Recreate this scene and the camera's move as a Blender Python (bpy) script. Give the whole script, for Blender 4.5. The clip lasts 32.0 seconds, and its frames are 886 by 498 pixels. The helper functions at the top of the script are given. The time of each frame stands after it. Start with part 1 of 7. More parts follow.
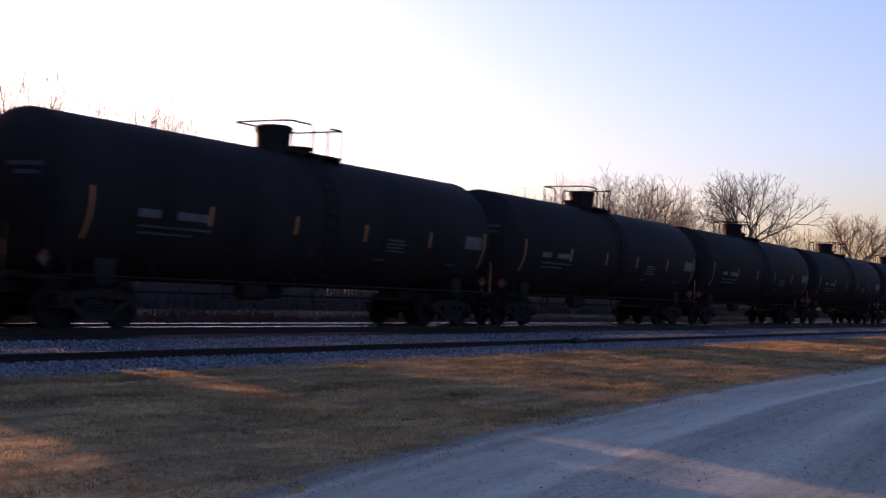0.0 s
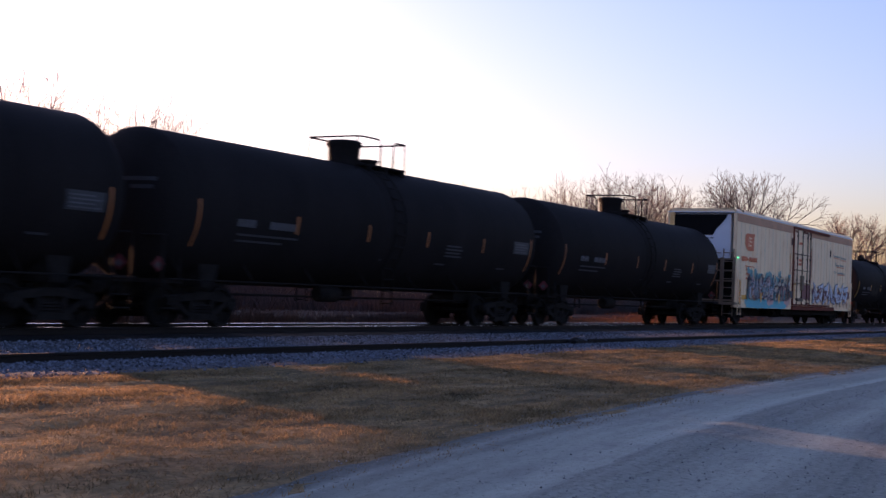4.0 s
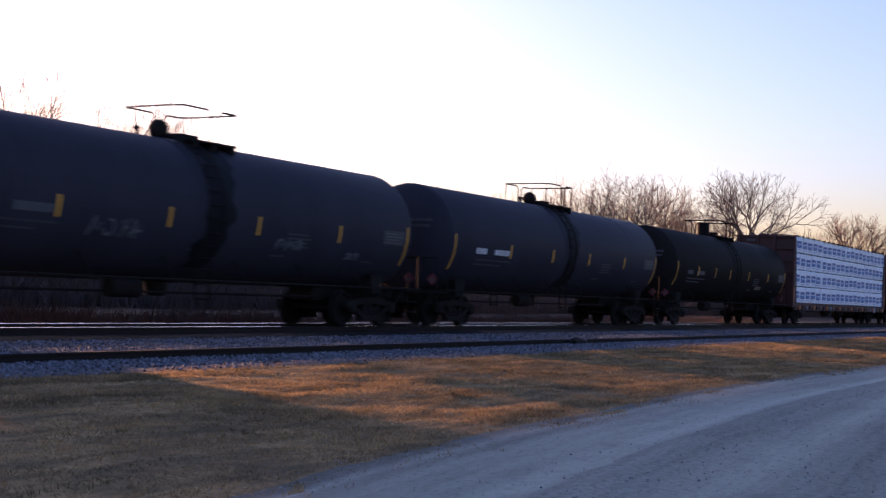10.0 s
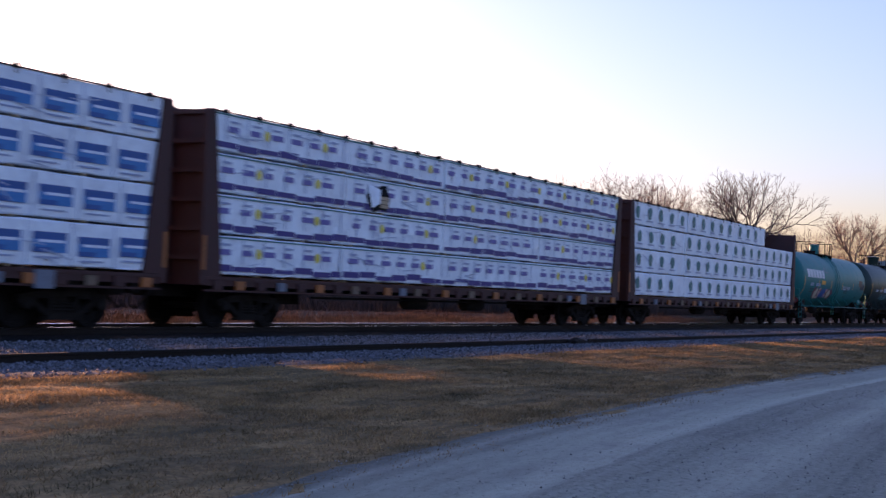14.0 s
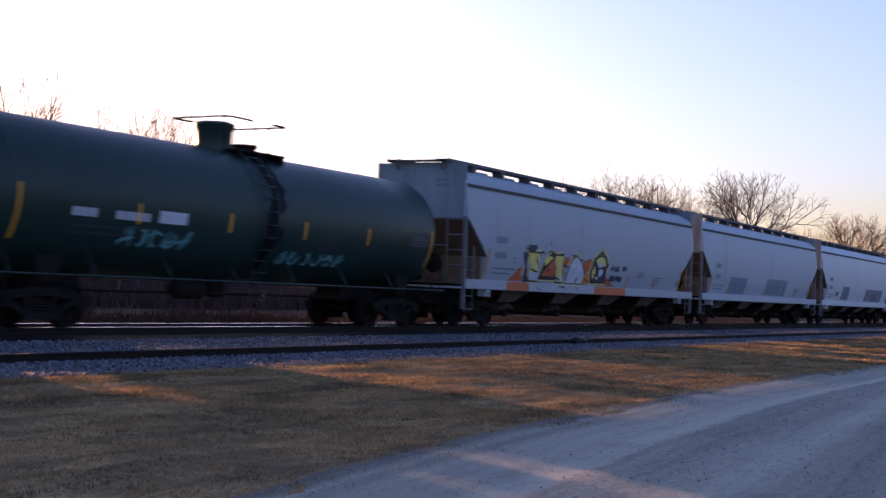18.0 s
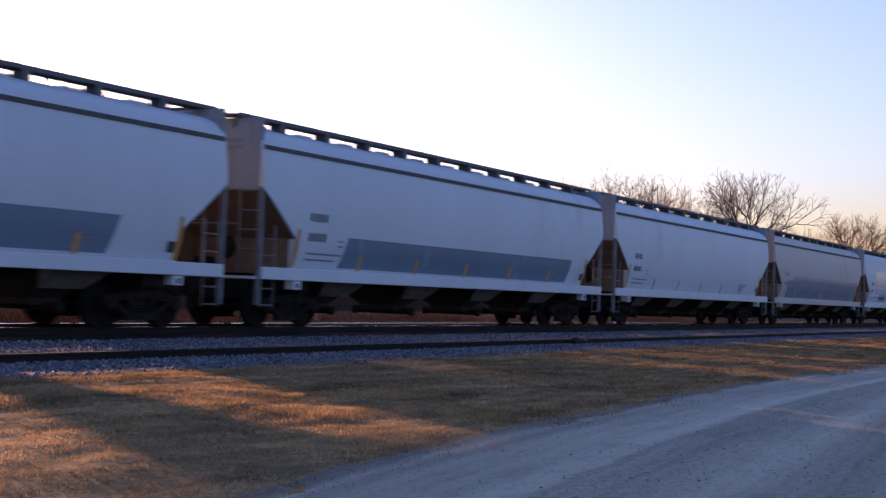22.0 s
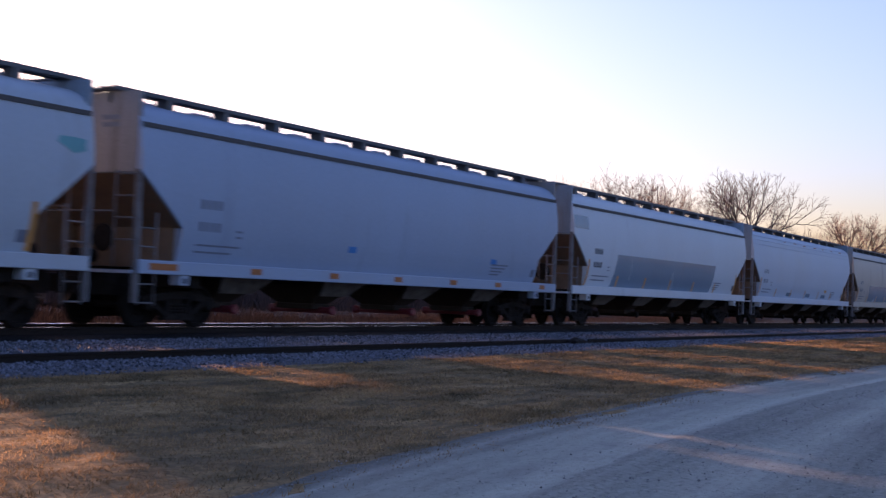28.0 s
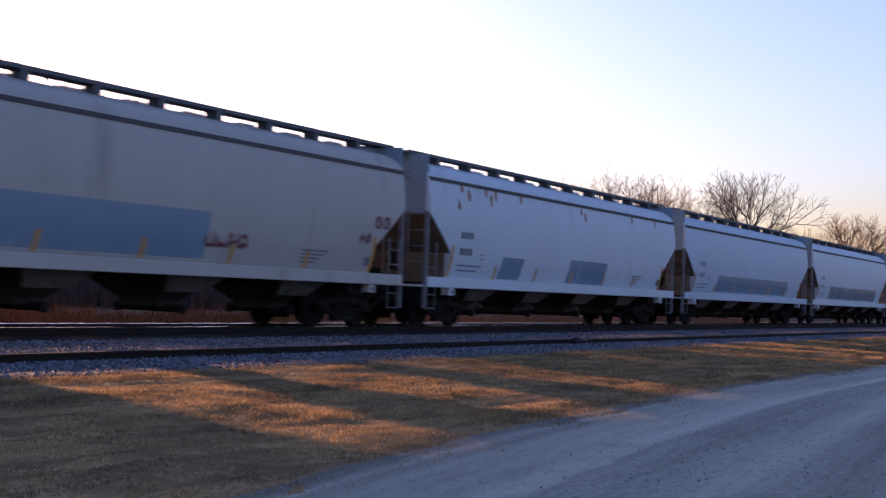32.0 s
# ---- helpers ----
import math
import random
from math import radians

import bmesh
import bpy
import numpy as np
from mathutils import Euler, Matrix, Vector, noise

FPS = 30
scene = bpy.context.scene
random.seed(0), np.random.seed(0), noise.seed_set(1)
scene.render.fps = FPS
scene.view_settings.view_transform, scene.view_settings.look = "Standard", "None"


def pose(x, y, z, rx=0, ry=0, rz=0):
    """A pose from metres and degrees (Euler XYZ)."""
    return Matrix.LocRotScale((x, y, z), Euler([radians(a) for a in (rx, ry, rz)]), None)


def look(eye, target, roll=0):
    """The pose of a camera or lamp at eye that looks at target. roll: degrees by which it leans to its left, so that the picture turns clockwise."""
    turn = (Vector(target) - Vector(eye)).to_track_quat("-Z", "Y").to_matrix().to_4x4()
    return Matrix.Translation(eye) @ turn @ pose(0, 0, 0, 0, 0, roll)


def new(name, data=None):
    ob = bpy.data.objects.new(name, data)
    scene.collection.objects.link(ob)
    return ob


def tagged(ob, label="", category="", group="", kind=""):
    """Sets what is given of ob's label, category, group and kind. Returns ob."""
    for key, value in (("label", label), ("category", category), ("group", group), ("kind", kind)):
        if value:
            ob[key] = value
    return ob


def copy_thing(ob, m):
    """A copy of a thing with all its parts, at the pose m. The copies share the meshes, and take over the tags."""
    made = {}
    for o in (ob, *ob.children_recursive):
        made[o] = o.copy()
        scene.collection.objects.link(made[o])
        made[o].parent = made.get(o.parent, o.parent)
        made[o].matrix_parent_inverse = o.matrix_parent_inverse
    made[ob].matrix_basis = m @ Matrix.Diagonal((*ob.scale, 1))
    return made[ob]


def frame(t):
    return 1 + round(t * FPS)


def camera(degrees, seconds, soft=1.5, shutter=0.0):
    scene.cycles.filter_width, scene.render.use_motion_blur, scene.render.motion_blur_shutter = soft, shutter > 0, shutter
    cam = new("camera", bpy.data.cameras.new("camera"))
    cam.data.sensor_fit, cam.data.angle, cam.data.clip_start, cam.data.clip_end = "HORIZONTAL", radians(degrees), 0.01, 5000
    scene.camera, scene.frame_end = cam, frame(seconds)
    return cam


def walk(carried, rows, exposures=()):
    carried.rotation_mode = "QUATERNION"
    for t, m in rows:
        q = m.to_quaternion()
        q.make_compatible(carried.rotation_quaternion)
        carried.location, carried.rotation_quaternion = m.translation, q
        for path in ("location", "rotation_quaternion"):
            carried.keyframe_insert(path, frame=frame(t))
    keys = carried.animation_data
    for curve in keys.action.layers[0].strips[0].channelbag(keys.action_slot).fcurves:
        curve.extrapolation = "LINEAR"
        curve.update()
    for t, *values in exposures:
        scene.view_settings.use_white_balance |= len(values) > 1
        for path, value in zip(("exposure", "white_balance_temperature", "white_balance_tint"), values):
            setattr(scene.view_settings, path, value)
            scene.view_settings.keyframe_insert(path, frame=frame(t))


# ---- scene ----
# x runs along the railway, y away from the viewer, z = 0 on the rail heads.
CAM_YAW, CAM_PITCH, CAM_ROLL = 30.196, 1.881, 2.347
EYE = Vector((0.0, -18.92, 0.953))
AHEAD = Vector((math.cos(radians(CAM_YAW)) * math.cos(radians(CAM_PITCH)), math.sin(radians(CAM_YAW)) * math.cos(radians(CAM_PITCH)), math.sin(radians(CAM_PITCH))))
cam = camera(37.79, 32.0, soft=1.4, shutter=0.3)
cam_pose = look(EYE, EYE + AHEAD, CAM_ROLL)
walk(cam, [(0.0, cam_pose), (32.0, cam_pose)], exposures=[(0.0, 1.36, 5760, 48), (5.9, 1.37, 5760, 48), (6.5, 1.54, 5760, 48), (7.0, 1.56, 5760, 48), (32.0, 1.56, 5760, 48)])


def travel(t):
    """Metres that the train has run by t seconds."""
    return 17.0301 * t + 0.01062 * (t - 16.0) ** 2 / 2


# ---- light ----
SUN_ELEV, SUN_HEAD = 4.5, 66.3
sun_dir = Vector((math.cos(radians(SUN_ELEV)) * math.cos(radians(SUN_HEAD)), math.cos(radians(SUN_ELEV)) * math.sin(radians(SUN_HEAD)), math.sin(radians(SUN_ELEV))))
world = bpy.data.worlds.new("evening_sky")
scene.world = world
world.use_nodes = True
wn = world.node_tree.nodes
sky = wn.new("ShaderNodeTexSky")
sky.sky_type = "NISHITA"
sky.sun_disc = False
sky.sun_elevation = radians(SUN_ELEV)
sky.sun_rotation = radians(90.0 - SUN_HEAD)
sky.air_density, sky.dust_density, sky.ozone_density = 1.0, 1.9, 2.3
wn["Background"].inputs["Strength"].default_value = 0.15
world.node_tree.links.new(sky.outputs[0], wn["Background"].inputs["Color"])
sun_data = bpy.data.lights.new("sun", "SUN")
sun_data.energy, sun_data.angle, sun_data.color = 4.4, radians(0.55), (1.0, 0.57, 0.23)
sun_ob = new("sun", sun_data)
sun_ob.matrix_world = look(sun_dir * 300, (0, 0, 0))


# ---- materials ----
def surface(name, base, rough=0.6, metal=0.0, vary=0.25, scale=2.0, fine=30.0, dirt=None, dirt_amount=0.0, bump=0.1, spread=0.0, streak=1.0, spec=0.5, glow_through=None, along=1.0, fleck=None, fleck_at=0.72):
    """Painted or natural surface: two scales of noise in the colour, dirt patches, roughness wear and a fine bump."""
    m = bpy.data.materials.new(name)
    m.use_nodes = True
    nt = m.node_tree
    n, l = nt.nodes, nt.links
    bsdf = n["Principled BSDF"]
    bsdf.inputs["Metallic"].default_value = metal
    bsdf.inputs["Specular IOR Level"].default_value = spec
    tc = n.new("ShaderNodeTexCoord")
    info = n.new("ShaderNodeObjectInfo")
    shift = n.new("ShaderNodeVectorMath")
    shift.operation = "MULTIPLY_ADD"
    comb = n.new("ShaderNodeCombineXYZ")
    for k in range(3):
        l.new(info.outputs["Random"], comb.inputs[k])
    shift.inputs[1].default_value = (37.0, 17.0, 11.0)
    l.new(comb.outputs[0], shift.inputs[0])
    l.new(tc.outputs["Object"], shift.inputs[2])
    mp = n.new("ShaderNodeMapping")
    mp.inputs["Scale"].default_value = (1.0 / along, 1.0, 1.0 / streak)
    l.new(shift.outputs[0], mp.inputs["Vector"])
    big = n.new("ShaderNodeTexNoise")
    big.inputs["Scale"].default_value, big.inputs["Detail"].default_value = scale, 5.0
    l.new(mp.outputs[0], big.inputs["Vector"])
    small = n.new("ShaderNodeTexNoise")
    small.inputs["Scale"].default_value, small.inputs["Detail"].default_value = fine, 6.0
    l.new(shift.outputs[0], small.inputs["Vector"])
    lo, hi = [max(0.0, c * (1 - vary)) for c in base], [min(1.0, c * (1 + vary)) for c in base]
    r1 = n.new("ShaderNodeMix")
    r1.data_type = "RGBA"
    r1.inputs["A"].default_value, r1.inputs["B"].default_value = (*lo, 1), (*hi, 1)
    mixf = n.new("ShaderNodeMath")
    mixf.operation = "MULTIPLY_ADD"
    mixf.inputs[1].default_value, mixf.inputs[2].default_value = 0.45, 0.0
    l.new(small.outputs["Fac"], mixf.inputs[0])
    add = n.new("ShaderNodeMath")
    add.operation = "MULTIPLY_ADD"
    add.inputs[1].default_value = 0.55
    l.new(big.outputs["Fac"], add.inputs[0])
    l.new(mixf.outputs[0], add.inputs[2])
    spreadn = n.new("ShaderNodeMapRange")
    spreadn.inputs["From Min"].default_value, spreadn.inputs["From Max"].default_value = 0.3, 0.7
    l.new(add.outputs[0], spreadn.inputs["Value"])
    l.new(spreadn.outputs[0], r1.inputs["Factor"])
    out = r1.outputs["Result"]
    if dirt is not None:
        dn = n.new("ShaderNodeTexNoise")
        dn.inputs["Scale"].default_value, dn.inputs["Detail"].default_value, dn.inputs["Roughness"].default_value = scale * 1.7, 8.0, 0.65
        l.new(mp.outputs[0], dn.inputs["Vector"])
        dr = n.new("ShaderNodeMapRange")
        dr.inputs["From Min"].default_value, dr.inputs["From Max"].default_value = 0.62 - 0.3 * dirt_amount, 0.85 - 0.3 * dirt_amount
        dr.inputs["To Max"].default_value = min(1.0, 0.35 + dirt_amount)
        l.new(dn.outputs["Fac"], dr.inputs["Value"])
        r2 = n.new("ShaderNodeMix")
        r2.data_type = "RGBA"
        r2.inputs["B"].default_value = (*dirt, 1)
        l.new(dr.outputs[0], r2.inputs["Factor"])
        l.new(out, r2.inputs["A"])
        out = r2.outputs["Result"]
    if fleck is not None:
        fr = n.new("ShaderNodeMapRange")
        fr.inputs["From Min"].default_value, fr.inputs["From Max"].default_value = fleck_at - 0.05, fleck_at + 0.05
        l.new(small.outputs["Fac"], fr.inputs["Value"])
        r3 = n.new("ShaderNodeMix")
        r3.data_type = "RGBA"
        r3.inputs["B"].default_value = (*fleck, 1)
        l.new(fr.outputs[0], r3.inputs["Factor"])
        l.new(out, r3.inputs["A"])
        out = r3.outputs["Result"]
    if spread > 0:
        isl = n.new("ShaderNodeNewGeometry")
        hsv = n.new("ShaderNodeHueSaturation")
        mr = n.new("ShaderNodeMapRange")
        mr.inputs["To Min"].default_value, mr.inputs["To Max"].default_value = 1 - spread, 1 + spread
        l.new(isl.outputs["Random Per Island"], mr.inputs["Value"])
        l.new(mr.outputs[0], hsv.inputs["Value"])
        l.new(out, hsv.inputs["Color"])
        out = hsv.outputs["Color"]
    l.new(out, bsdf.inputs["Base Color"])
    if glow_through is not None:
        # thin leaf or blade: part of the light passes through it
        thin = n.new("ShaderNodeBsdfTranslucent")
        both = n.new("ShaderNodeMixShader")
        both.inputs[0].default_value = glow_through
        l.new(out, thin.inputs["Color"])
        l.new(bsdf.outputs[0], both.inputs[1])
        l.new(thin.outputs[0], both.inputs[2])
        l.new(both.outputs[0], n["Material Output"].inputs["Surface"])
    rr = n.new("ShaderNodeMapRange")
    rr.inputs["To Min"].default_value, rr.inputs["To Max"].default_value = max(0.05, rough - 0.12), min(1.0, rough + 0.12)
    l.new(big.outputs["Fac"], rr.inputs["Value"])
    l.new(rr.outputs[0], bsdf.inputs["Roughness"])
    if bump > 0:
        bp = n.new("ShaderNodeBump")
        bp.inputs["Strength"].default_value, bp.inputs["Distance"].default_value = bump, 0.02
        l.new(add.outputs[0], bp.inputs["Height"])
        l.new(bp.outputs[0], bsdf.inputs["Normal"])
    return m


def lamp_glow(name, colour, strength):
    m = bpy.data.materials.new(name)
    m.use_nodes = True
    b = m.node_tree.nodes["Principled BSDF"]
    b.inputs["Base Color"].default_value = (*colour, 1)
    b.inputs["Emission Color"].default_value = (*colour, 1)
    b.inputs["Emission Strength"].default_value = strength
    return m


DIRT, RUST = (0.10, 0.075, 0.055), (0.20, 0.075, 0.03)
M = {}
M["black"] = surface("black_tank_paint", (0.021, 0.0175, 0.0168), 0.6, vary=0.35, scale=0.8, spec=0.012, dirt=(0.010, 0.008, 0.008), dirt_amount=0.1, streak=3, bump=0.04)
M["slate"] = surface("dark_slate_tank_paint", (0.033, 0.031, 0.040), 0.55, vary=0.3, scale=0.8, spec=0.05, dirt=(0.02, 0.019, 0.02), dirt_amount=0.12, streak=3, bump=0.04)
M["soot"] = surface("sooty_dark_tank_paint", (0.019, 0.0155, 0.0145), 0.6, vary=0.4, scale=0.8, spec=0.02, dirt=(0.016, 0.013, 0.012), dirt_amount=0.15, streak=3, bump=0.04)
M["teal"] = surface("teal_tank_paint", (0.002, 0.16, 0.155), 0.45, vary=0.2, scale=0.8, spec=0.3, dirt=(0.03, 0.05, 0.045), dirt_amount=0.14, streak=4, bump=0.04)
M["green"] = surface("dark_green_tank_paint", (0.012, 0.034, 0.029), 0.42, vary=0.25, scale=0.8, spec=0.35, dirt=(0.03, 0.04, 0.035), dirt_amount=0.18, streak=4, bump=0.04)
M["spill"] = surface("dark_oily_spill", (0.012, 0.012, 0.014), 0.6, vary=0.4, scale=2, spec=0.06, bump=0.04)
M["gear"] = surface("grimy_running_gear", (0.021, 0.0175, 0.0155), 0.95, vary=0.5, scale=4, spec=0.04, dirt=(0.028, 0.019, 0.013), dirt_amount=0.2, bump=0.2)
M["steelrim"] = surface("worn_wheel_steel", (0.014, 0.012, 0.011), 0.75, 0.05, vary=0.4, scale=5, spec=0.06, bump=0.1)
M["cream"] = surface("stained_cream_paint", (1.0, 0.675, 0.40), 0.6, vary=0.06, scale=0.7, dirt=(0.74, 0.42, 0.20), dirt_amount=0.34, streak=1.6, bump=0.05)
M["tan"] = surface("weathered_tan_band", (0.54, 0.265, 0.145), 0.65, vary=0.2, scale=1.2, dirt=(0.25, 0.16, 0.09), dirt_amount=0.25, bump=0.05)
M["oxide"] = surface("red_oxide_paint", (0.17, 0.042, 0.024), 0.8, spec=0.2, vary=0.4, scale=2, dirt=DIRT, dirt_amount=0.2, bump=0.1)
M["maroon"] = surface("maroon_steel_paint", (0.058, 0.018, 0.015), 0.7, vary=0.3, scale=2, dirt=(0.04, 0.025, 0.02), dirt_amount=0.25, bump=0.1)
M["wrap"] = surface("white_lumber_wrap", (0.78, 0.84, 0.92), 0.4, vary=0.14, scale=2.2, fine=7, dirt=(0.50, 0.53, 0.60), dirt_amount=0.22, bump=1.0)
M["wood"] = surface("pale_sawn_timber", (0.46, 0.33, 0.2), 0.75, vary=0.25, scale=4, bump=0.2)
M["white"] = surface("dull_white_lettering", (0.62, 0.62, 0.62), 0.6, vary=0.15, scale=3, bump=0.02)
M["worn_white"] = surface("worn_grey_lettering", (0.085, 0.085, 0.092), 0.6, vary=0.4, scale=6, bump=0.02)
M["ink"] = surface("black_lettering", (0.035, 0.04, 0.055), 0.6, vary=0.2, scale=3, bump=0.02)
M["fade_ink"] = surface("faded_grey_lettering", (0.15, 0.17, 0.21), 0.6, vary=0.2, scale=3, bump=0.02)
M["yellow"] = surface("yellow_reflective_tape", (0.72, 0.32, 0.02), 0.4, vary=0.2, scale=8, bump=0.02)
M["orange"] = surface("faded_orange_tape", (0.34, 0.105, 0.022), 0.5, vary=0.25, scale=8, bump=0.02)
M["ochre"] = surface("sunbleached_ochre_tape", (0.52, 0.24, 0.06), 0.5, vary=0.25, scale=8, bump=0.02)
M["slate_script"] = surface("faded_slate_green_lettering", (0.14, 0.20, 0.20), 0.6, vary=0.3, scale=5, bump=0.02)
M["red"] = surface("red_placard", (0.16, 0.022, 0.03), 0.5, vary=0.2, scale=8, bump=0.02)
M["logo_red"] = surface("faded_orange_red_emblem", (0.68, 0.155, 0.055), 0.6, vary=0.2, scale=3, bump=0.02)
M["turq"] = surface("turquoise_spray_paint", (0.05, 0.42, 0.5), 0.5, vary=0.2, scale=2, bump=0.02)
M["seafoam"] = surface("sea_green_spray_paint", (0.10, 0.31, 0.32), 0.5, vary=0.2, scale=2, bump=0.02)
M["pink"] = surface("dusty_pink_spray_paint", (0.6, 0.36, 0.32), 0.5, vary=0.2, scale=2, bump=0.02)
M["chalk"] = surface("pale_blue_white_spray_paint", (0.52, 0.55, 0.62), 0.5, vary=0.2, scale=2, bump=0.02)
M["plum"] = surface("maroon_spray_paint", (0.16, 0.035, 0.045), 0.5, vary=0.3, scale=2, bump=0.02)
M["bone"] = surface("bone_yellow_spray_paint", (0.56, 0.48, 0.34), 0.5, vary=0.15, scale=2, bump=0.02)
M["ember"] = surface("red_orange_spray_paint", (0.50, 0.11, 0.03), 0.5, vary=0.3, scale=2, bump=0.02)
# darker wrap tone: the shade of creases put into colour
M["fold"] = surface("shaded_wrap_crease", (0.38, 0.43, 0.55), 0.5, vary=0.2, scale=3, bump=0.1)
M["navy"] = surface("navy_spray_paint", (0.03, 0.04, 0.09), 0.5, vary=0.3, scale=2, bump=0.02)
M["lemon"] = surface("lemon_spray_paint", (0.72, 0.6, 0.16), 0.5, vary=0.15, scale=2, bump=0.02)
M["amber"] = surface("amber_spray_paint", (0.62, 0.25, 0.06), 0.5, vary=0.3, scale=2, bump=0.02)
M["print_blue"] = surface("blue_printed_ink", (0.03, 0.19, 0.47), 0.45, vary=0.1, scale=3, bump=0.02)
M["print_lilac"] = surface("lilac_printed_ink", (0.15, 0.13, 0.36), 0.45, vary=0.1, scale=3, bump=0.02)
M["print_navy"] = surface("navy_printed_ink", (0.02, 0.09, 0.30), 0.45, vary=0.1, scale=3, bump=0.02)
M["print_white"] = surface("white_printed_ink", (0.74, 0.79, 0.88), 0.45, vary=0.1, scale=3, bump=0.02)
M["print_violet"] = surface("violet_printed_ink", (0.045, 0.03, 0.19), 0.45, vary=0.1, scale=3, bump=0.02)
M["print_pale"] = surface("pale_grey_blue_print", (0.30, 0.35, 0.50), 0.45, vary=0.1, scale=3, bump=0.02)
M["print_green"] = surface("dark_green_printed_ink", (0.02, 0.16, 0.17), 0.45, vary=0.1, scale=3, bump=0.02)
M["print_yellow"] = surface("yellow_printed_ink", (0.75, 0.6, 0.08), 0.45, vary=0.1, scale=3, bump=0.02)
M["unit_white"] = surface("white_cooling_unit_panels", (0.66, 0.67, 0.72), 0.5, vary=0.06, scale=2, dirt=DIRT, dirt_amount=0.04, bump=0.02)
M["unit_black"] = surface("black_louvred_intake", (0.008, 0.008, 0.010), 0.6, spec=0.08, vary=0.3, scale=4, bump=0.1)
M["amber_post"] = surface("bright_amber_marker", (0.85, 0.47, 0.17), 0.4, vary=0.1, scale=4, bump=0.02)
M["led"] = lamp_glow("green_indicator_lens", (0.1, 1.0, 0.35), 0.5)
M["rust"] = surface("rust_patches", (0.30, 0.13, 0.05), 0.8, vary=0.35, scale=5, bump=0.1)
M["slope"] = surface("brown_slope_sheet", (0.17, 0.115, 0.075), 0.8, vary=0.3, scale=2, dirt=RUST, dirt_amount=0.25, bump=0.1)
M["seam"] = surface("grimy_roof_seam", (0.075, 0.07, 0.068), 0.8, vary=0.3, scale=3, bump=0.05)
M["bay"] = surface("dark_brown_bay_sheet", (0.030, 0.022, 0.017), 0.85, vary=0.4, scale=3, spec=0.2, dirt=RUST, dirt_amount=0.06, bump=0.1)
M["dull"] = surface("dull_grimy_grey_paint", (0.15, 0.145, 0.145), 0.75, vary=0.35, scale=3, spec=0.3, dirt=(0.06, 0.045, 0.035), dirt_amount=0.3, bump=0.1)
M["panel_grey"] = surface("worn_grey_data_panel", (0.034, 0.034, 0.038), 0.6, vary=0.5, scale=4, dirt=(0.02, 0.02, 0.02), dirt_amount=0.3, bump=0.02)
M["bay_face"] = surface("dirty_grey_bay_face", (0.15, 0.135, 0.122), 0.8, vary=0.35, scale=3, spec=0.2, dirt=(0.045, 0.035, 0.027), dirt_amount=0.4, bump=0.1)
M["board"] = surface("dull_steel_running_board", (0.10, 0.105, 0.11), 0.7, 0.1, vary=0.3, scale=4, bump=0.1)


# ---- building helpers ----
def box(bm, x0, x1, y0, y1, z0, z1):
    v = [bm.verts.new(p) for p in ((x0, y0, z0), (x1, y0, z0), (x1, y1, z0), (x0, y1, z0), (x0, y0, z1), (x1, y0, z1), (x1, y1, z1), (x0, y1, z1))]
    for f in ((0, 3, 2, 1), (4, 5, 6, 7), (0, 1, 5, 4), (1, 2, 6, 5), (2, 3, 7, 6), (3, 0, 4, 7)):
        bm.faces.new([v[i] for i in f])
    return v


def soft_box(bm, x0, x1, y0, y1, z0, z1, b=0.02):
    """A box whose twelve edges are chamfered by b."""
    t = bmesh.new()
    box(t, x0, x1, y0, y1, z0, z1)
    bmesh.ops.bevel(t, geom=t.edges[:], offset=b, segments=2, affect="EDGES", profile=0.5)
    merge(bm, t)


def merge(bm, other):
    me = bpy.data.meshes.new("tmp")
    other.to_mesh(me)
    other.free()
    bm.from_mesh(me)
    bpy.data.meshes.remove(me)


def pipe(bm, pts, r, seg=6, cap=True):
    """A round bar along a line of points."""
    pts = [Vector(p) for p in pts]
    rings = []
    for i, p in enumerate(pts):
        d = (pts[min(i + 1, len(pts) - 1)] - pts[max(i - 1, 0)]).normalized()
        a = d.cross(Vector((0, 0, 1)) if abs(d.z) < 0.9 else Vector((0, 1, 0))).normalized()
        b = d.cross(a)
        rings.append([bm.verts.new(p + r * (math.cos(2 * math.pi * k / seg) * a + math.sin(2 * math.pi * k / seg) * b)) for k in range(seg)])
    for q, s in zip(rings, rings[1:]):
        for k in range(seg):
            f = bm.faces.new((q[k], q[(k + 1) % seg], s[(k + 1) % seg], s[k]))
            f.smooth = True
    if cap:
        bm.faces.new(rings[0][::-1])
        bm.faces.new(rings[-1])


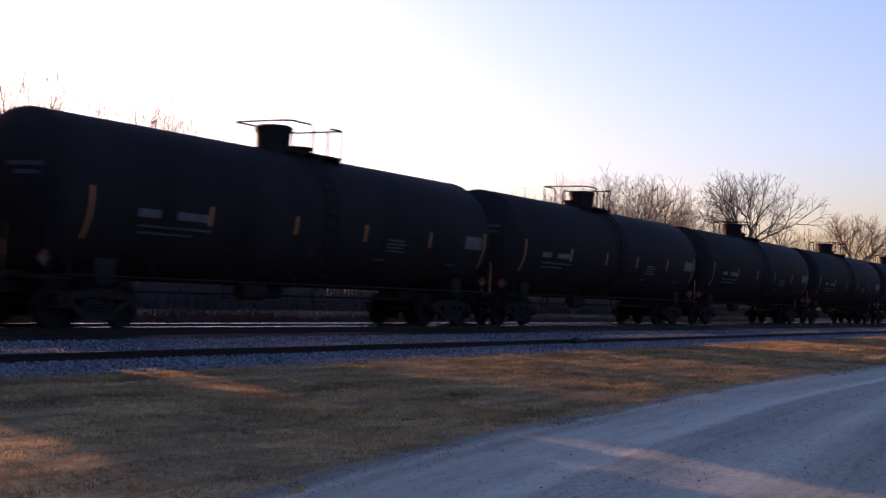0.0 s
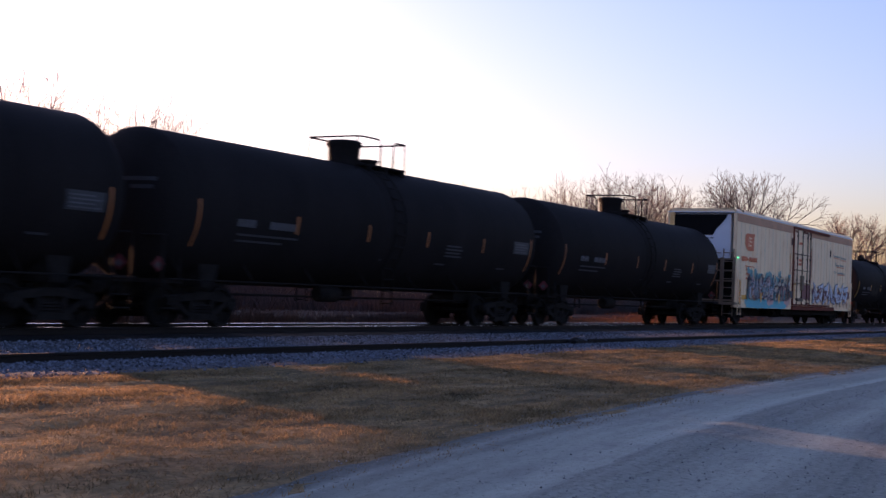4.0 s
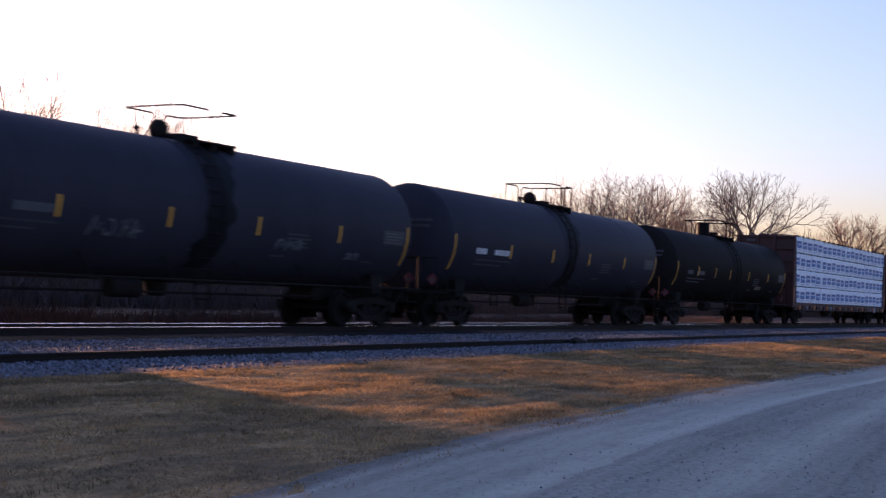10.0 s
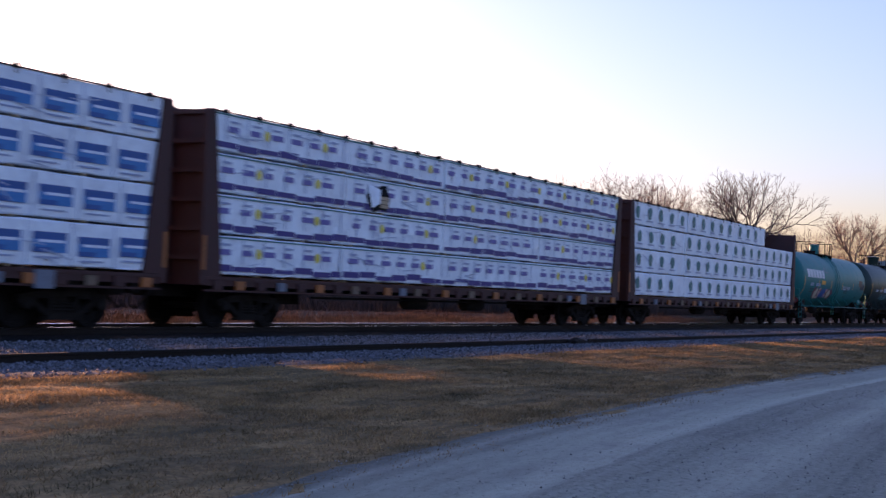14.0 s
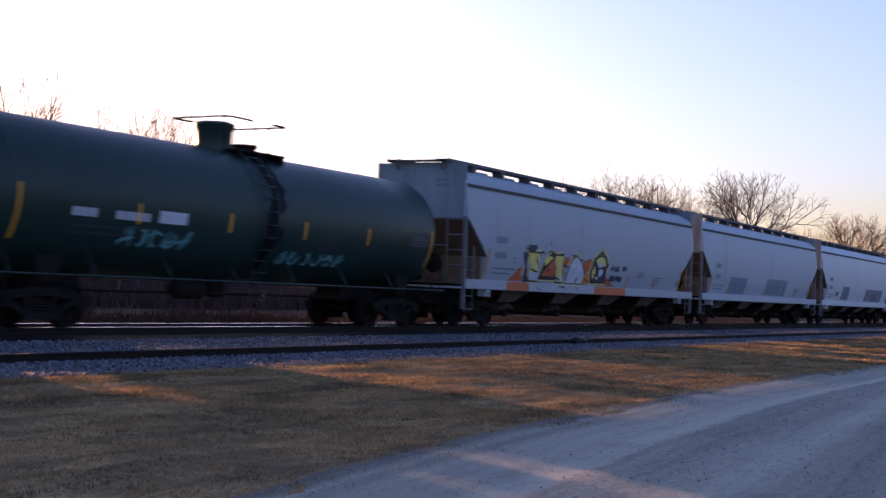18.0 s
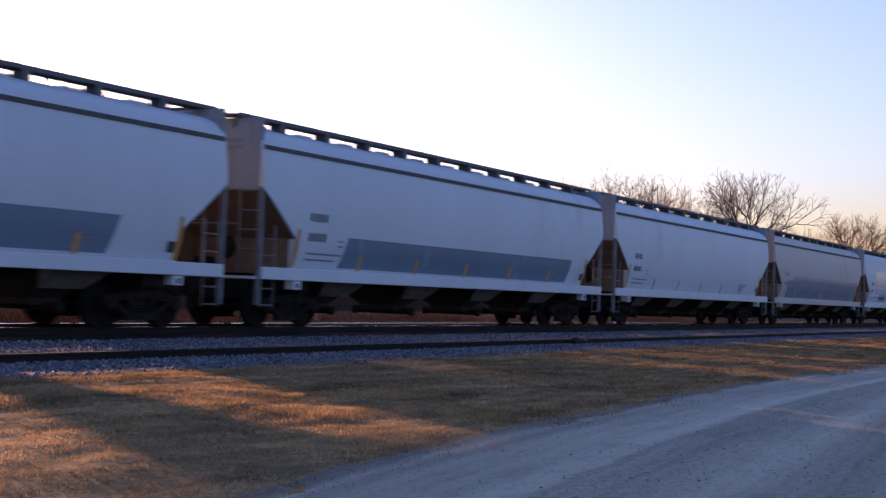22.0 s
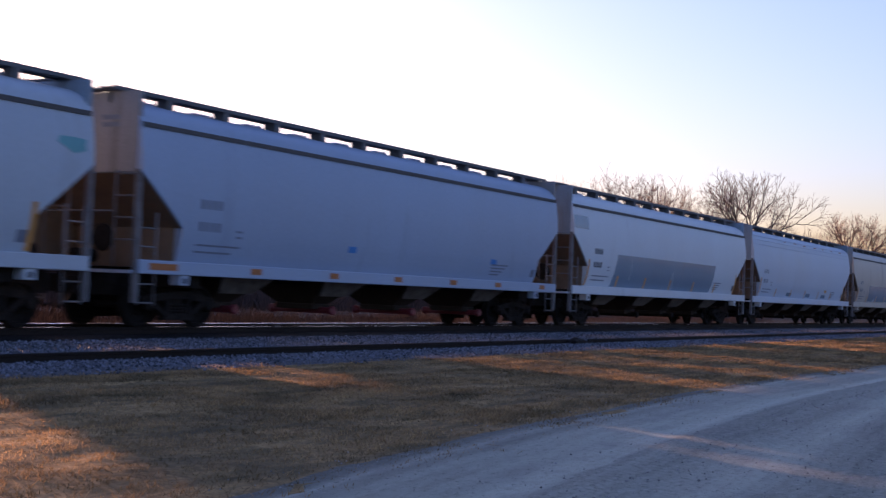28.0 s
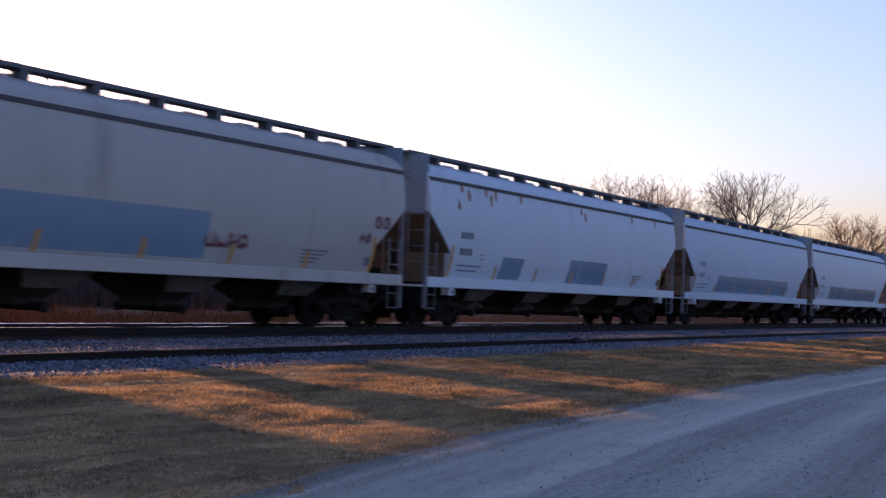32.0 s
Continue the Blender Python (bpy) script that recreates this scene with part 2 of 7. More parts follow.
def turned(bm, rows, axis="x", at=(0, 0, 0), seg=24):
    """A body of revolution: rows of (place along the axis, radius)."""
    rings = []
    for u, r in rows:
        ring = []
        for k in range(seg):
            c, s = r * math.cos(2 * math.pi * k / seg), r * math.sin(2 * math.pi * k / seg)
            p = {"x": (u, c, s), "y": (s, u, c), "z": (c, s, u)}[axis]
            ring.append(bm.verts.new((p[0] + at[0], p[1] + at[1], p[2] + at[2])))
        rings.append(ring)
    for q, s in zip(rings, rings[1:]):
        for k in range(seg):
            f = bm.faces.new((q[k], q[(k + 1) % seg], s[(k + 1) % seg], s[k]))
            f.smooth = True
    bm.faces.new(rings[0][::-1])
    bm.faces.new(rings[-1])
    # hard edges where the profile turns a corner
    for i in range(len(rows)):
        if 0 < i < len(rows) - 1:
            a = Vector((rows[i][0] - rows[i - 1][0], rows[i][1] - rows[i - 1][1]))
            b = Vector((rows[i + 1][0] - rows[i][0], rows[i + 1][1] - rows[i][1]))
            if a.length < 1e-6 or b.length < 1e-6 or a.angle(b) < 0.75:
                continue
        for k in range(seg):
            e = bm.edges.get((rings[i][k], rings[i][(k + 1) % seg]))
            if e:
                e.smooth = False


def slab(bm, outline, y0, y1):
    """An outline in x and z, given a thickness from y0 to y1."""
    a = [bm.verts.new((x, y0, z)) for x, z in outline]
    b = [bm.verts.new((x, y1, z)) for x, z in outline]
    bm.faces.new(a)
    bm.faces.new(b[::-1])
    for i in range(len(a)):
        j = (i + 1) % len(a)
        bm.faces.new((a[j], a[i], b[i], b[j]))


MESHES = {}


def part(name, key, build, material, parent, label=""):
    """One mesh object under a thing or a part. Alike pieces (one key) share their mesh."""
    if key is None or key not in MESHES:
        bm = bmesh.new()
        build(bm)
        bmesh.ops.recalc_face_normals(bm, faces=bm.faces[:])
        me = bpy.data.meshes.new(name)
        bm.to_mesh(me)
        bm.free()
        me.materials.append(material)
        if key is not None:
            MESHES[key] = me
    else:
        me = MESHES[key]
    ob = new(name, me)
    ob.material_slots[0].link = "OBJECT"
    ob.material_slots[0].material = material
    ob.parent = parent
    if label:
        ob["label"] = label
    return ob


def from_lists(name, verts, faces, material, smooth=False):
    me = bpy.data.meshes.new(name)
    me.from_pydata(verts, [], faces)
    me.materials.append(material)
    if smooth:
        me.shade_smooth()
    return new(name, me)


# ---- paint and lettering that lies on a curved side ----
def on_tank(R, zc):
    return lambda u, z, off: (u, -math.sqrt(max(0.02, (R + off) ** 2 - (z - zc) ** 2)), z)


def on_flat(y):
    return lambda u, z, off: (u, y - off, z)


HOPPER_SIDE = [(1.30, 1.36), (1.55, 1.45), (1.85, 1.53), (2.3, 1.585), (2.8, 1.60), (3.3, 1.575), (3.9, 1.49), (4.1, 1.43)]


def hopper_y(z):
    return float(np.interp(z, [a for a, b in HOPPER_SIDE], [b for a, b in HOPPER_SIDE]))


def on_hopper(u, z, off):
    return (u, -hopper_y(z) - off, z)


def patch(bm, side, u0, u1, z0, z1, off=0.005, lean=0.0, n=5, taper=0.0):
    """A rectangle of paint on a side, in n strips that follow its curve."""
    rows = []
    for i in range(n + 1):
        z = z0 + (z1 - z0) * i / n
        d, t = lean * (z - z0), taper * i / n
        rows.append((bm.verts.new(side(u0 + d + t, z, off)), bm.verts.new(side(u1 + d - t, z, off))))
    for (a, b), (c, d) in zip(rows, rows[1:]):
        bm.faces.new((a, b, d, c)).smooth = True


def blob(bm, side, u, z, ru, rz, rng, off, points=11, rough=0.3, turn=0.0):
    """An uneven spot of paint round (u, z)."""
    ph = [1 + rough * (rng.random() * 2 - 1) for _ in range(points)]
    mid = bm.verts.new(side(u, z, off))
    rings = []
    for f in (0.5, 1.0):
        ring = []
        for k in range(points):
            a = 2 * math.pi * k / points
            x, y = ru * f * ph[k] * math.cos(a), rz * f * ph[k] * math.sin(a)
            ring.append(bm.verts.new(side(u + x * math.cos(turn) - y * math.sin(turn), z + x * math.sin(turn) + y * math.cos(turn), off)))
        rings.append(ring)
    for k in range(points):
        j = (k + 1) % points
        bm.faces.new((mid, rings[0][k], rings[0][j]))
        bm.faces.new((rings[0][k], rings[1][k], rings[1][j], rings[0][j]))


def stroke(bm, side, pts, w, off):
    """A brush stroke of width w along points (u, z)."""
    rows = []
    for i, (u, z) in enumerate(pts):
        a, b = pts[max(i - 1, 0)], pts[min(i + 1, len(pts) - 1)]
        d = Vector((b[0] - a[0], b[1] - a[1])).normalized()
        k = w / 2 * (1.0 if 0 < i < len(pts) - 1 else 0.6)
        rows.append((bm.verts.new(side(u - d.y * k, z + d.x * k, off)), bm.verts.new(side(u + d.y * k, z - d.x * k, off))))
    for (a, b), (c, d) in zip(rows, rows[1:]):
        bm.faces.new((a, b, d, c))


def letters(rng, u0, u1, z0, z1, count):
    """Random wildstyle letter strokes, as lists of points in a band."""
    out = []
    w = (u1 - u0) / count
    h = z1 - z0
    for k in range(count):
        c = u0 + w * (k + 0.5)
        for _ in range(rng.choice((2, 3, 3))):
            kind = rng.randrange(4)
            lean = rng.uniform(-0.25, 0.25) * w
            if kind == 0:
                x = c + rng.uniform(-0.35, 0.35) * w
                out.append([(x + lean, z0 + h * 0.05), (x, z0 + h * 0.5), (x - lean, z1)])
            elif kind == 1:
                r = rng.uniform(0.25, 0.42)
                a0 = rng.uniform(0, 6.28)
                out.append([(c + r * w * math.cos(a0 + q), z0 + h * 0.5 + 0.38 * h * math.sin(a0 + q)) for q in (0, 0.8, 1.6, 2.4, 3.2, 4.0)])
            elif kind == 2:
                z = z0 + h * rng.uniform(0.2, 0.8)
                out.append([(c - 0.5 * w, z - 0.1 * h), (c, z + 0.06 * h), (c + 0.5 * w, z + rng.uniform(-0.2, 0.2) * h)])
            else:
                out.append([(c - 0.4 * w, z0 + h * 0.1), (c - 0.05 * w, z0 + h * 0.9), (c + 0.15 * w, z0 + h * 0.35), (c + 0.45 * w, z0 + h * rng.uniform(0.5, 1.05))])
    return out


def each(name, makers, material, parent, label=""):
    """Several separate pieces of paint or tape, one object each."""
    for make in makers:
        part(name, None, make, material, parent, label)


def blobs(side, seed, off, spots, rough=0.3, points=11):
    """Makers for spots of paint: (u, z, half width, half height)."""
    rng = random.Random(seed)
    return [lambda bm, q=q, k=k: blob(bm, side, q[0], q[1], q[2], q[3], random.Random(seed * 97 + k), off + 0.0004 * k, points, rough) for k, q in enumerate(spots)]


def strokes(side, lines, w, off, seed=0):
    rng = random.Random(seed)
    return [lambda bm, p=p, k=k, v=rng.uniform(0.75, 1.2): stroke(bm, side, p, w * v, off + 0.0003 * k) for k, p in enumerate(lines)]


def wedge(bm, side, pts, off):
    """A flat sprayed shape with pointed corners, fanned from its middle."""
    u, z = sum(p[0] for p in pts) / len(pts), sum(p[1] for p in pts) / len(pts)
    mid = bm.verts.new(side(u, z, off))
    ring = [bm.verts.new(side(p[0], p[1], off)) for p in pts]
    for i in range(len(ring)):
        bm.faces.new((mid, ring[i], ring[(i + 1) % len(ring)]))


def wedges(side, shapes, off, grow=0.0):
    out = []
    for k, pts in enumerate(shapes):
        cu, cz = sum(p[0] for p in pts) / len(pts), sum(p[1] for p in pts) / len(pts)
        big = []
        for u, z in pts:
            d = math.hypot(u - cu, z - cz) + 1e-6
            big.append((u + (u - cu) / d * grow, z + (z - cz) / d * grow))
        out.append(lambda bm, q=big, k=k: wedge(bm, side, q, off + 0.0005 * k))
    return out


def wild(rng, u0, u1, z0, z1, count):
    """Pointed wildstyle letter shapes in a band: bent spikes, hooks and slanted feet."""
    out = []
    w, h = (u1 - u0) / count, z1 - z0
    for k in range(count):
        c = u0 + w * (k + 0.5)
        j = lambda s: rng.uniform(-s, s)
        tip = rng.choice((-1, 1))
        if rng.random() < 0.45:
            # a hooked letter: long top bar, bowl and tail
            out.append([(c - 0.5 * w, z0 + h * (0.72 + j(0.1))), (c + 0.1 * w, z0 + h * (0.80 + j(0.06))), (c + 0.52 * w, z0 + h * (0.95 + j(0.1))), (c + 0.42 * w, z0 + h * 0.66), (c - 0.2 * w, z0 + h * 0.6)])
            out.append([(c + 0.36 * w, z0 + h * 0.7), (c + (0.5 + j(0.1)) * w, z0 + h * 0.5), (c + (0.1 + j(0.15)) * w, z0 + h * (0.1 + j(0.08))), (c - 0.12 * w, z0 + h * (0.3 + j(0.08))), (c + 0.12 * w, z0 + h * 0.52)])
            out.append([(c - 0.45 * w, z0 + h * (0.5 + j(0.06))), (c - 0.1 * w, z0 + h * 0.46), (c - (0.1 + j(0.1)) * w, z0 + h * 0.2), (c - (0.55 + j(0.1)) * w, z0 + h * (0.02 + abs(j(0.05))))])
            continue
        out.append([(c - 0.30 * w + j(0.05), z0 + h * (0.48 + j(0.06))), (c - 0.14 * w, z0 + h * (0.86 + j(0.1))), (c + tip * (0.34 + j(0.1)) * w, z0 + h * (1.0 + j(0.08))), (c + (0.10 + j(0.05)) * w, z0 + h * 0.78), (c + 0.34 * w, z0 + h * (0.5 + j(0.05))), (c, z0 + h * 0.42)])
        out.append([(c - 0.52 * w, z0 + h * (0.44 + j(0.08))), (c, z0 + h * (0.57 + j(0.05))), (c + 0.55 * w, z0 + h * (0.47 + j(0.1))), (c + 0.3 * w, z0 + h * 0.36), (c - 0.28 * w, z0 + h * 0.33)])
        out.append([(c - 0.34 * w, z0 + h * 0.42), (c - 0.12 * w, z0 + h * 0.40), (c - (0.18 + j(0.12)) * w, z0 + h * 0.12), (c - (0.48 + j(0.1)) * w, z0 + h * (0.02 + abs(j(0.06)))), (c - 0.42 * w, z0 + h * 0.2)])
        if rng.random() < 0.8:
            out.append([(c + 0.08 * w, z0 + h * 0.42), (c + 0.36 * w, z0 + h * 0.44), (c + (0.5 + j(0.1)) * w, z0 + h * (0.06 + abs(j(0.08)))), (c + (0.18 + j(0.08)) * w, z0 + h * 0.14)])
    return out


def word_bars(bm, side, u0, u1, z0, z1, rng, off=0.005, gap=0.25, wide=1.2):
    """A line of unreadable writing: bars of word length."""
    u = u0
    h = z1 - z0
    while u < u1 - 0.3 * h:
        w = min(rng.uniform(0.7, 1.3) * h * wide, u1 - u)
        patch(bm, side, u, u + w * (1 - gap), z0, z1, off, n=2)
        u += w
    return bm


# ---- running gear ----
def build_sideframe(bm):
    """Cast side frame with its two windows, bearing caps and spring seat; outer face towards -y."""
    for x in (-1, 1):
        slab(bm, [(x * 0.30, 0.56), (x * 0.30, 0.72), (x * 0.78, 0.66), (x * 1.08, 0.60), (x * 1.08, 0.46), (x * 0.80, 0.52)], -0.08, 0.08)
        slab(bm, [(x * 0.74, 0.56), (x * 0.88, 0.52), (x * 0.42, 0.22), (x * 0.30, 0.26)], -0.07, 0.07)
        slab(bm, [(x * 0.26, 0.60), (x * 0.36, 0.60), (x * 0.36, 0.28), (x * 0.26, 0.28)], -0.07, 0.07)
        turned(bm, [(-0.15, 0.06), (-0.13, 0.10), (-0.05, 0.12), (0.05, 0.12)], "y", (x * 0.89, 0, 0.44), 14)
        slab(bm, [(x * 0.74, 0.46), (x * 1.06, 0.46), (x * 1.03, 0.56), (x * 0.77, 0.56)], -0.1, 0.08)
    slab(bm, [(-0.32, 0.58), (0.32, 0.58), (0.32, 0.74), (-0.32, 0.74)], -0.09, 0.09)
    slab(bm, [(-0.46, 0.15), (0.46, 0.15), (0.38, 0.27), (-0.38, 0.27)], -0.1, 0.1)


def build_springs(bm):
    for x in (-0.16, 0.0, 0.16):
        turned(bm, [(0.27 + 0.03 * k, 0.065 if k % 2 else 0.085) for k in range(8)], "z", (x, 0, 0), 10)


def build_bolster(bm):
    soft_box(bm, -0.2, 0.2, -1.0, 1.0, 0.46, 0.72, 0.03)
    turned(bm, [(0.70, 0.36), (0.80, 0.36), (0.84, 0.2)], "z", (0, 0, 0), 20)
    for y in (-0.62, 0.62):
        box(bm, -0.16, 0.16, y - 0.08, y + 0.08, 0.72, 0.80)


def build_wheelset(bm):
    for s in (-1, 1):
        rows = [(0.70, 0.10), (0.70, 0.17), (0.735, 0.20), (0.74, 0.34), (0.70, 0.36), (0.69, 0.465), (0.715, 0.465), (0.73, 0.44), (0.82, 0.434), (0.825, 0.36), (0.775, 0.34), (0.77, 0.20), (0.80, 0.17), (0.80, 0.10)]
        turned(bm, [(s * a, r) for a, r in rows], "y", (0, 0, 0), 24)
        for k in range(4):
            a = k * math.pi / 2
            turned(bm, [(s * 0.768, 0.035), (s * 0.785, 0.035)], "y", (0.27 * math.cos(a), 0, 0.27 * math.sin(a)), 8)
    turned(bm, [(-0.95, 0.07), (0.95, 0.07)], "y", (0, 0, 0), 12)


def build_brake_beam(bm):
    for x in (-0.34, 0.34):
        box(bm, x - 0.05, x + 0.05, -0.85, 0.85, 0.32, 0.42)
        for y in (-0.74, 0.74):
            box(bm, x + math.copysign(0.02, x) , x + math.copysign(0.16, x), y - 0.05, y + 0.05, 0.3, 0.6)


WHEELS = []


def truck(car, x):
    t = part("truck_bolster", "truck_bolster", build_bolster, M["gear"], car)
    t.location = (x, 0, 0)
    for y, turn in ((-1.0, 0), (1.0, 180)):
        f = part("truck_side_frame", "side_frame", build_sideframe, M["gear"], t)
        f.matrix_basis = pose(0, y, 0, 0, 0, turn)
        s = part("truck_springs", "springs", build_springs, M["gear"], t)
        s.location = (0, y, 0)
    part("brake_beam", "brake_beam", build_brake_beam, M["gear"], t)
    for dx in (-0.89, 0.89):
        w = part("wheelset", "wheelset", build_wheelset, M["steelrim"], t)
        w.location = (dx, 0, 0.434)
        WHEELS.append((w, dx, car, x))


def build_coupler(bm):
    """Draft gear box, shank and knuckle, pointing to -x from the origin at its striker."""
    soft_box(bm, -0.05, 0.7, -0.2, 0.2, 0.66, 0.98, 0.02)
    box(bm, -0.30, 0.0, -0.09, 0.09, 0.74, 0.92)
    slab(bm, [(-0.46, 0.66), (-0.24, 0.66), (-0.24, 1.0), (-0.46, 1.0)], -0.14, 0.02)
    slab(bm, [(-0.52, 0.70), (-0.40, 0.70), (-0.40, 0.96), (-0.52, 0.96)], 0.02, 0.16)
    pipe(bm, [(-0.1, -0.35, 0.8), (-0.35, -0.32, 0.5), (-0.5, -0.28, 0.36), (-0.6, -0.25, 0.42)], 0.03)


def couplers(car, half):
    for s in (-1, 1):
        c = part("coupler", "coupler", build_coupler, M["gear"], car)
        c.matrix_basis = pose(s * (half - 0.42), 0, 0, 0, 0, 0 if s < 0 else 180)


CARS = []


def new_car(name, centre, label, category, group):
    car = tagged(new(name), label, category, group)
    car.location = (centre - travel(0), 0, 0)
    CARS.append((car, centre))
    return car


# ---- tank cars ----
def build_ladder(bm, R, zc, x):
    for dx in (-0.23, 0.23):
        pts = []
        for k in range(9):
            a = radians(-38 + k * 14)
            pts.append((x + dx, -(R + 0.09) * math.cos(a), zc + (R + 0.09) * math.sin(a)))
        pts.insert(0, (x + dx, pts[0][1], 0.55))
        pipe(bm, pts, 0.022, 5)
    for k in range(12):
        a = radians(-38 + k * 10.5)
        y, z = -(R + 0.09) * math.cos(a), zc + (R + 0.09) * math.sin(a)
        pipe(bm, [(x - 0.23, y, z), (x + 0.23, y, z)], 0.016, 5)
    y = -(R + 0.09) * math.cos(radians(-38))
    for z in (0.6, 0.9, 1.2):
        pipe(bm, [(x - 0.23, y, z), (x + 0.23, y, z)], 0.016, 5)


def tank_car(name, centre, R, zc, band, half, paint, dome, label, group, tape="yellow", seed=1, marks="worn_white", trim=None, tapes=None, rail_top=0.66, rails=(-0.7, 1.45), spots=(-0.45, 0.5, 1.1), stain=0.0, top_at=(-0.25, 0.8), bulge=0.08):
    """A stub-sill tank car; band: from the centre to the tape at each end of the shell."""
    rng = random.Random(seed)
    trim = trim or paint
    car = new_car(name, centre, label, "tank car", group)
    side = on_tank(R, zc)
    end = band + bulge
    head = half - 0.52 + 0.8 * (bulge - 0.08) - end
    rows = []
    for k in range(11):
        a = k / 10 * math.pi / 2
        rows.append((-end - head * math.cos(a), max(0.02, R * math.sin(a))))
    body = rows + [(-3.0, R), (-0.45, R), (-0.44, R + 0.012), (0.44, R + 0.012), (0.45, R), (3.0, R)] + [(-u, r) for u, r in rows[::-1]]

    key = "tank%.2f_%.2f_%.2f" % (R, zc, band)
    part("tank_shell", key, lambda bm: turned(bm, body, "x", (0, 0, zc), 64), M[paint], car)
    top = zc + R

    for x in (-end, end, -5.2, 5.2, -2.6, 2.6):
        part("weld_seam", "seam%.2f_%.2f" % (R, zc), lambda bm: turned(bm, [(-0.02, R), (-0.015, R + 0.003), (0.015, R + 0.003), (0.02, R)], "x", (0, 0, zc), 64), M[paint], car).location = (x, 0, 0)
    # top platform, dome and the two facing loops of its railing
    cx = 0.15
    xa, xb = rails

    def platform(bm):
        for y in (-0.78, 0.36):
            box(bm, xa + 0.35, xb + 0.06, y, y + 0.42, top - 0.05, top + 0.0)
        for x in (xa + 0.5, (xa + xb) / 2 + 0.2, xb - 0.1):
            box(bm, x - 0.05, x + 0.05, -0.8, 0.8, top - 0.25, top - 0.05)
    part("top_platform", key + "plat%.2f" % xa, platform, M["gear"], car)

    def loop_build(bm, reach):
        z = top + rail_top
        pipe(bm, [(reach, 0.8, top - 0.2), (reach, 0.8, z - 0.1), (reach - 0.1, 0.8, z), (0.04, 0.8, z), (0, 0.76, z), (0, -0.62, z), (0.1, -0.8, z), (reach - 0.12, -0.8, z), (reach, -0.8, z - 0.12), (reach, -0.8, top - 0.2)], 0.023, 6)
        for y in (-0.7, 0.78):
            pipe(bm, [(0.01, y, z), (0.01, y, top - 0.2)], 0.017, 5)
    for x, reach, turn in ((xa, 0.95, 0), (xb, 0.6, 180)):
        part("platform_railing", key + "rail%.2f_%.2f" % (reach, rail_top), lambda bm: loop_build(bm, reach), M["gear"], car).matrix_basis = pose(x, 0, 0, 0, 0, turn)
    if dome == "housing":
        def build_dome(bm):
            turned(bm, [(top - 0.1, 0.50), (top + 0.06, 0.50), (top + 0.07, 0.40), (top + 0.40, 0.41), (top + 0.48, 0.46), (top + 0.56, 0.46), (top + 0.60, 0.38), (top + 0.62, 0.1)], "z", (top_at[0], 0, 0), 26)
        part("valve_housing", key + "dome%.2f" % top_at[0], build_dome, M[paint], car)

        def build_manway(bm):
            turned(bm, [(top - 0.1, 0.28), (top + 0.13, 0.28), (top + 0.15, 0.32), (top + 0.21, 0.32), (top + 0.23, 0.1)], "z", (top_at[1], 0, 0), 20)
        part("manway", key + "man%.2f" % top_at[1], build_manway, M["gear"], car)
    elif dome == "flat":
        part("manway", key + "flatman", lambda bm: (soft_box(bm, 0.3, 0.95, -0.3, 0.3, top - 0.1, top + 0.16, 0.03), turned(bm, [(top + 0.1, 0.22), (top + 0.22, 0.22), (top + 0.24, 0.1)], "z", (0.62, 0, 0), 14), turned(bm, [(top - 0.1, 0.05), (top + 0.1, 0.05), (top + 0.14, 0.1), (top + 0.2, 0.04)], "z", (-0.5, 0, 0), 12)), M["gear"], car)
    elif dome == "pipe":
        def build_dome(bm):
            turned(bm, [(top - 0.1, 0.27), (top + 0.52, 0.27), (top + 0.525, 0.29), (top + 0.57, 0.29), (top + 0.6, 0.1)], "z", (spots[0], 0, 0), 22)
        part("valve_housing", key + "dome", build_dome, M[trim], car)

        def build_manway(bm):
            turned(bm, [(top - 0.1, 0.3), (top + 0.12, 0.3), (top + 0.13, 0.34), (top + 0.19, 0.34), (top + 0.21, 0.1)], "z", (spots[1], 0, 0), 20)
        part("manway", key + "man", build_manway, M["gear"], car)
        part("vent_valve", key + "vent", lambda bm: turned(bm, [(top - 0.1, 0.06), (top + 0.16, 0.06), (top + 0.2, 0.09), (top + 0.26, 0.03)], "z", (spots[2], 0, 0), 12), M["gear"], car)
    else:
        def build_dome(bm):
            rows2 = [(top - 0.1, 0.16)] + [(top + 0.18 + 0.22 * math.sin(radians(a)), max(0.02, 0.22 * math.cos(radians(a)))) for a in range(-50, 91, 14)]
            turned(bm, rows2, "z", (cx - 0.3, 0, 0), 18)
        part("relief_valve", key + "ball", build_dome, M["gear"], car)

        def build_manway(bm):
            soft_box(bm, cx + 0.05, cx + 0.65, -0.3, 0.3, top - 0.1, top + 0.15, 0.03)
        part("manway", key + "man", build_manway, M["gear"], car)
        part("vent_valve", key + "vent", lambda bm: turned(bm, [(top - 0.1, 0.05), (top + 0.1, 0.05), (top + 0.14, 0.1), (top + 0.2, 0.04)], "z", (cx - 0.95, 0, 0), 12), M["gear"], car)
    lad = part("ladder", key + "lad", lambda bm: build_ladder(bm, R, zc, 0.0), M[paint if paint in ("teal", "green") else "gear"], car)
    lad2 = part("ladder", key + "lad", lambda bm: build_ladder(bm, R, zc, 0.0), M[paint if paint in ("teal", "green") else "gear"], car)
    lad2.matrix_basis = pose(0, 0, 0, 0, 0, 180)
    # end platforms, saddles, hand rails
    tx = half - 2.12
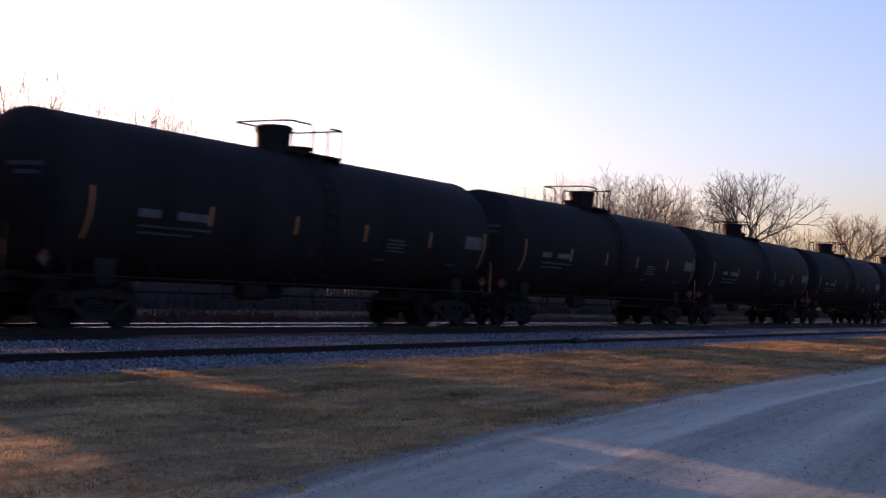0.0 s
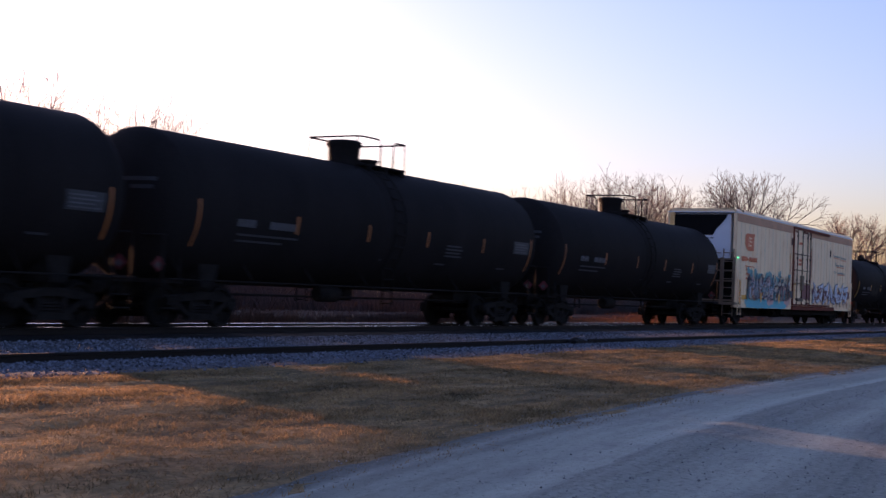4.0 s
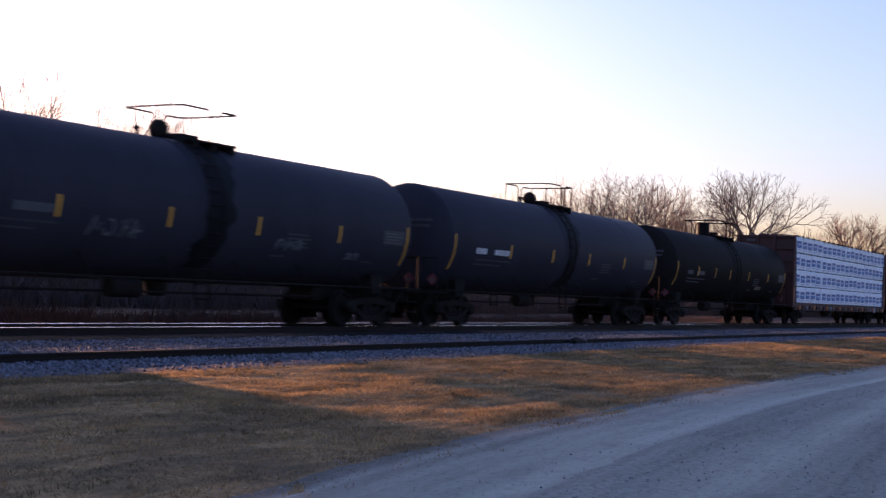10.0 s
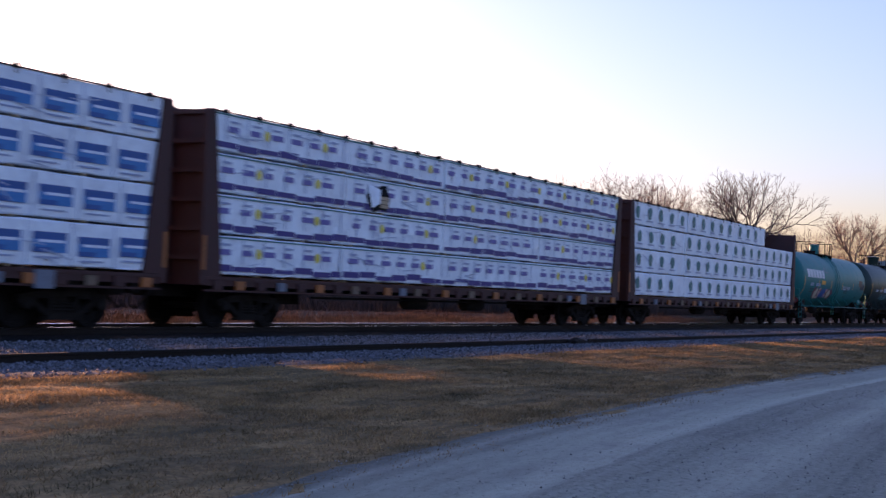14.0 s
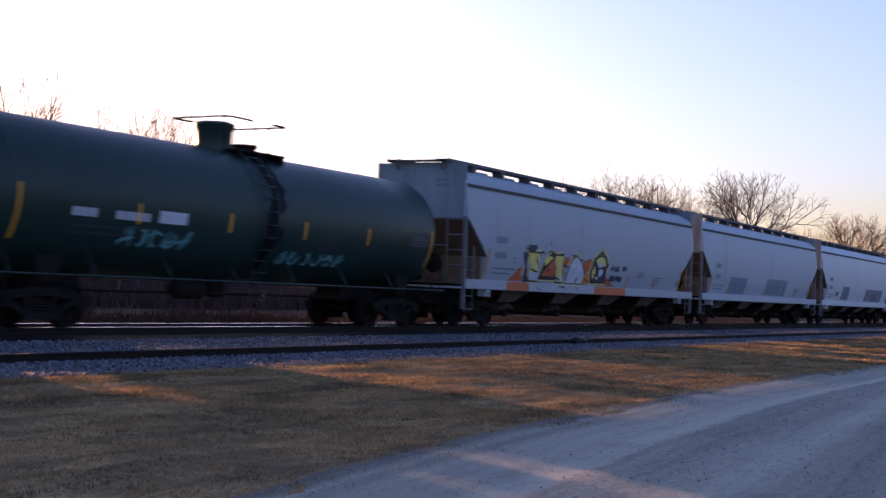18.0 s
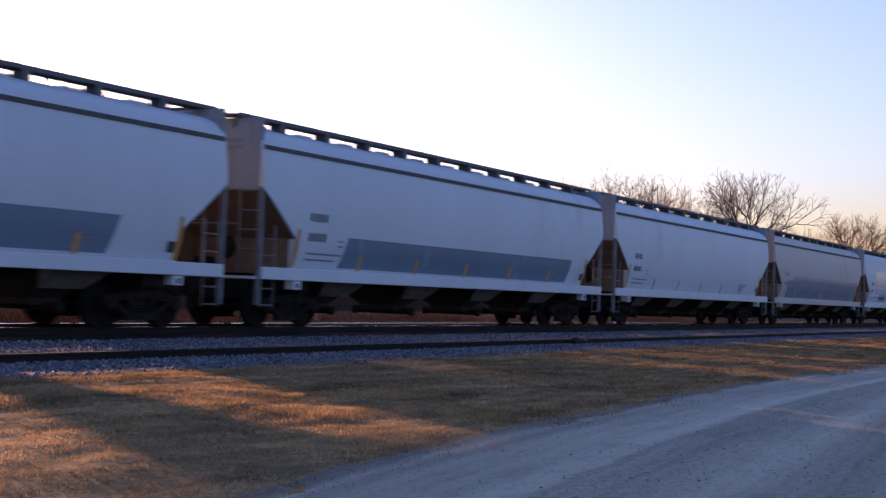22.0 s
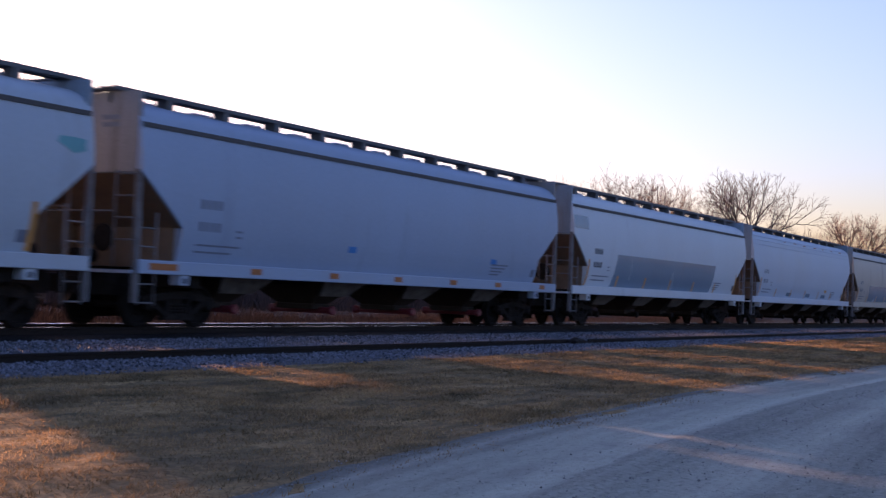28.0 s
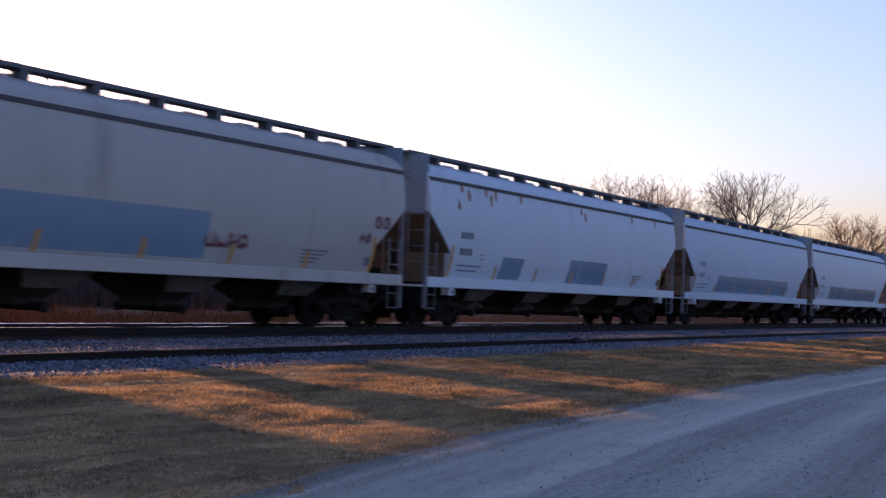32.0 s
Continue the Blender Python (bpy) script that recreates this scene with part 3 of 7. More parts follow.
    for s in (-1, 1):
        def stub(bm):
            soft_box(bm, tx - 1.6, half - 0.4, -0.36, 0.36, 0.62, 1.02, 0.02)
            box(bm, half - 1.05, half - 0.45, -1.45, 1.45, 0.90, 0.98)
            slab(bm, [(tx - 0.2, 0.84), (tx + 0.2, 0.84), (tx + 0.3, zc - R * 0.74), (tx - 0.3, zc - R * 0.74)], -1.2, 1.2)
        o = part("stub_sill", key + "stub", stub, M["gear"], car)
        o.matrix_basis = pose(0, 0, 0, 0, 0, 0 if s > 0 else 180)

        def end_rail(bm):
            for y in (-1.4, 1.4):
                pipe(bm, [(half - 0.5, y, 0.35), (half - 0.5, y, 1.85), (half - 0.62, y * 0.6, 1.85)], 0.02, 5)
                pipe(bm, [(half - 1.0, y, 0.35), (half - 1.0, y, 1.4)], 0.02, 5)
                for z in (0.4, 0.65):
                    pipe(bm, [(half - 1.0, y, z), (half - 0.5, y, z)], 0.018, 5)
            pipe(bm, [(half - 0.58, -1.4, 1.85), (half - 0.58, 1.4, 1.85)], 0.02, 5)
        o = part("end_handrail", key + "endrail", end_rail, M[trim if paint in ("teal",) else "gear"], car)
        o.matrix_basis = pose(0, 0, 0, 0, 0, 0 if s > 0 else 180)
        truck(car, s * tx)

        def hand(bm):
            pipe(bm, [(-half + 0.5, -1.5, 0.98), (half - 0.5, -1.5, 0.98)], 0.022, 6)
            for x in np.linspace(-half + 1.0, half - 1.0, 8):
                pipe(bm, [(x, -1.5, 0.98), (x, -1.15, zc - math.sqrt(R * R - 1.15 ** 2))], 0.018, 5)
        o = part("side_handrail", key + "hand", hand, M[paint if paint in ("teal", "green") else "gear"], car)
        o.matrix_basis = pose(0, 0, 0, 0, 0, 0 if s > 0 else 180)
    couplers(car, half)

    def under(bm):
        pipe(bm, [(-tx + 0.9, -0.35, 0.7), (tx - 0.9, -0.35, 0.7)], 0.03, 6)
        turned(bm, [(0.62, 0.2), (0.8, 0.24), (zc - R + 0.05, 0.24)], "z", (0, 0, 0), 18)
        turned(bm, [(-1.9, 0.17), (-1.85, 0.2), (-1.1, 0.2), (-1.05, 0.17)], "x", (0, -0.5, 0.78), 16)
    part("outlet_and_brake_pipe", key + "under", under, M["gear"], car)
    if stain > 0:
        srg = random.Random(seed + 7)

        def spill(bm):
            rows = []
            for k in range(19):
                a = radians(86 - k * 7.6)
                w = stain * (0.75 + 0.35 * srg.random() - 0.016 * k)
                m = 0.55 + 0.12 * srg.uniform(-1, 1) - 0.03 * k
                rows.append([bm.verts.new((m + d * w, -(R + 0.016) * math.cos(a), zc + (R + 0.016) * math.sin(a))) for d in (-1, 1)])
            for (p, q), (r, t) in zip(rows, rows[1:]):
                bm.faces.new((p, q, t, r)).smooth = True
        part("spill_stain", None, spill, M["spill"], car, "dark spill stain below the manway")
    # tape, marks and panels on the near side
    tapes = tapes or [-4.2, -1.3, 1.5, 4.55] if band > 7.2 else [-4.0, -1.28, 1.35, 3.95]
    for u in (-band, band):
        part("reflective_tape", None, lambda bm: patch(bm, side, u - 0.035, u + 0.035, zc - 0.85, zc + 0.12, 0.006, n=8), M[tape], car)
    for u in tapes:
        part("reflective_tape", None, lambda bm: patch(bm, side, u - 0.04, u + 0.04, zc - 0.42, zc - 0.02, 0.006, n=5), M[tape], car)

    for u0, count in ((-band + 1.25, 4), (-band + 2.35, 6)):
        each("mark_character", [lambda bm, u=u0 + 0.155 * k: patch(bm, side, u, u + 0.115, zc - 0.36, zc - 0.2, 0.005, n=2) for k in range(count)], M[marks], car)
    lines = [(-band + 1.3, -band + 3.4, zc - 0.55), (-band + 1.3, -band + 2.9, zc - 0.68)] + [(band - 5.0, band - 4.1 - 0.12 * (k % 2), zc - 0.62 + k * 0.09) for k in range(4)] + [(u, u + 0.5, zc - 0.85) for u in (-0.5, 2.2, band - 1.8)]
    each("data_line", [lambda bm, q=q: patch(bm, side, q[0], q[1], q[2], q[2] + 0.045, 0.005, n=1) for q in lines], M["panel_grey"], car)
    part("data_panel", None, lambda bm: patch(bm, side, band - 1.1, band - 0.15, zc - 0.36, zc - 0.0, 0.006, n=5), M["panel_grey"], car)
    each("panel_line", [lambda bm, k=k: patch(bm, side, band - 1.02, band - 0.25 - 0.15 * (k % 2), zc - 0.32 + 0.075 * k, zc - 0.29 + 0.075 * k, 0.009, n=1) for k in range(4)], M["worn_white"], car)

    def head_line(bm, z, y0, y1):
        rows = []
        for j in range(5):
            y = y0 + (y1 - y0) * j / 4
            f = math.sqrt(max(0.0, 1 - (y * y + (z - zc) ** 2) / R ** 2))
            x = -end - head * f - 0.014
            rows.append((bm.verts.new((x, y, z)), bm.verts.new((x, y, z + 0.08))))
        for (p, q), (r, t) in zip(rows, rows[1:]):
            bm.faces.new((p, r, t, q))
    each("head_lettering", [lambda bm: head_line(bm, zc + 0.42, -1.05, -0.3), lambda bm: head_line(bm, zc + 0.26, -1.0, -0.5)], M["panel_grey"], car)
    for x in (half - 0.6, -half + 0.62):
        part("hazard_placard", None, lambda bm: turned(bm, [(-0.01, 0.16), (0.01, 0.16)], "x", (x, -1.18, 1.27), 4), M["red"], car, "red and white hazard placard")
        part("placard_face", None, lambda bm: turned(bm, [(-0.014, 0.085), (0.014, 0.085)], "x", (x, -1.18, 1.25), 4), M["worn_white"], car)
    return car, side, rng


# ---- insulated refrigerator boxcar ----
def reefer(centre, half):
    car = new_car("refrigerator_boxcar", centre, "stained cream refrigerator boxcar with spray-painted murals", "boxcar", "cars of the train")
    rng = random.Random(5)
    W, Z0, Z1, L = 1.6, 0.78, 5.11, 10.97
    side = on_flat(-W)

    def body(bm):
        prof = [(-W, Z0), (-W, 4.93), (-W + 0.05, 5.02), (-W + 0.16, Z1), (W - 0.16, Z1), (W - 0.05, 5.02), (W, 4.93), (W, Z0)]
        a = [bm.verts.new((-L, y, z)) for y, z in prof]
        b = [bm.verts.new((L, y, z)) for y, z in prof]
        # the leading end is open for the cooling unit
        bm.faces.new(b)
        for i in range(len(prof)):
            j = (i + 1) % len(prof)
            bm.faces.new((a[i], a[j], b[j], b[i]))
    part("body", None, body, M["cream"], car)
    part("end_wall", None, lambda bm: box(bm, -L + 0.9, -L + 0.95, -W + 0.02, W - 0.02, Z0 + 0.02, Z1 - 0.02), M["gear"], car, "dark recessed end wall")
    for y in (-W + 0.01, W - 0.17):
        part("end_post", None, lambda bm: box(bm, -L - 0.004, -L + 0.3, y, y + 0.16, Z0 + 0.02, Z1 - 0.1), M["cream"], car)
    part("end_beam", None, lambda bm: box(bm, -L, -L + 0.9, -W + 0.16, W - 0.16, Z1 - 0.14, Z1 - 0.02), M["cream"], car)
    for x in np.arange(-L + 1.2, L - 0.4, 1.24):
        if -2.0 < x < 1.6:
            continue
        part("side_post", "reefer_post", lambda bm: soft_box(bm, -0.09, 0.09, -W - 0.02, -W + 0.01, 1.0, 4.5, 0.008), M["cream"], car).location = (x, 0, 0)
    part("roof_band", None, lambda bm: (box(bm, -L + 0.02, L - 0.02, -W - 0.012, -W + 0.005, 4.55, 4.9),), M["tan"], car, "weathered tan band under the eaves")
    part("roof_cap", None, lambda bm: (soft_box(bm, -L - 0.02, L + 0.02, -W - 0.02, W + 0.02, 4.93, 4.97, 0.01), [box(bm, x, x + 0.08, -W + 0.5, W - 0.5, Z1, Z1 + 0.012) for x in np.arange(-L + 0.5, L, 1.1)]), M["unit_white"], car)
    # sliding plug door
    for x in np.arange(-L + 0.58, L - 0.2, 1.24):
        if not -2.1 < x < 1.7:
            part("panel_seam", "reefer_seam", lambda bm: box(bm, -0.012, 0.012, -W - 0.006, -W + 0.002, 1.0, 4.54), M["bone"], car).location = (x, 0, 0)
    door = part("plug_door", None, lambda bm: soft_box(bm, -1.78, 1.42, -W - 0.06, -W + 0.02, 1.02, 4.78, 0.02), M["cream"], car)

    for x in (-1.3, -0.35, 0.62, 1.2):
        part("lock_rod", None, lambda bm: (pipe(bm, [(x, -W - 0.1, 1.05), (x, -W - 0.1, 4.75)], 0.025, 6), [box(bm, x - 0.06, x + 0.06, -W - 0.12, -W - 0.05, z, z + 0.1) for z in (1.25, 2.2, 3.3, 4.4)]), M["maroon"], door)
    for z in (2.1, 2.75, 3.55):
        part("lock_bar", None, lambda bm: pipe(bm, [(-1.75, -W - 0.09, z), (1.4, -W - 0.09, z)], 0.02, 6), M["maroon"], door)
    part("door_gear_box", None, lambda bm: (soft_box(bm, -0.55, -0.2, -W - 0.17, -W - 0.05, 1.75, 2.5, 0.02), soft_box(bm, -1.2, -0.2, -W - 0.15, -W - 0.05, 1.2, 1.35, 0.02)), M["slope"], door)

    def frame_build(bm):
        box(bm, -1.9, -1.78, -W - 0.07, -W + 0.01, 1.0, 4.9)
        box(bm, -1.9, 5.2, -W - 0.1, -W - 0.0, 4.78, 4.9)
        box(bm, 1.42, 1.5, -W - 0.05, -W + 0.01, 1.0, 4.78)
    part("door_track", None, frame_build, M["oxide"], car, "rusty red door track and jamb")
    part("side_sill", None, lambda bm: box(bm, -1.9, 6.6, -W - 0.09, -W + 0.02, 0.76, 0.96), M["oxide"], car, "rusty red lower sill")
    part("door_rail", None, lambda bm: box(bm, -1.9, 5.4, -W - 0.14, -W - 0.02, 0.98, 1.05), M["oxide"], car, "rusty red door rail")
    part("floor_beam", None, lambda bm: box(bm, -2.6, 8.5, -W + 0.3, W - 0.3, 0.5, 0.78), M["gear"], car)
    each("rust_streak", blobs(side, 31, 0.024, [(u, 1.12, 0.12, 0.2) for u in np.arange(2.4, 10, 0.83)] + [(-2.3, 3.0, 0.1, 1.2), (1.75, 3.2, 0.16, 1.1), (-2.35, 1.7, 0.14, 0.6)], 0.45, 13), M["tan"], car, "tan rust stain on the cream paint")
    each("rust_streak", blobs(on_flat(-W - 0.062), 32, 0.004, [(-1.5, 4.68, 0.2, 0.07), (0.2, 4.7, 0.5, 0.06), (1.1, 4.68, 0.25, 0.08), (-1.66, 2.6, 0.05, 0.7), (-0.3, 1.3, 0.3, 0.1), (1.3, 2.3, 0.06, 0.5), (0.9, 1.1, 0.4, 0.05)], 0.45, 13), M["oxide"], door, "rust-red stain on the door")
    for x, z in ((-2.1, 3.95), (5.74, 3.7)):
        part("hinge_plate", None, lambda bm: soft_box(bm, x - 0.06, x + 0.06, -W - 0.05, -W, z, z + 0.36, 0.01), M["maroon"], car)

    # cooling unit on the leading end
    def unit(bm):
        soft_box(bm, -L + 0.12, -L + 0.9, -1.28, 1.42, 2.9, 4.9, 0.06)
    u = part("cooling_unit", None, unit, M["unit_white"], car, "white cooling unit housing")
    def louvres(bm):
        # the near edge of the intake leans inwards towards its foot
        lean = lambda z: -1.12 + 0.66 * min(1.0, (4.86 - z) / 0.8) ** 1.3
        rim = [(1.36, 3.94), (lean(3.94), 3.94), (lean(4.2), 4.2), (lean(4.5), 4.5), (lean(4.7), 4.7), (lean(4.86), 4.86), (1.36, 4.86)]
        a = [bm.verts.new((-L + 0.09, y, z)) for y, z in rim]
        b = [bm.verts.new((-L + 0.13, y, z)) for y, z in rim]
        bm.faces.new(a)
        bm.faces.new(b[::-1])
        for i in range(len(rim)):
            j = (i + 1) % len(rim)
            bm.faces.new((a[i], b[i], b[j], a[j]))
        for k in range(11):
            z = 3.97 + 0.078 * k
            box(bm, -L + 0.05, -L + 0.09, lean(z) + 0.06, 1.3, z, z + 0.04)
    part("louvre_panel", None, louvres, M["unit_black"], u, "black louvred intake")
    part("maker_marks", None, lambda bm: [box(bm, -L + 0.105, -L + 0.12, -0.5 + 0.22 * k, -0.34 + 0.22 * k, 3.78, 3.84) for k in range(6)], M["fade_ink"], u)
    part("corner_post", None, lambda bm: box(bm, -L - 0.02, -L + 0.1, 1.3, 1.5, 3.4, 4.95), M["amber_post"], car, "bright amber corner post")

    def end_frame(bm):
        for y in (-1.5, -0.95, 0.35, 1.2):
            box(bm, -L - 0.03, -L + 0.05, y - 0.06, y + 0.06, 0.95, 2.95)
        for z in (1.05, 1.9, 2.35, 2.85):
            box(bm, -L - 0.02, -L + 0.03, -1.5, 1.5, z, z + 0.07)
        box(bm, -L - 0.15, -L + 0.9, -W, W, 0.9, 1.02)
        for y in (-1.5, -1.05):
            pipe(bm, [(-L - 0.08, y, 0.4), (-L - 0.08, y, 3.35)], 0.025, 6)
        for z in np.arange(0.5, 3.3, 0.38):
            pipe(bm, [(-L - 0.08, -1.5, z), (-L - 0.08, -1.05, z)], 0.02, 6)
        pipe(bm, [(-L - 0.05, -0.9, 3.15), (-L - 0.05, 1.3, 3.15)], 0.02, 6)
    part("end_frame_and_ladder", None, end_frame, M["slope"], car)

    def corner_ladder(bm, x):
        for dx in (-0.22, 0.22):
            pipe(bm, [(x + dx, -W - 0.07, 0.45), (x + dx, -W - 0.07, 2.4)], 0.024, 6)
        for z in np.arange(0.5, 2.4, 0.38):
            pipe(bm, [(x - 0.22, -W - 0.07, z), (x + 0.22, -W - 0.07, z)], 0.02, 6)
    part("corner_ladder", None, lambda bm: corner_ladder(bm, -L + 0.35), M["cream"], car)
    part("corner_ladder", None, lambda bm: corner_ladder(bm, L - 0.5), M["cream"], car)
    part("indicator_light", None, lambda bm: soft_box(bm, -L + 0.08, -L + 0.22, -W - 0.05, -W, 2.93, 3.0, 0.01), M["led"], car, "small glowing green indicator")
    # lettering and emblem
    def emblem(bm):
        pts = [(-9.85, 3.6), (-9.85, 4.0), (-9.6, 4.1), (-8.35, 4.12), (-8.5, 3.95), (-8.55, 3.35), (-9.2, 3.33), (-9.6, 3.4)]
        bm.faces.new([bm.verts.new(side(x, z, 0.026)) for x, z in pts])
    part("emblem", None, emblem, M["logo_red"], car, "faded orange-red emblem")
    part("emblem_lines", None, lambda bm: [patch(bm, side, -9.3, -8.85, z, z + 0.05, 0.03, n=1) for z in (3.55, 3.72, 3.88)] + [patch(bm, side, -9.3, -9.25, 3.5, 3.95, 0.031, n=1)], M["cream"], car)
    each("name_block", [lambda bm, u=u: patch(bm, side, u, u + 0.17, 2.86, 3.06, 0.026, n=1) for u in (-10.25, -10.04, -9.83, -9.62, -9.2, -8.99, -8.78, -8.57, -8.36, -8.15)] + [lambda bm: patch(bm, side, -9.42, -9.26, 2.93, 2.98, 0.026, n=1)], M["logo_red"], car, "faded red lettering block")

    each("red_lettering", [lambda bm, q=q: word_bars(bm, side, q[0], q[1], q[2], q[3], rng, 0.026) for q in ((-9.75, -8.35, 2.62, 2.66), (-9.6, -9.1, 2.45, 2.54), (-9.6, -8.9, 2.25, 2.34), (-9.6, -8.9, 2.05, 2.14))], M["logo_red"], car)
    each("red_line", [lambda bm, q=q: patch(bm, side, q[1], q[2], q[0], q[0] + 0.045, 0.026, n=1) for q in ((3.665, 6.5, 7.9), (3.60, 8.2, 9.4), (3.18, 7.2, 8.85), (2.77, 7.4, 9.1))], M["logo_red"], car)
    each("red_mark", [lambda bm, q=q: patch(bm, side, q[1], q[2], q[0], q[0] + 0.12, 0.075, n=1) for q in ((4.05, -1.0, -0.2), (3.2, -1.0, -0.4), (3.0, -1.0, -0.4))], M["logo_red"], car)

    for k, (z, a, b) in enumerate(((3.74, 6.35, 7.9), (3.69, 8.2, 9.4), (3.26, 6.95, 8.9), (2.87, 6.67, 7.2), (2.84, 7.42, 9.1))):
        part("blue_lettering", None, lambda bm: (word_bars(bm, side, a + 0.16, b, z, z + 0.08, rng, 0.027, 0.3, 1.0), patch(bm, side, a, a + 0.09, z - 0.02, z + 0.19, 0.027, n=1)), M["slate_script"], car, "faded blue-green lettering")
    for a, b, c, d, off in ((-L + 0.5, -L + 0.62, 0.95, 2.0, 0.026), (-2.45, -2.2, 3.2, 3.5, 0.026), (-L + 0.75, -L + 1.5, 1.15, 1.35, 0.026), (-1.7, -1.58, 1.3, 2.1, 0.075), (8.9, 9.4, 1.3, 1.5, 0.026)):
        part("yellow_stencil", None, lambda bm: patch(bm, side, a, b, c, d, off, n=1), M["yellow"], car, "yellow safety stencil")

    # the two murals
    def band(seed, u0, u1, z0, z1, count, n):
        return letters(random.Random(seed), u0, u1, z0, z1, count)[:n]
    r = random.Random(77)
    each("mural_paint", blobs(side, 1, 0.026, [(u, 0.95 + 0.12 * r.random(), 0.75, 0.22) for u in np.arange(-8.9, -2.9, 0.62)], 0.15, 9), M["turq"], car, "turquoise spray-painted base")
    part("mural_paint", None, lambda bm: patch(bm, side, -9.45, -3.3, 0.8, 1.12, 0.0262, n=2), M["turq"], car, "turquoise spray-painted base")
    each("mural_paint", blobs(side, 12, 0.0285, [(u, z, w, 0.2) for u, z, w in ((-9.0, 2.1, 0.35), (-7.35, 2.2, 0.4), (-6.45, 2.12, 0.4), (-5.6, 2.1, 0.35), (-4.55, 2.12, 0.4), (-3.65, 2.02, 0.5))], 0.3, 11), M["seafoam"], car, "sea-green spray-painted cloud")
    each("mural_paint", blobs(side, 2, 0.027, [(r.uniform(-9.4, -2.3), r.uniform(1.9, 2.5), 0.24, 0.16) for k in range(14)], 0.4, 9), M["seafoam"], car, "sea-green spray-painted cloud")
    each("mural_paint", blobs(side, 3, 0.029, [(r.uniform(-9.4, -2.4), r.uniform(1.1, 1.6), 0.42, 0.2) for k in range(14)], 0.35, 9), M["pink"], car, "dusty pink spray paint")
    shapes = wild(random.Random(23), -9.4, -2.4, 1.1, 2.35, 13)
    each("mural_outline", wedges(side, shapes, 0.034, 0.06), M["navy"], car, "navy spray-painted outline")
    made = wedges(side, shapes, 0.050)
    each("mural_letter", made[0::3], M["bone"], car, "bone spray-painted letter")
    each("mural_letter", made[1::3], M["pink"], car, "dusty pink spray-painted letter")
    each("mural_letter", made[2::3], M["seafoam"], car, "sea-green spray-painted letter")
    each("mural_stroke", strokes(side, band(32, -9.3, -2.4, 1.15, 2.35, 17, 44), 0.055, 0.064, 2), M["navy"], car, "navy spray-painted outline")
    each("mural_stroke", strokes(side, band(44, -9.2, -2.5, 1.15, 2.1, 14, 24), 0.06, 0.0795, 6), M["chalk"], car, "white spray-painted highlight")
    each("mural_stroke", strokes(side, band(38, -9.3, -2.4, 1.2, 2.2, 8, 10), 0.09, 0.068, 2), M["plum"], car, "dark red spray-painted stroke")
    each("mural_stroke", strokes(side, band(33, -9.2, -2.5, 1.2, 2.0, 9, 8), 0.1, 0.072, 3), M["seafoam"], car, "sea-green spray-painted stroke")
    each("mural_stroke", strokes(side, band(37, -9.2, -2.5, 1.1, 1.7, 6, 4), 0.14, 0.076, 4), M["orange"], car, "orange spray-painted stroke")
    each("mural_stroke", [lambda bm, u=u: patch(bm, side, u, u + 0.2, 1.05, 1.48, 0.15, n=1) for u in (-7.7, -4.74)], M["yellow"], car, "amber reflective bar showing through the mural")
    part("mural_paint", None, lambda bm: patch(bm, side, -2.76, -2.28, 1.34, 1.68, 0.15, n=1), M["ink"], car, "dark stencil block")
    # short slivers of shade and light across the letters
    tones = ["navy", "ink", "navy", "bone", "pink", "chalk", "ink", "plum", "seafoam"]
    for k in range(150):
        u, z = r.uniform(-9.35, -2.6), r.uniform(1.12, 2.0) + 0.2 * r.random()
        w, hh, tip = r.uniform(0.09, 0.26), r.uniform(0.02, 0.045), r.uniform(-0.12, 0.12)
        sliver = [(u - w, z - tip), (u - 0.3 * w, z + hh), (u + w, z + tip), (u + 0.2 * w, z - hh)]
        tone = r.choice(tones)
        part("mural_sliver", None, wedges(side, [sliver], 0.082 + 0.0004 * k)[0], M[tone], car)
    part("mural_paint", None, lambda bm: patch(bm, side, -0.3, 1.42, 1.3, 2.05, 0.085, n=1), M["plum"], car, "maroon spray-painted block")
    each("mural_paint", blobs(side, 4, 0.026, [(u, 1.55 + 0.12 * r.random(), 0.5, 0.2) for u in np.arange(2.3, 10.4, 0.6)], 0.35, 9), M["plum"], car, "maroon spray-painted shadow")
    shapes = wild(random.Random(19), 2.0, 9.9, 1.05, 2.32, 7)
    each("mural_outline", wedges(side, shapes, 0.030, 0.05), M["navy"], car, "dark spray-painted outline")
    each("mural_letter", wedges(side, shapes, 0.046), M["chalk"], car, "pale spray-painted letter")
    each("mural_stroke", strokes(side, band(61, 2.2, 9.9, 1.2, 2.1, 8, 12), 0.06, 0.06, 5), M["plum"], car, "dark red spray-painted line")
    each("mural_paint", blobs(side, 6, 0.06, [(4.35, 1.45, 0.2, 0.18), (6.9, 1.4, 0.18, 0.14), (3.2, 1.5, 0.25, 0.12), (8.0, 1.45, 0.12, 0.12)], 0.2, 9), M["plum"], car, "maroon spray-painted spot")
    each("mural_paint", blobs(side, 7, 0.064, [(4.35, 1.4, 0.08, 0.16), (9.0, 1.35, 0.2, 0.1), (-0.1, 1.7, 0.08, 0.2)], 0.2, 9), M["orange"], car, "orange spray-painted spot")
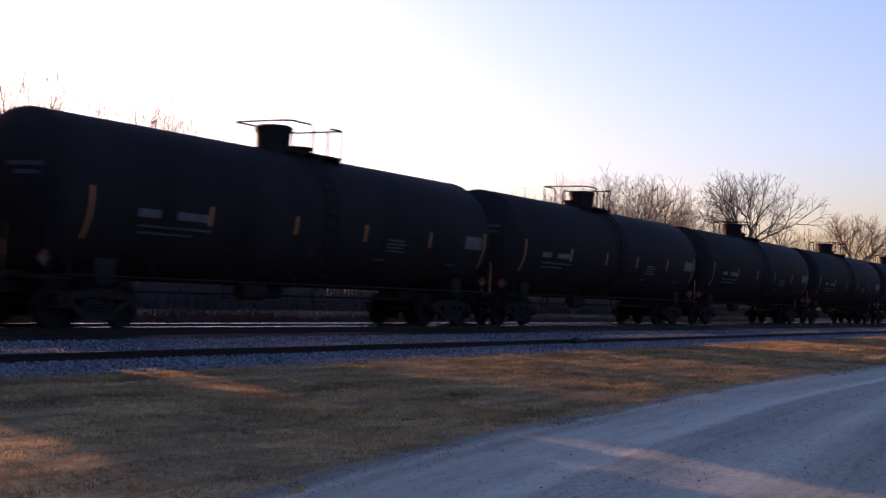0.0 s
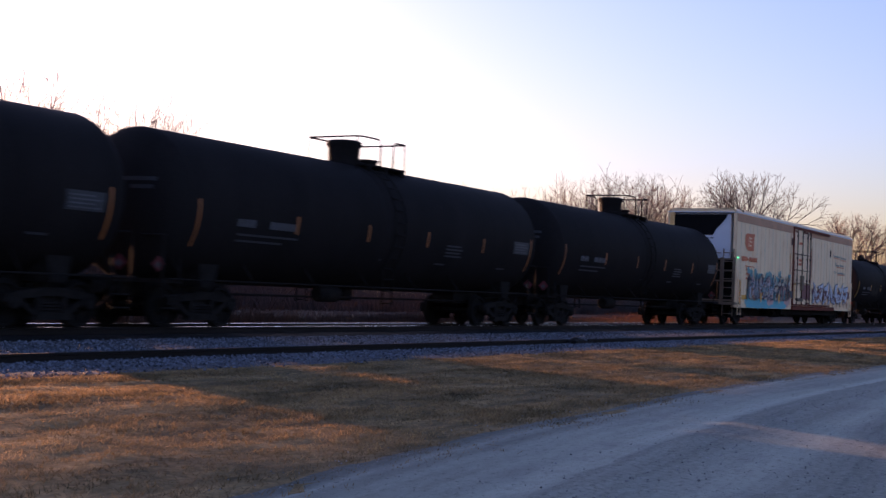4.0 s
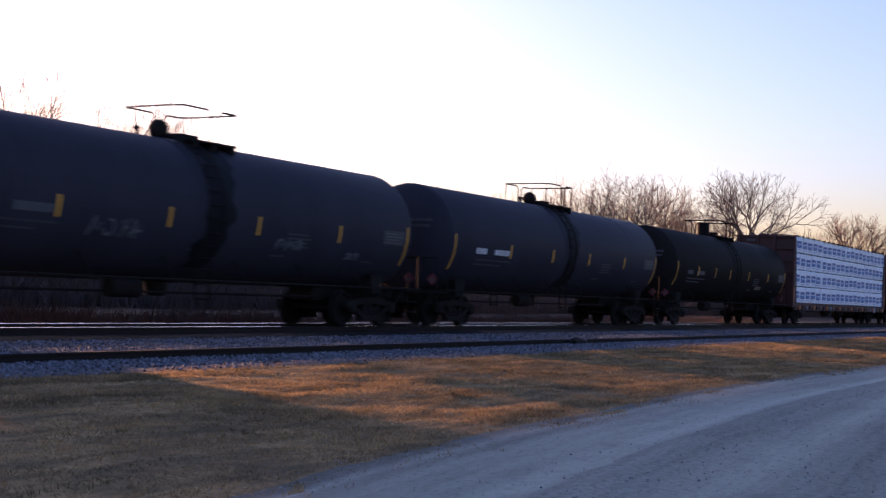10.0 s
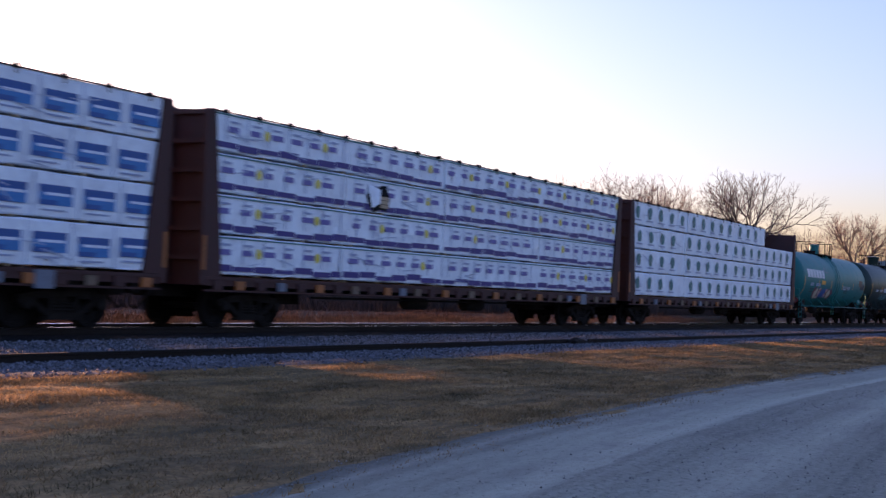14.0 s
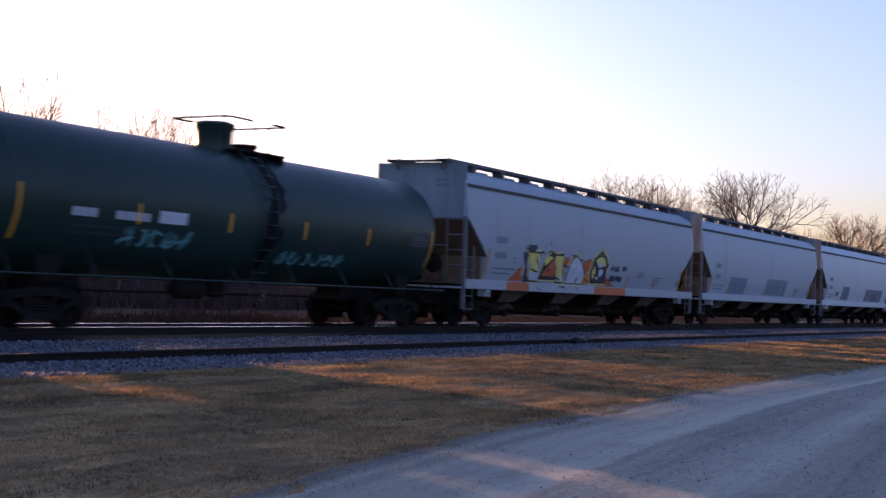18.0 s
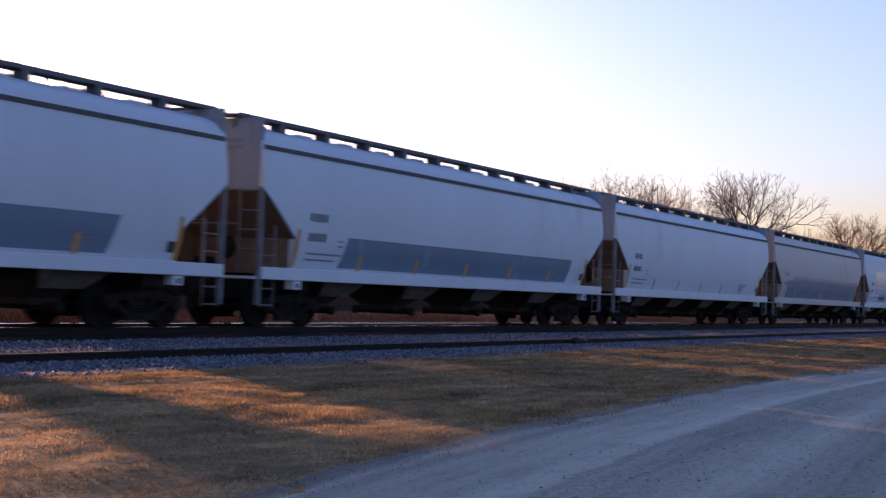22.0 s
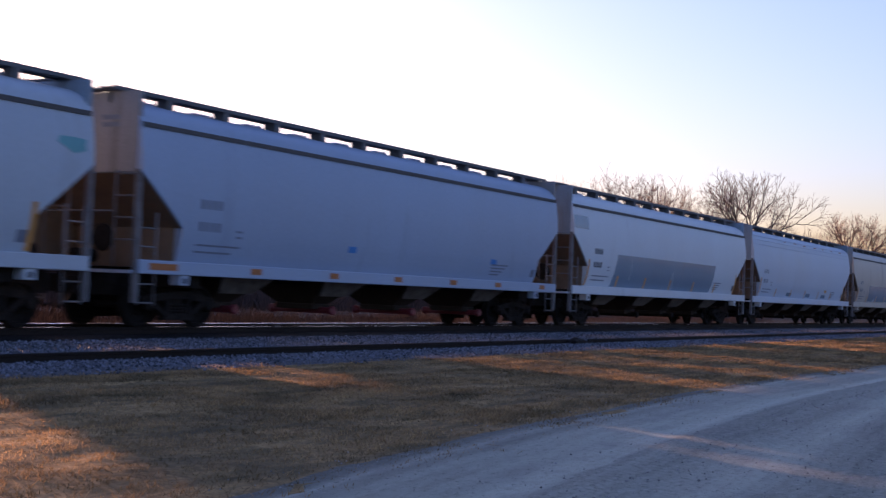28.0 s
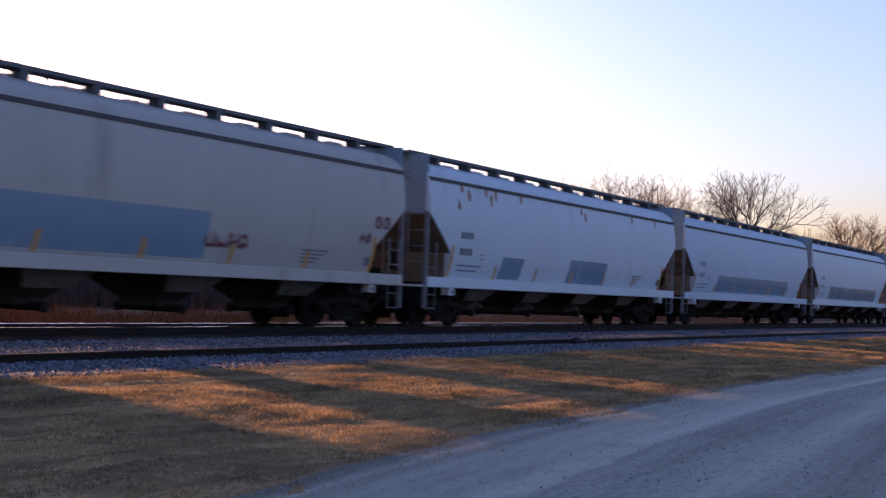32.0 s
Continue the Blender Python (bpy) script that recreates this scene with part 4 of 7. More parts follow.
    for s in (-1, 1):
        truck(car, s * (half - 3.05))
        part("bolster", "reefer_bolster", lambda bm: (soft_box(bm, half - 3.3, half - 2.8, -1.4, 1.4, 0.72, 0.8, 0.01), soft_box(bm, half - 3.6, half - 0.4, -0.3, 0.3, 0.66, 1.0, 0.02)), M["gear"], car).matrix_basis = pose(0, 0, 0, 0, 0, 0 if s > 0 else 180)

    def under(bm):
        box(bm, -half + 4.8, half - 4.8, -0.32, 0.32, 0.38, 0.78)
        turned(bm, [(-3.0, 0.17), (-2.95, 0.2), (-1.8, 0.2), (-1.75, 0.17)], "x", (0, -0.85, 0.55), 16)
        soft_box(bm, -1.2, -0.5, -1.1, -0.5, 0.4, 0.78, 0.03)
    part("underframe", None, under, M["gear"], car)
    couplers(car, half)
    return car


# ---- centre-beam lumber cars ----
PACKS = []


def lumber_car(centre, half, prints, label, seed, joints, missing=(), torn=None):
    rng = random.Random(seed)
    car = new_car("centre_beam_flatcar", centre, label, "flatcar", "cars of the train")
    L, W = 10.9, 1.5

    part("deck", "cb_deck", lambda bm: box(bm, -L, L, -W + 0.03, W - 0.03, 0.88, 1.06), M["maroon"], car)
    part("centre_sill", "cb_sill", lambda bm: box(bm, -L + 4.4, L - 4.4, -0.35, 0.35, 0.74, 0.9), M["gear"], car)
    for y in (-W, W - 0.06):
        for z, t in ((1.0, 0.07), (0.76, 0.04)):
            part("deck_flange", "cb_flange%.2f" % t, lambda bm: box(bm, -L, L, 0, 0.06, 0, t), M["maroon"], car).location = (0, y, z)
    for k in range(30):
        x = -L + 0.4 + k * (2 * L - 0.8) / 29
        p = part("stake_pocket", "cb_pocket", lambda bm: soft_box(bm, -0.14, 0.14, -W - 0.03, -W + 0.03, 0.8, 0.99, 0.01), M["orange" if k % 4 == 1 else "fade_ink" if k % 7 == 3 else "slope" if k % 2 else "maroon"], car)
        p.location = (x, 0, 0)
    part("side_pocket_plate", "cb_plate", lambda bm: soft_box(bm, L - 3.2, L - 2.75, -W - 0.05, -W, 0.72, 1.05, 0.01), M["fade_ink"], car)
    for s in (-1, 1):
        o = part("end_bulkhead", "cb_bulk", lambda bm: soft_box(bm, L - 0.08, L, -W + 0.02, W - 0.02, 1.0, 4.5, 0.01), M["maroon"], car)
        o.matrix_basis = pose(0, 0, 0, 0, 0, 0 if s > 0 else 180)
        for y in (-W, -0.5, 0.4, W - 0.1):
            part("bulkhead_post", "cb_post", lambda bm: soft_box(bm, L - 0.02, L + 0.14, 0, 0.1, 0.9, 4.5, 0.01), M["maroon"], o).location = (0, y, 0)
        for z in (1.4, 2.0, 2.6, 3.2, 3.8, 4.4):
            part("bulkhead_rib", "cb_rib", lambda bm: box(bm, L - 0.01, L + 0.1, -W + 0.02, W - 0.02, 0, 0.09), M["maroon"], o).location = (0, 0, z)
        for y in (-W - 0.004, W - 0.046):
            part("bulkhead_wing", "cb_wing", lambda bm: slab(bm, [(L - 0.5, 1.075), (L - 0.002, 1.075), (L - 0.002, 4.52), (L - 0.12, 4.52)], 0, 0.05), M["maroon"], o).location = (0, y, 0)
        for y in (-0.75, 0.3):
            part("chain_bracket", "cb_bracket", lambda bm: slab(bm, [(L - 0.3, 4.505), (L + 0.1, 4.505), (L + 0.05, 4.6), (L - 0.2, 4.56)], 0, 0.12), M["maroon"], o).location = (0, y, 0)

        def marks_build(bm):
            for y, z in ((-1.0, 4.2), (-1.0, 3.65), (-1.0, 3.0)):
                box(bm, L + 0.105, L + 0.112, y, y + 0.45, z, z + 0.1)
        o = part("bulkhead_lettering", "cb_bmarks", marks_build, M["worn_white"], car)
        o.matrix_basis = pose(0, 0, 0, 0, 0, 0 if s > 0 else 180)
        truck(car, s * (half - 2.65))
        part("tape", "cb_tape", lambda bm: box(bm, L + 0.02, L + 0.12, -W - 0.012, -W - 0.002, 1.2, 1.9), M["orange"], car).matrix_basis = pose(0, 0, 0, 0, 0, 0) if s > 0 else pose(-2 * L - 0.14, 0, 0)

    def beam(bm):
        box(bm, -L, L, -0.14, 0.14, 4.42, 4.56)
        for k in range(13):
            x = -L + 0.9 + k * (2 * L - 1.8) / 12
            box(bm, x - 0.09, x + 0.09, -0.1, 0.1, 1.06, 4.42)
            if k < 12:
                x2 = -L + 0.9 + (k + 1) * (2 * L - 1.8) / 12
                if k % 2:
                    pipe(bm, [(x, 0, 1.2), (x2, 0, 4.3)], 0.05, 6)
                else:
                    pipe(bm, [(x2, 0, 1.2), (x, 0, 4.3)], 0.05, 6)
        for k in range(34):
            x = -L + 0.4 + k * (2 * L - 0.8) / 33
            box(bm, x - 0.05, x + 0.05, -0.5, 0.5, 4.52, 4.58)
    part("centre_beam", "cb_beam", beam, M["maroon"], car)

    def under(bm):
        pipe(bm, [(-6.5, -1.0, 0.68), (6.5, -1.0, 0.68)], 0.03, 6)
        for x in (-2.0, 1.2):
            turned(bm, [(x, 0.15), (x + 0.05, 0.19), (x + 1.0, 0.19), (x + 1.05, 0.15)], "x", (0, -0.75, 0.62), 14)
        for s in (-1, 1):
            box(bm, s * (half - 2.65) - 0.3, s * (half - 2.65) + 0.3, -1.35, 1.35, 0.72, 0.88)
            box(bm, min(s * (half - 4), s * (half - 0.4)), max(s * (half - 4), s * (half - 0.4)), -0.3, 0.3, 0.62, 0.95)
            box(bm, min(s * (half - 5.4), s * (half - 4)), max(s * (half - 5.4), s * (half - 4)), -0.35, 0.35, 0.5, 0.95)
    part("underframe", "cb_under", under, M["gear"], car)
    couplers(car, half)
    # wrapped packages, four tiers on both sides
    z0, h = 1.09, 0.853
    for tier in range(4):
        cuts = [-L + 0.12] + [j + rng.uniform(-0.18, 0.18) for j in joints] + [L - 0.12]
        for face in (-1, 1):
            for col in range(len(cuts) - 1):
                if face == -1 and (tier, col) in missing:
                    continue
                a, b = cuts[col] + 0.012, cuts[col + 1] - 0.012
                ya, yb = (-1.44 + rng.uniform(-0.02, 0.02), -0.16) if face < 0 else (0.16, 1.44)
                pack = tagged(new("lumber_package"), prints[1], "lumber package", "wrapped lumber packages on the flatcar")
                pack.location = (centre - travel(0), 0, 0)
                PACKS.append((pack, centre))

                def wrapped(bm):
                    nx = max(6, int((b - a) / 0.3))
                    grid = []
                    zt = z0 + tier * h
                    ring = [(ya + 0.02, zt + 0.035), (ya, zt + 0.06), (ya - 0.004, zt + h * 0.5), (ya, zt + h - 0.05), (ya + 0.03, zt + h - 0.012), (yb, zt + h - 0.012), (yb, zt + 0.035)]
                    for i in range(nx + 1):
                        x = a + (b - a) * i / nx
                        grid.append([bm.verts.new((x, y + (0 if y > ya + 0.5 else rng.uniform(-0.016, 0.016)), z + rng.uniform(-0.008, 0.008))) for y, z in ring])
                    for p, q in zip(grid, grid[1:]):
                        for j in range(len(ring)):
                            jj = (j + 1) % len(ring)
                            bm.faces.new((p[j], p[jj], q[jj], q[j]))
                    bm.faces.new(grid[0])
                    bm.faces.new(grid[-1][::-1])
                part("wrap", None, wrapped, M["wrap"], pack)
                zt = z0 + tier * h
                for x in np.linspace(a + 0.15, b - 0.25, 4):
                    part("bearer", "bearer", lambda bm: box(bm, 0, 0.09, -0.61, 0.61, 0, 0.04), M["wood"], pack).location = (x, (ya + yb) / 2, zt)
                if face < 0:
                    prints[0](pack, a, b, zt, h, ya, rng)
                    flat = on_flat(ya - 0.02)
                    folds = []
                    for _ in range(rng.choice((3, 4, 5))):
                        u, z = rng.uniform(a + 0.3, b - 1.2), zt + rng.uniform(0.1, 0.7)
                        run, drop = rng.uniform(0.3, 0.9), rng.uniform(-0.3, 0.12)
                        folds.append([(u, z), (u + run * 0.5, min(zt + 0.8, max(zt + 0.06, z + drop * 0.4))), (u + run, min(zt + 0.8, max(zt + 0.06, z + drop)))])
                    # the creases are flat strokes with their shade in the colour
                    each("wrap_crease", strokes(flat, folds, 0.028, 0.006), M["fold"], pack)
                    if torn and tier == torn[0] and a < torn[1] < b:
                        flat = on_flat(ya - 0.02)
                        hole = part("torn_hole", None, lambda bm: blob(bm, flat, torn[1], zt + 0.42, 0.50, 0.38, random.Random(4), 0.006, 12, 0.35), M["unit_black"], pack, "dark hole torn in the wrap")
                        part("wrap_flap", None, lambda bm: bm.faces.new([bm.verts.new(p) for p in ((torn[1] - 0.62, ya - 0.03, zt + 0.72), (torn[1] - 0.05, ya - 0.05, zt + 0.6), (torn[1] - 0.2, ya - 0.14, zt + 0.25), (torn[1] - 0.5, ya - 0.1, zt + 0.12))]), M["wrap"], hole, "loose flap of white wrap")
                        part("bare_boards", None, lambda bm: [box(bm, torn[1] - 0.02, torn[1] + 0.36, ya - 0.034, ya - 0.028, zt + 0.16 + 0.1 * j, zt + 0.245 + 0.1 * j) for j in range(3)], M["wood"], hole, "bare timber in the hole")
    # corner straps over the top edge
    z1 = z0 + 4 * h
    for k in range(20):
        x = -L + 0.5 + k * (2 * L - 1.0) / 19
        if missing and x > L - 5.2:
            continue
        part("tie_down_cable", "cb_cable", lambda bm: (pipe(bm, [(0, -0.2, z1 + 0.1), (0, -1.35, z1 + 0.015), (0, -1.475, z1 - 0.02), (0, -1.475, z1 - 0.12)], 0.016, 5), box(bm, -0.05, 0.05, -1.5, -1.4, z1 - 0.03, z1 + 0.05)), M["gear"], car).location = (x, 0, 0)
    part("edge_protector", None, lambda bm: box(bm, -L + 0.12, (L - 5.2) if missing else L - 0.12, -1.46, -1.40, z1 - 0.006, z1 + 0.012), M["gear"], car, "dark edge protector strip")
    return car


def prints_blue(pack, a, b, zt, h, ya, rng):
    side = on_flat(ya - 0.02)
    for u in np.arange(a + 0.12 + rng.uniform(0, 0.2), b - 0.35, 1.06):
        w = min(0.80, b - 0.03 - u)
        lift = rng.uniform(-0.03, 0.03)
        z = zt + lift
        tip = rng.uniform(-0.03, 0.03)
        logo = part("printed_logo", None, lambda bm: patch(bm, side, u, u + w, z + 0.24, z + 0.47, 0.003, tip, n=1), M["print_blue"], pack)
        part("printed_line", None, lambda bm: patch(bm, side, u, u + w, z + 0.47, z + 0.60, 0.003, tip, n=1), M["print_navy"], logo)
        part("printed_line", None, lambda bm: patch(bm, side, u, u + 0.55 * w, z + 0.24, z + 0.33, 0.0045, tip, n=1), M["print_navy"], logo)
        part("printed_text", None, lambda bm: patch(bm, side, u + 0.16 * w, u + 0.94 * w, z + 0.415, z + 0.465, 0.006, tip, n=1), M["print_white"], logo)
        part("printed_text", None, lambda bm: patch(bm, side, u + 0.06, u + w * 0.8, z + 0.135, z + 0.17, 0.003, n=1), M["print_pale"], logo)
        # shade of a strap pressed into the wrap, painted as a thin strip beside the label
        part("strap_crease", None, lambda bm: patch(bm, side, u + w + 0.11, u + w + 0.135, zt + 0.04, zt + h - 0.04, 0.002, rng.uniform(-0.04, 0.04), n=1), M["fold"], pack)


def prints_violet(pack, a, b, zt, h, ya, rng):
    side = on_flat(ya - 0.02)
    us = list(np.arange(a + 0.15 + rng.uniform(0, 0.3), b - 0.45, 0.72))
    for u in np.arange(a + 0.03, b - 0.3, 0.72):
        w = min(0.69, b - 0.02 - u)
        sag = rng.uniform(-0.035, 0.035)
        part("printed_band", None, lambda bm: patch(bm, side, u, u + w, zt + 0.10 + sag, zt + rng.uniform(0.19, 0.25) + sag, 0.003, n=1), M["print_violet"], pack)
        # strap shade painted as a narrow darker strip
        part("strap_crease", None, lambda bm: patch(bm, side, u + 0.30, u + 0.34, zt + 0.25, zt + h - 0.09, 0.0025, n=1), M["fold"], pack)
    part("printed_line", None, lambda bm: patch(bm, side, a + 0.01, b - 0.01, zt + h - 0.075, zt + h - 0.045, 0.003, n=1), M["print_green"], pack)
    for k, u in enumerate(us):
        part("printed_text", None, lambda bm: patch(bm, side, u, u + 0.30 + 0.16 * rng.random(), zt + 0.44, zt + 0.56, 0.0035, n=1), M["print_lilac"], pack)
        part("printed_text", None, lambda bm: patch(bm, side, u + 0.05, u + 0.35, zt + 0.63, zt + 0.68, 0.0035, n=1), M["print_pale"], pack)
        if k % 3 == 1 and rng.random() < 0.7:
            part("printed_spot", None, lambda bm: blob(bm, side, u + 0.57, zt + 0.5, 0.10, 0.12, rng, 0.004, 8, 0.1), M["print_yellow"], pack)


def prints_tree(pack, a, b, zt, h, ya, rng):
    side = on_flat(ya - 0.02)
    for u in np.arange(a + 0.35 + rng.uniform(0, 0.4), b - 0.4, 1.17):
        logo = part("printed_tree", None, lambda bm: blob(bm, side, u, zt + 0.49, 0.2, 0.21, rng, 0.008, 12, 0.2), M["print_green"], pack)
        part("printed_trunk", None, lambda bm: patch(bm, side, u - 0.13, u + 0.13, zt + 0.27, zt + 0.36, 0.007, n=1), M["print_green"], logo)
        part("printed_text", None, lambda bm: patch(bm, side, u - 0.31, u + 0.31, zt + 0.17, zt + 0.22, 0.003, n=1), M["print_pale"], logo)


# ---- covered hopper cars ----
PAINTS = {}


def hopper_paint(name, base, dirt_amount=0.12, dirt=(0.2, 0.17, 0.14), rough=0.5):
    if name not in PAINTS:
        PAINTS[name] = surface(name, base, rough, vary=0.08, scale=0.5, fine=14, dirt=dirt, dirt_amount=dirt_amount, streak=5, bump=0.04)
    return PAINTS[name]


def hopper_end(z, E):
    return E if z >= 3.0 else E - 1.25 * (3.0 - z) / 1.0 if z > 2.0 else E - 1.25


def build_hopper_body(bm, E):
    prof = [(y, z) for z, y in HOPPER_SIDE]
    prof += [(1.30, 4.24), (1.05, 4.36), (0.75, 4.43), (0.4, 4.46), (0.0, 4.47)]
    zs = sorted(set([z for y, z in prof] + [2.0, 3.0, 1.6, 2.6]))
    def yat(z):
        return hopper_y(z) if z <= 4.1 else float(np.interp(z, [4.1, 4.24, 4.36, 4.43, 4.46, 4.47], [1.43, 1.30, 1.05, 0.75, 0.4, 0.0]))
    cols = []
    right = [(yat(z), z) for z in zs]
    loop = [(-y, z) for y, z in right] + [(y, z) for y, z in right[::-1]][1:]
    xs = np.linspace(-1, 1, 17)
    for f in xs:
        cols.append([bm.verts.new((f * hopper_end(z, E), y, z)) for y, z in loop])
    for p, q in zip(cols, cols[1:]):
        for j in range(len(loop) - 1):
            g = bm.faces.new((p[j], p[j + 1], q[j + 1], q[j]))
            g.smooth = True
    n = len(loop)
    for end in (cols[0], cols[-1]):
        for j in range(n - 1):
            for e in end[j].link_edges:
                if e.other_vert(end[j]) is end[j + 1]:
                    e.smooth = False
        for j in range((n - 1) // 2 - 1):
            bm.faces.new((end[j], end[j + 1], end[n - 2 - j], end[n - 1 - j]))
        k = (n - 1) // 2
        bm.faces.new((end[k - 1], end[k], end[k + 1]))


def build_slope(bm, E):
    """Slope sheet and bolster wall that close the recessed end, just outside the body."""
    a = [(-E - 0.004, 2.98), (-E + 1.24 - 0.02, 1.99)]
    for (x0, z0), (x1, z1) in ((a[0], a[1]),):
        f = [bm.verts.new(p) for p in ((x0, -hopper_y(z0) + 0.01, z0), (x0, hopper_y(z0) - 0.01, z0), (x1 - 0.004, hopper_y(z1) - 0.01, z1), (x1 - 0.004, -hopper_y(z1) + 0.01, z1))]
        bm.faces.new(f)
    box(bm, -E + 1.2, -E + 1.24, -1.36, 1.36, 1.2, 2.0)


def build_side_ladder(bm):
    """Corner ladder, its post at x = 0, rungs towards +x, in the plane y = 0."""
    box(bm, -0.04, 0.06, -0.05, 0.05, 0.5, 3.05)
    for x in (0.55, 0.1):
        pipe(bm, [(x, 0, 0.45), (x, 0, 2.25)], 0.022, 5)
    for z in np.arange(0.5, 2.3, 0.36):
        pipe(bm, [(0.1, 0, z), (0.55, 0, z)], 0.018, 5)


def build_end_ladder(bm):
    for z in np.arange(1.7, 3.0, 0.42):
        pipe(bm, [(-0.03, -1.5, z), (-0.03, -0.95, z)], 0.018, 5)
    for y in (-0.95, 0.95):
        pipe(bm, [(-0.03, y, 1.2), (-0.03, y, 3.05)], 0.022, 5)
    pipe(bm, [(-0.03, -0.95, 2.25), (-0.03, 0.95, 2.25)], 0.018, 5)


def build_brake_wheel(bm, E):
    turned(bm, [(-E + 0.2, 0.05), (-E + 0.25, 0.26), (-E + 0.3, 0.28), (-E + 0.35, 0.05)], "x", (0, -0.35, 1.75), 20)


def build_brake_cylinder(bm, E):
    turned(bm, [(-E + 0.35, 0.14), (-E + 0.9, 0.14)], "x", (0, 0.5, 1.4), 14)


def build_running_board(bm, E):
    """One roof walkway of three planks between two rims, on its supports, in the plane y = 0."""
    for k in range(3):
        yy = (k - 1) * 0.13
        box(bm, -E - 0.25, E + 0.25, yy - 0.055, yy + 0.055, 4.605, 4.635)
    box(bm, -E - 0.25, E + 0.25, -0.2, -0.18, 4.57, 4.65)
    box(bm, -E - 0.25, E + 0.25, 0.18, 0.2, 4.57, 4.65)
    for q in range(10):
        x = -E + 1.35 + q * (2 * E - 2.7) / 9
        box(bm, x - 0.09, x + 0.09, -0.19, -0.13, 4.36, 4.61)
        box(bm, x - 0.03, x + 0.03, -0.13, 0.19, 4.36, 4.61)
    for s in (-1, 1):
        pipe(bm, [(s * (E + 0.2), -0.19, 4.62), (s * (E + 0.32), -0.19, 4.55), (s * (E + 0.3), -0.19, 4.36)], 0.02, 5)


def build_crossover(bm):
    box(bm, -0.15, 0.15, -0.77, 0.77, 4.585, 4.625)
    for y in (-0.7, 0.7):
        pipe(bm, [(0, y, 4.35), (0, y, 4.59)], 0.02, 5)


def build_hatch(bm, w):
    soft_box(bm, -w, w, -0.3, 0.3, 4.40, 4.55, 0.03)
    for dx in (-0.6, 0.0, 0.6):
        box(bm, dx * w - 0.03, dx * w + 0.03, -0.33, 0.33, 4.545, 4.57)


def build_bay(bm):
    a = [bm.verts.new((x, y, 1.1)) for x, y in ((-0.9, -1.25), (0.9, -1.25), (0.9, 1.25), (-0.9, 1.25))]
    b = [bm.verts.new((x, y, 0.52)) for x, y in ((-0.32, -0.5), (0.32, -0.5), (0.32, 0.5), (-0.32, 0.5))]
    for i in range(4):
        j = (i + 1) % 4
        bm.faces.new((a[i], a[j], b[j], b[i]))
    bm.faces.new(b)
    soft_box(bm, -0.36, 0.36, -0.55, 0.55, 0.4, 0.53, 0.015)


def build_bay_face(bm):
    f = [bm.verts.new(p) for p in ((-0.9, -1.30, 1.08), (0.9, -1.30, 1.08), (0.52, -0.92, 0.72), (-0.56, -0.92, 0.72))]
    g = [bm.verts.new((v.co.x, v.co.y + 0.02, v.co.z)) for v in f]
    bm.faces.new(f)
    bm.faces.new(g[::-1])
    for i in range(4):
        j = (i + 1) % 4
        bm.faces.new((f[j], f[i], g[i], g[j]))


def build_outlet(bm):
    turned(bm, [(-0.95, 0.08), (-0.92, 0.11), (-0.85, 0.11), (-0.84, 0.08), (0.84, 0.08), (0.85, 0.11), (0.95, 0.11)], "y", (0, 0, 0.38), 14)


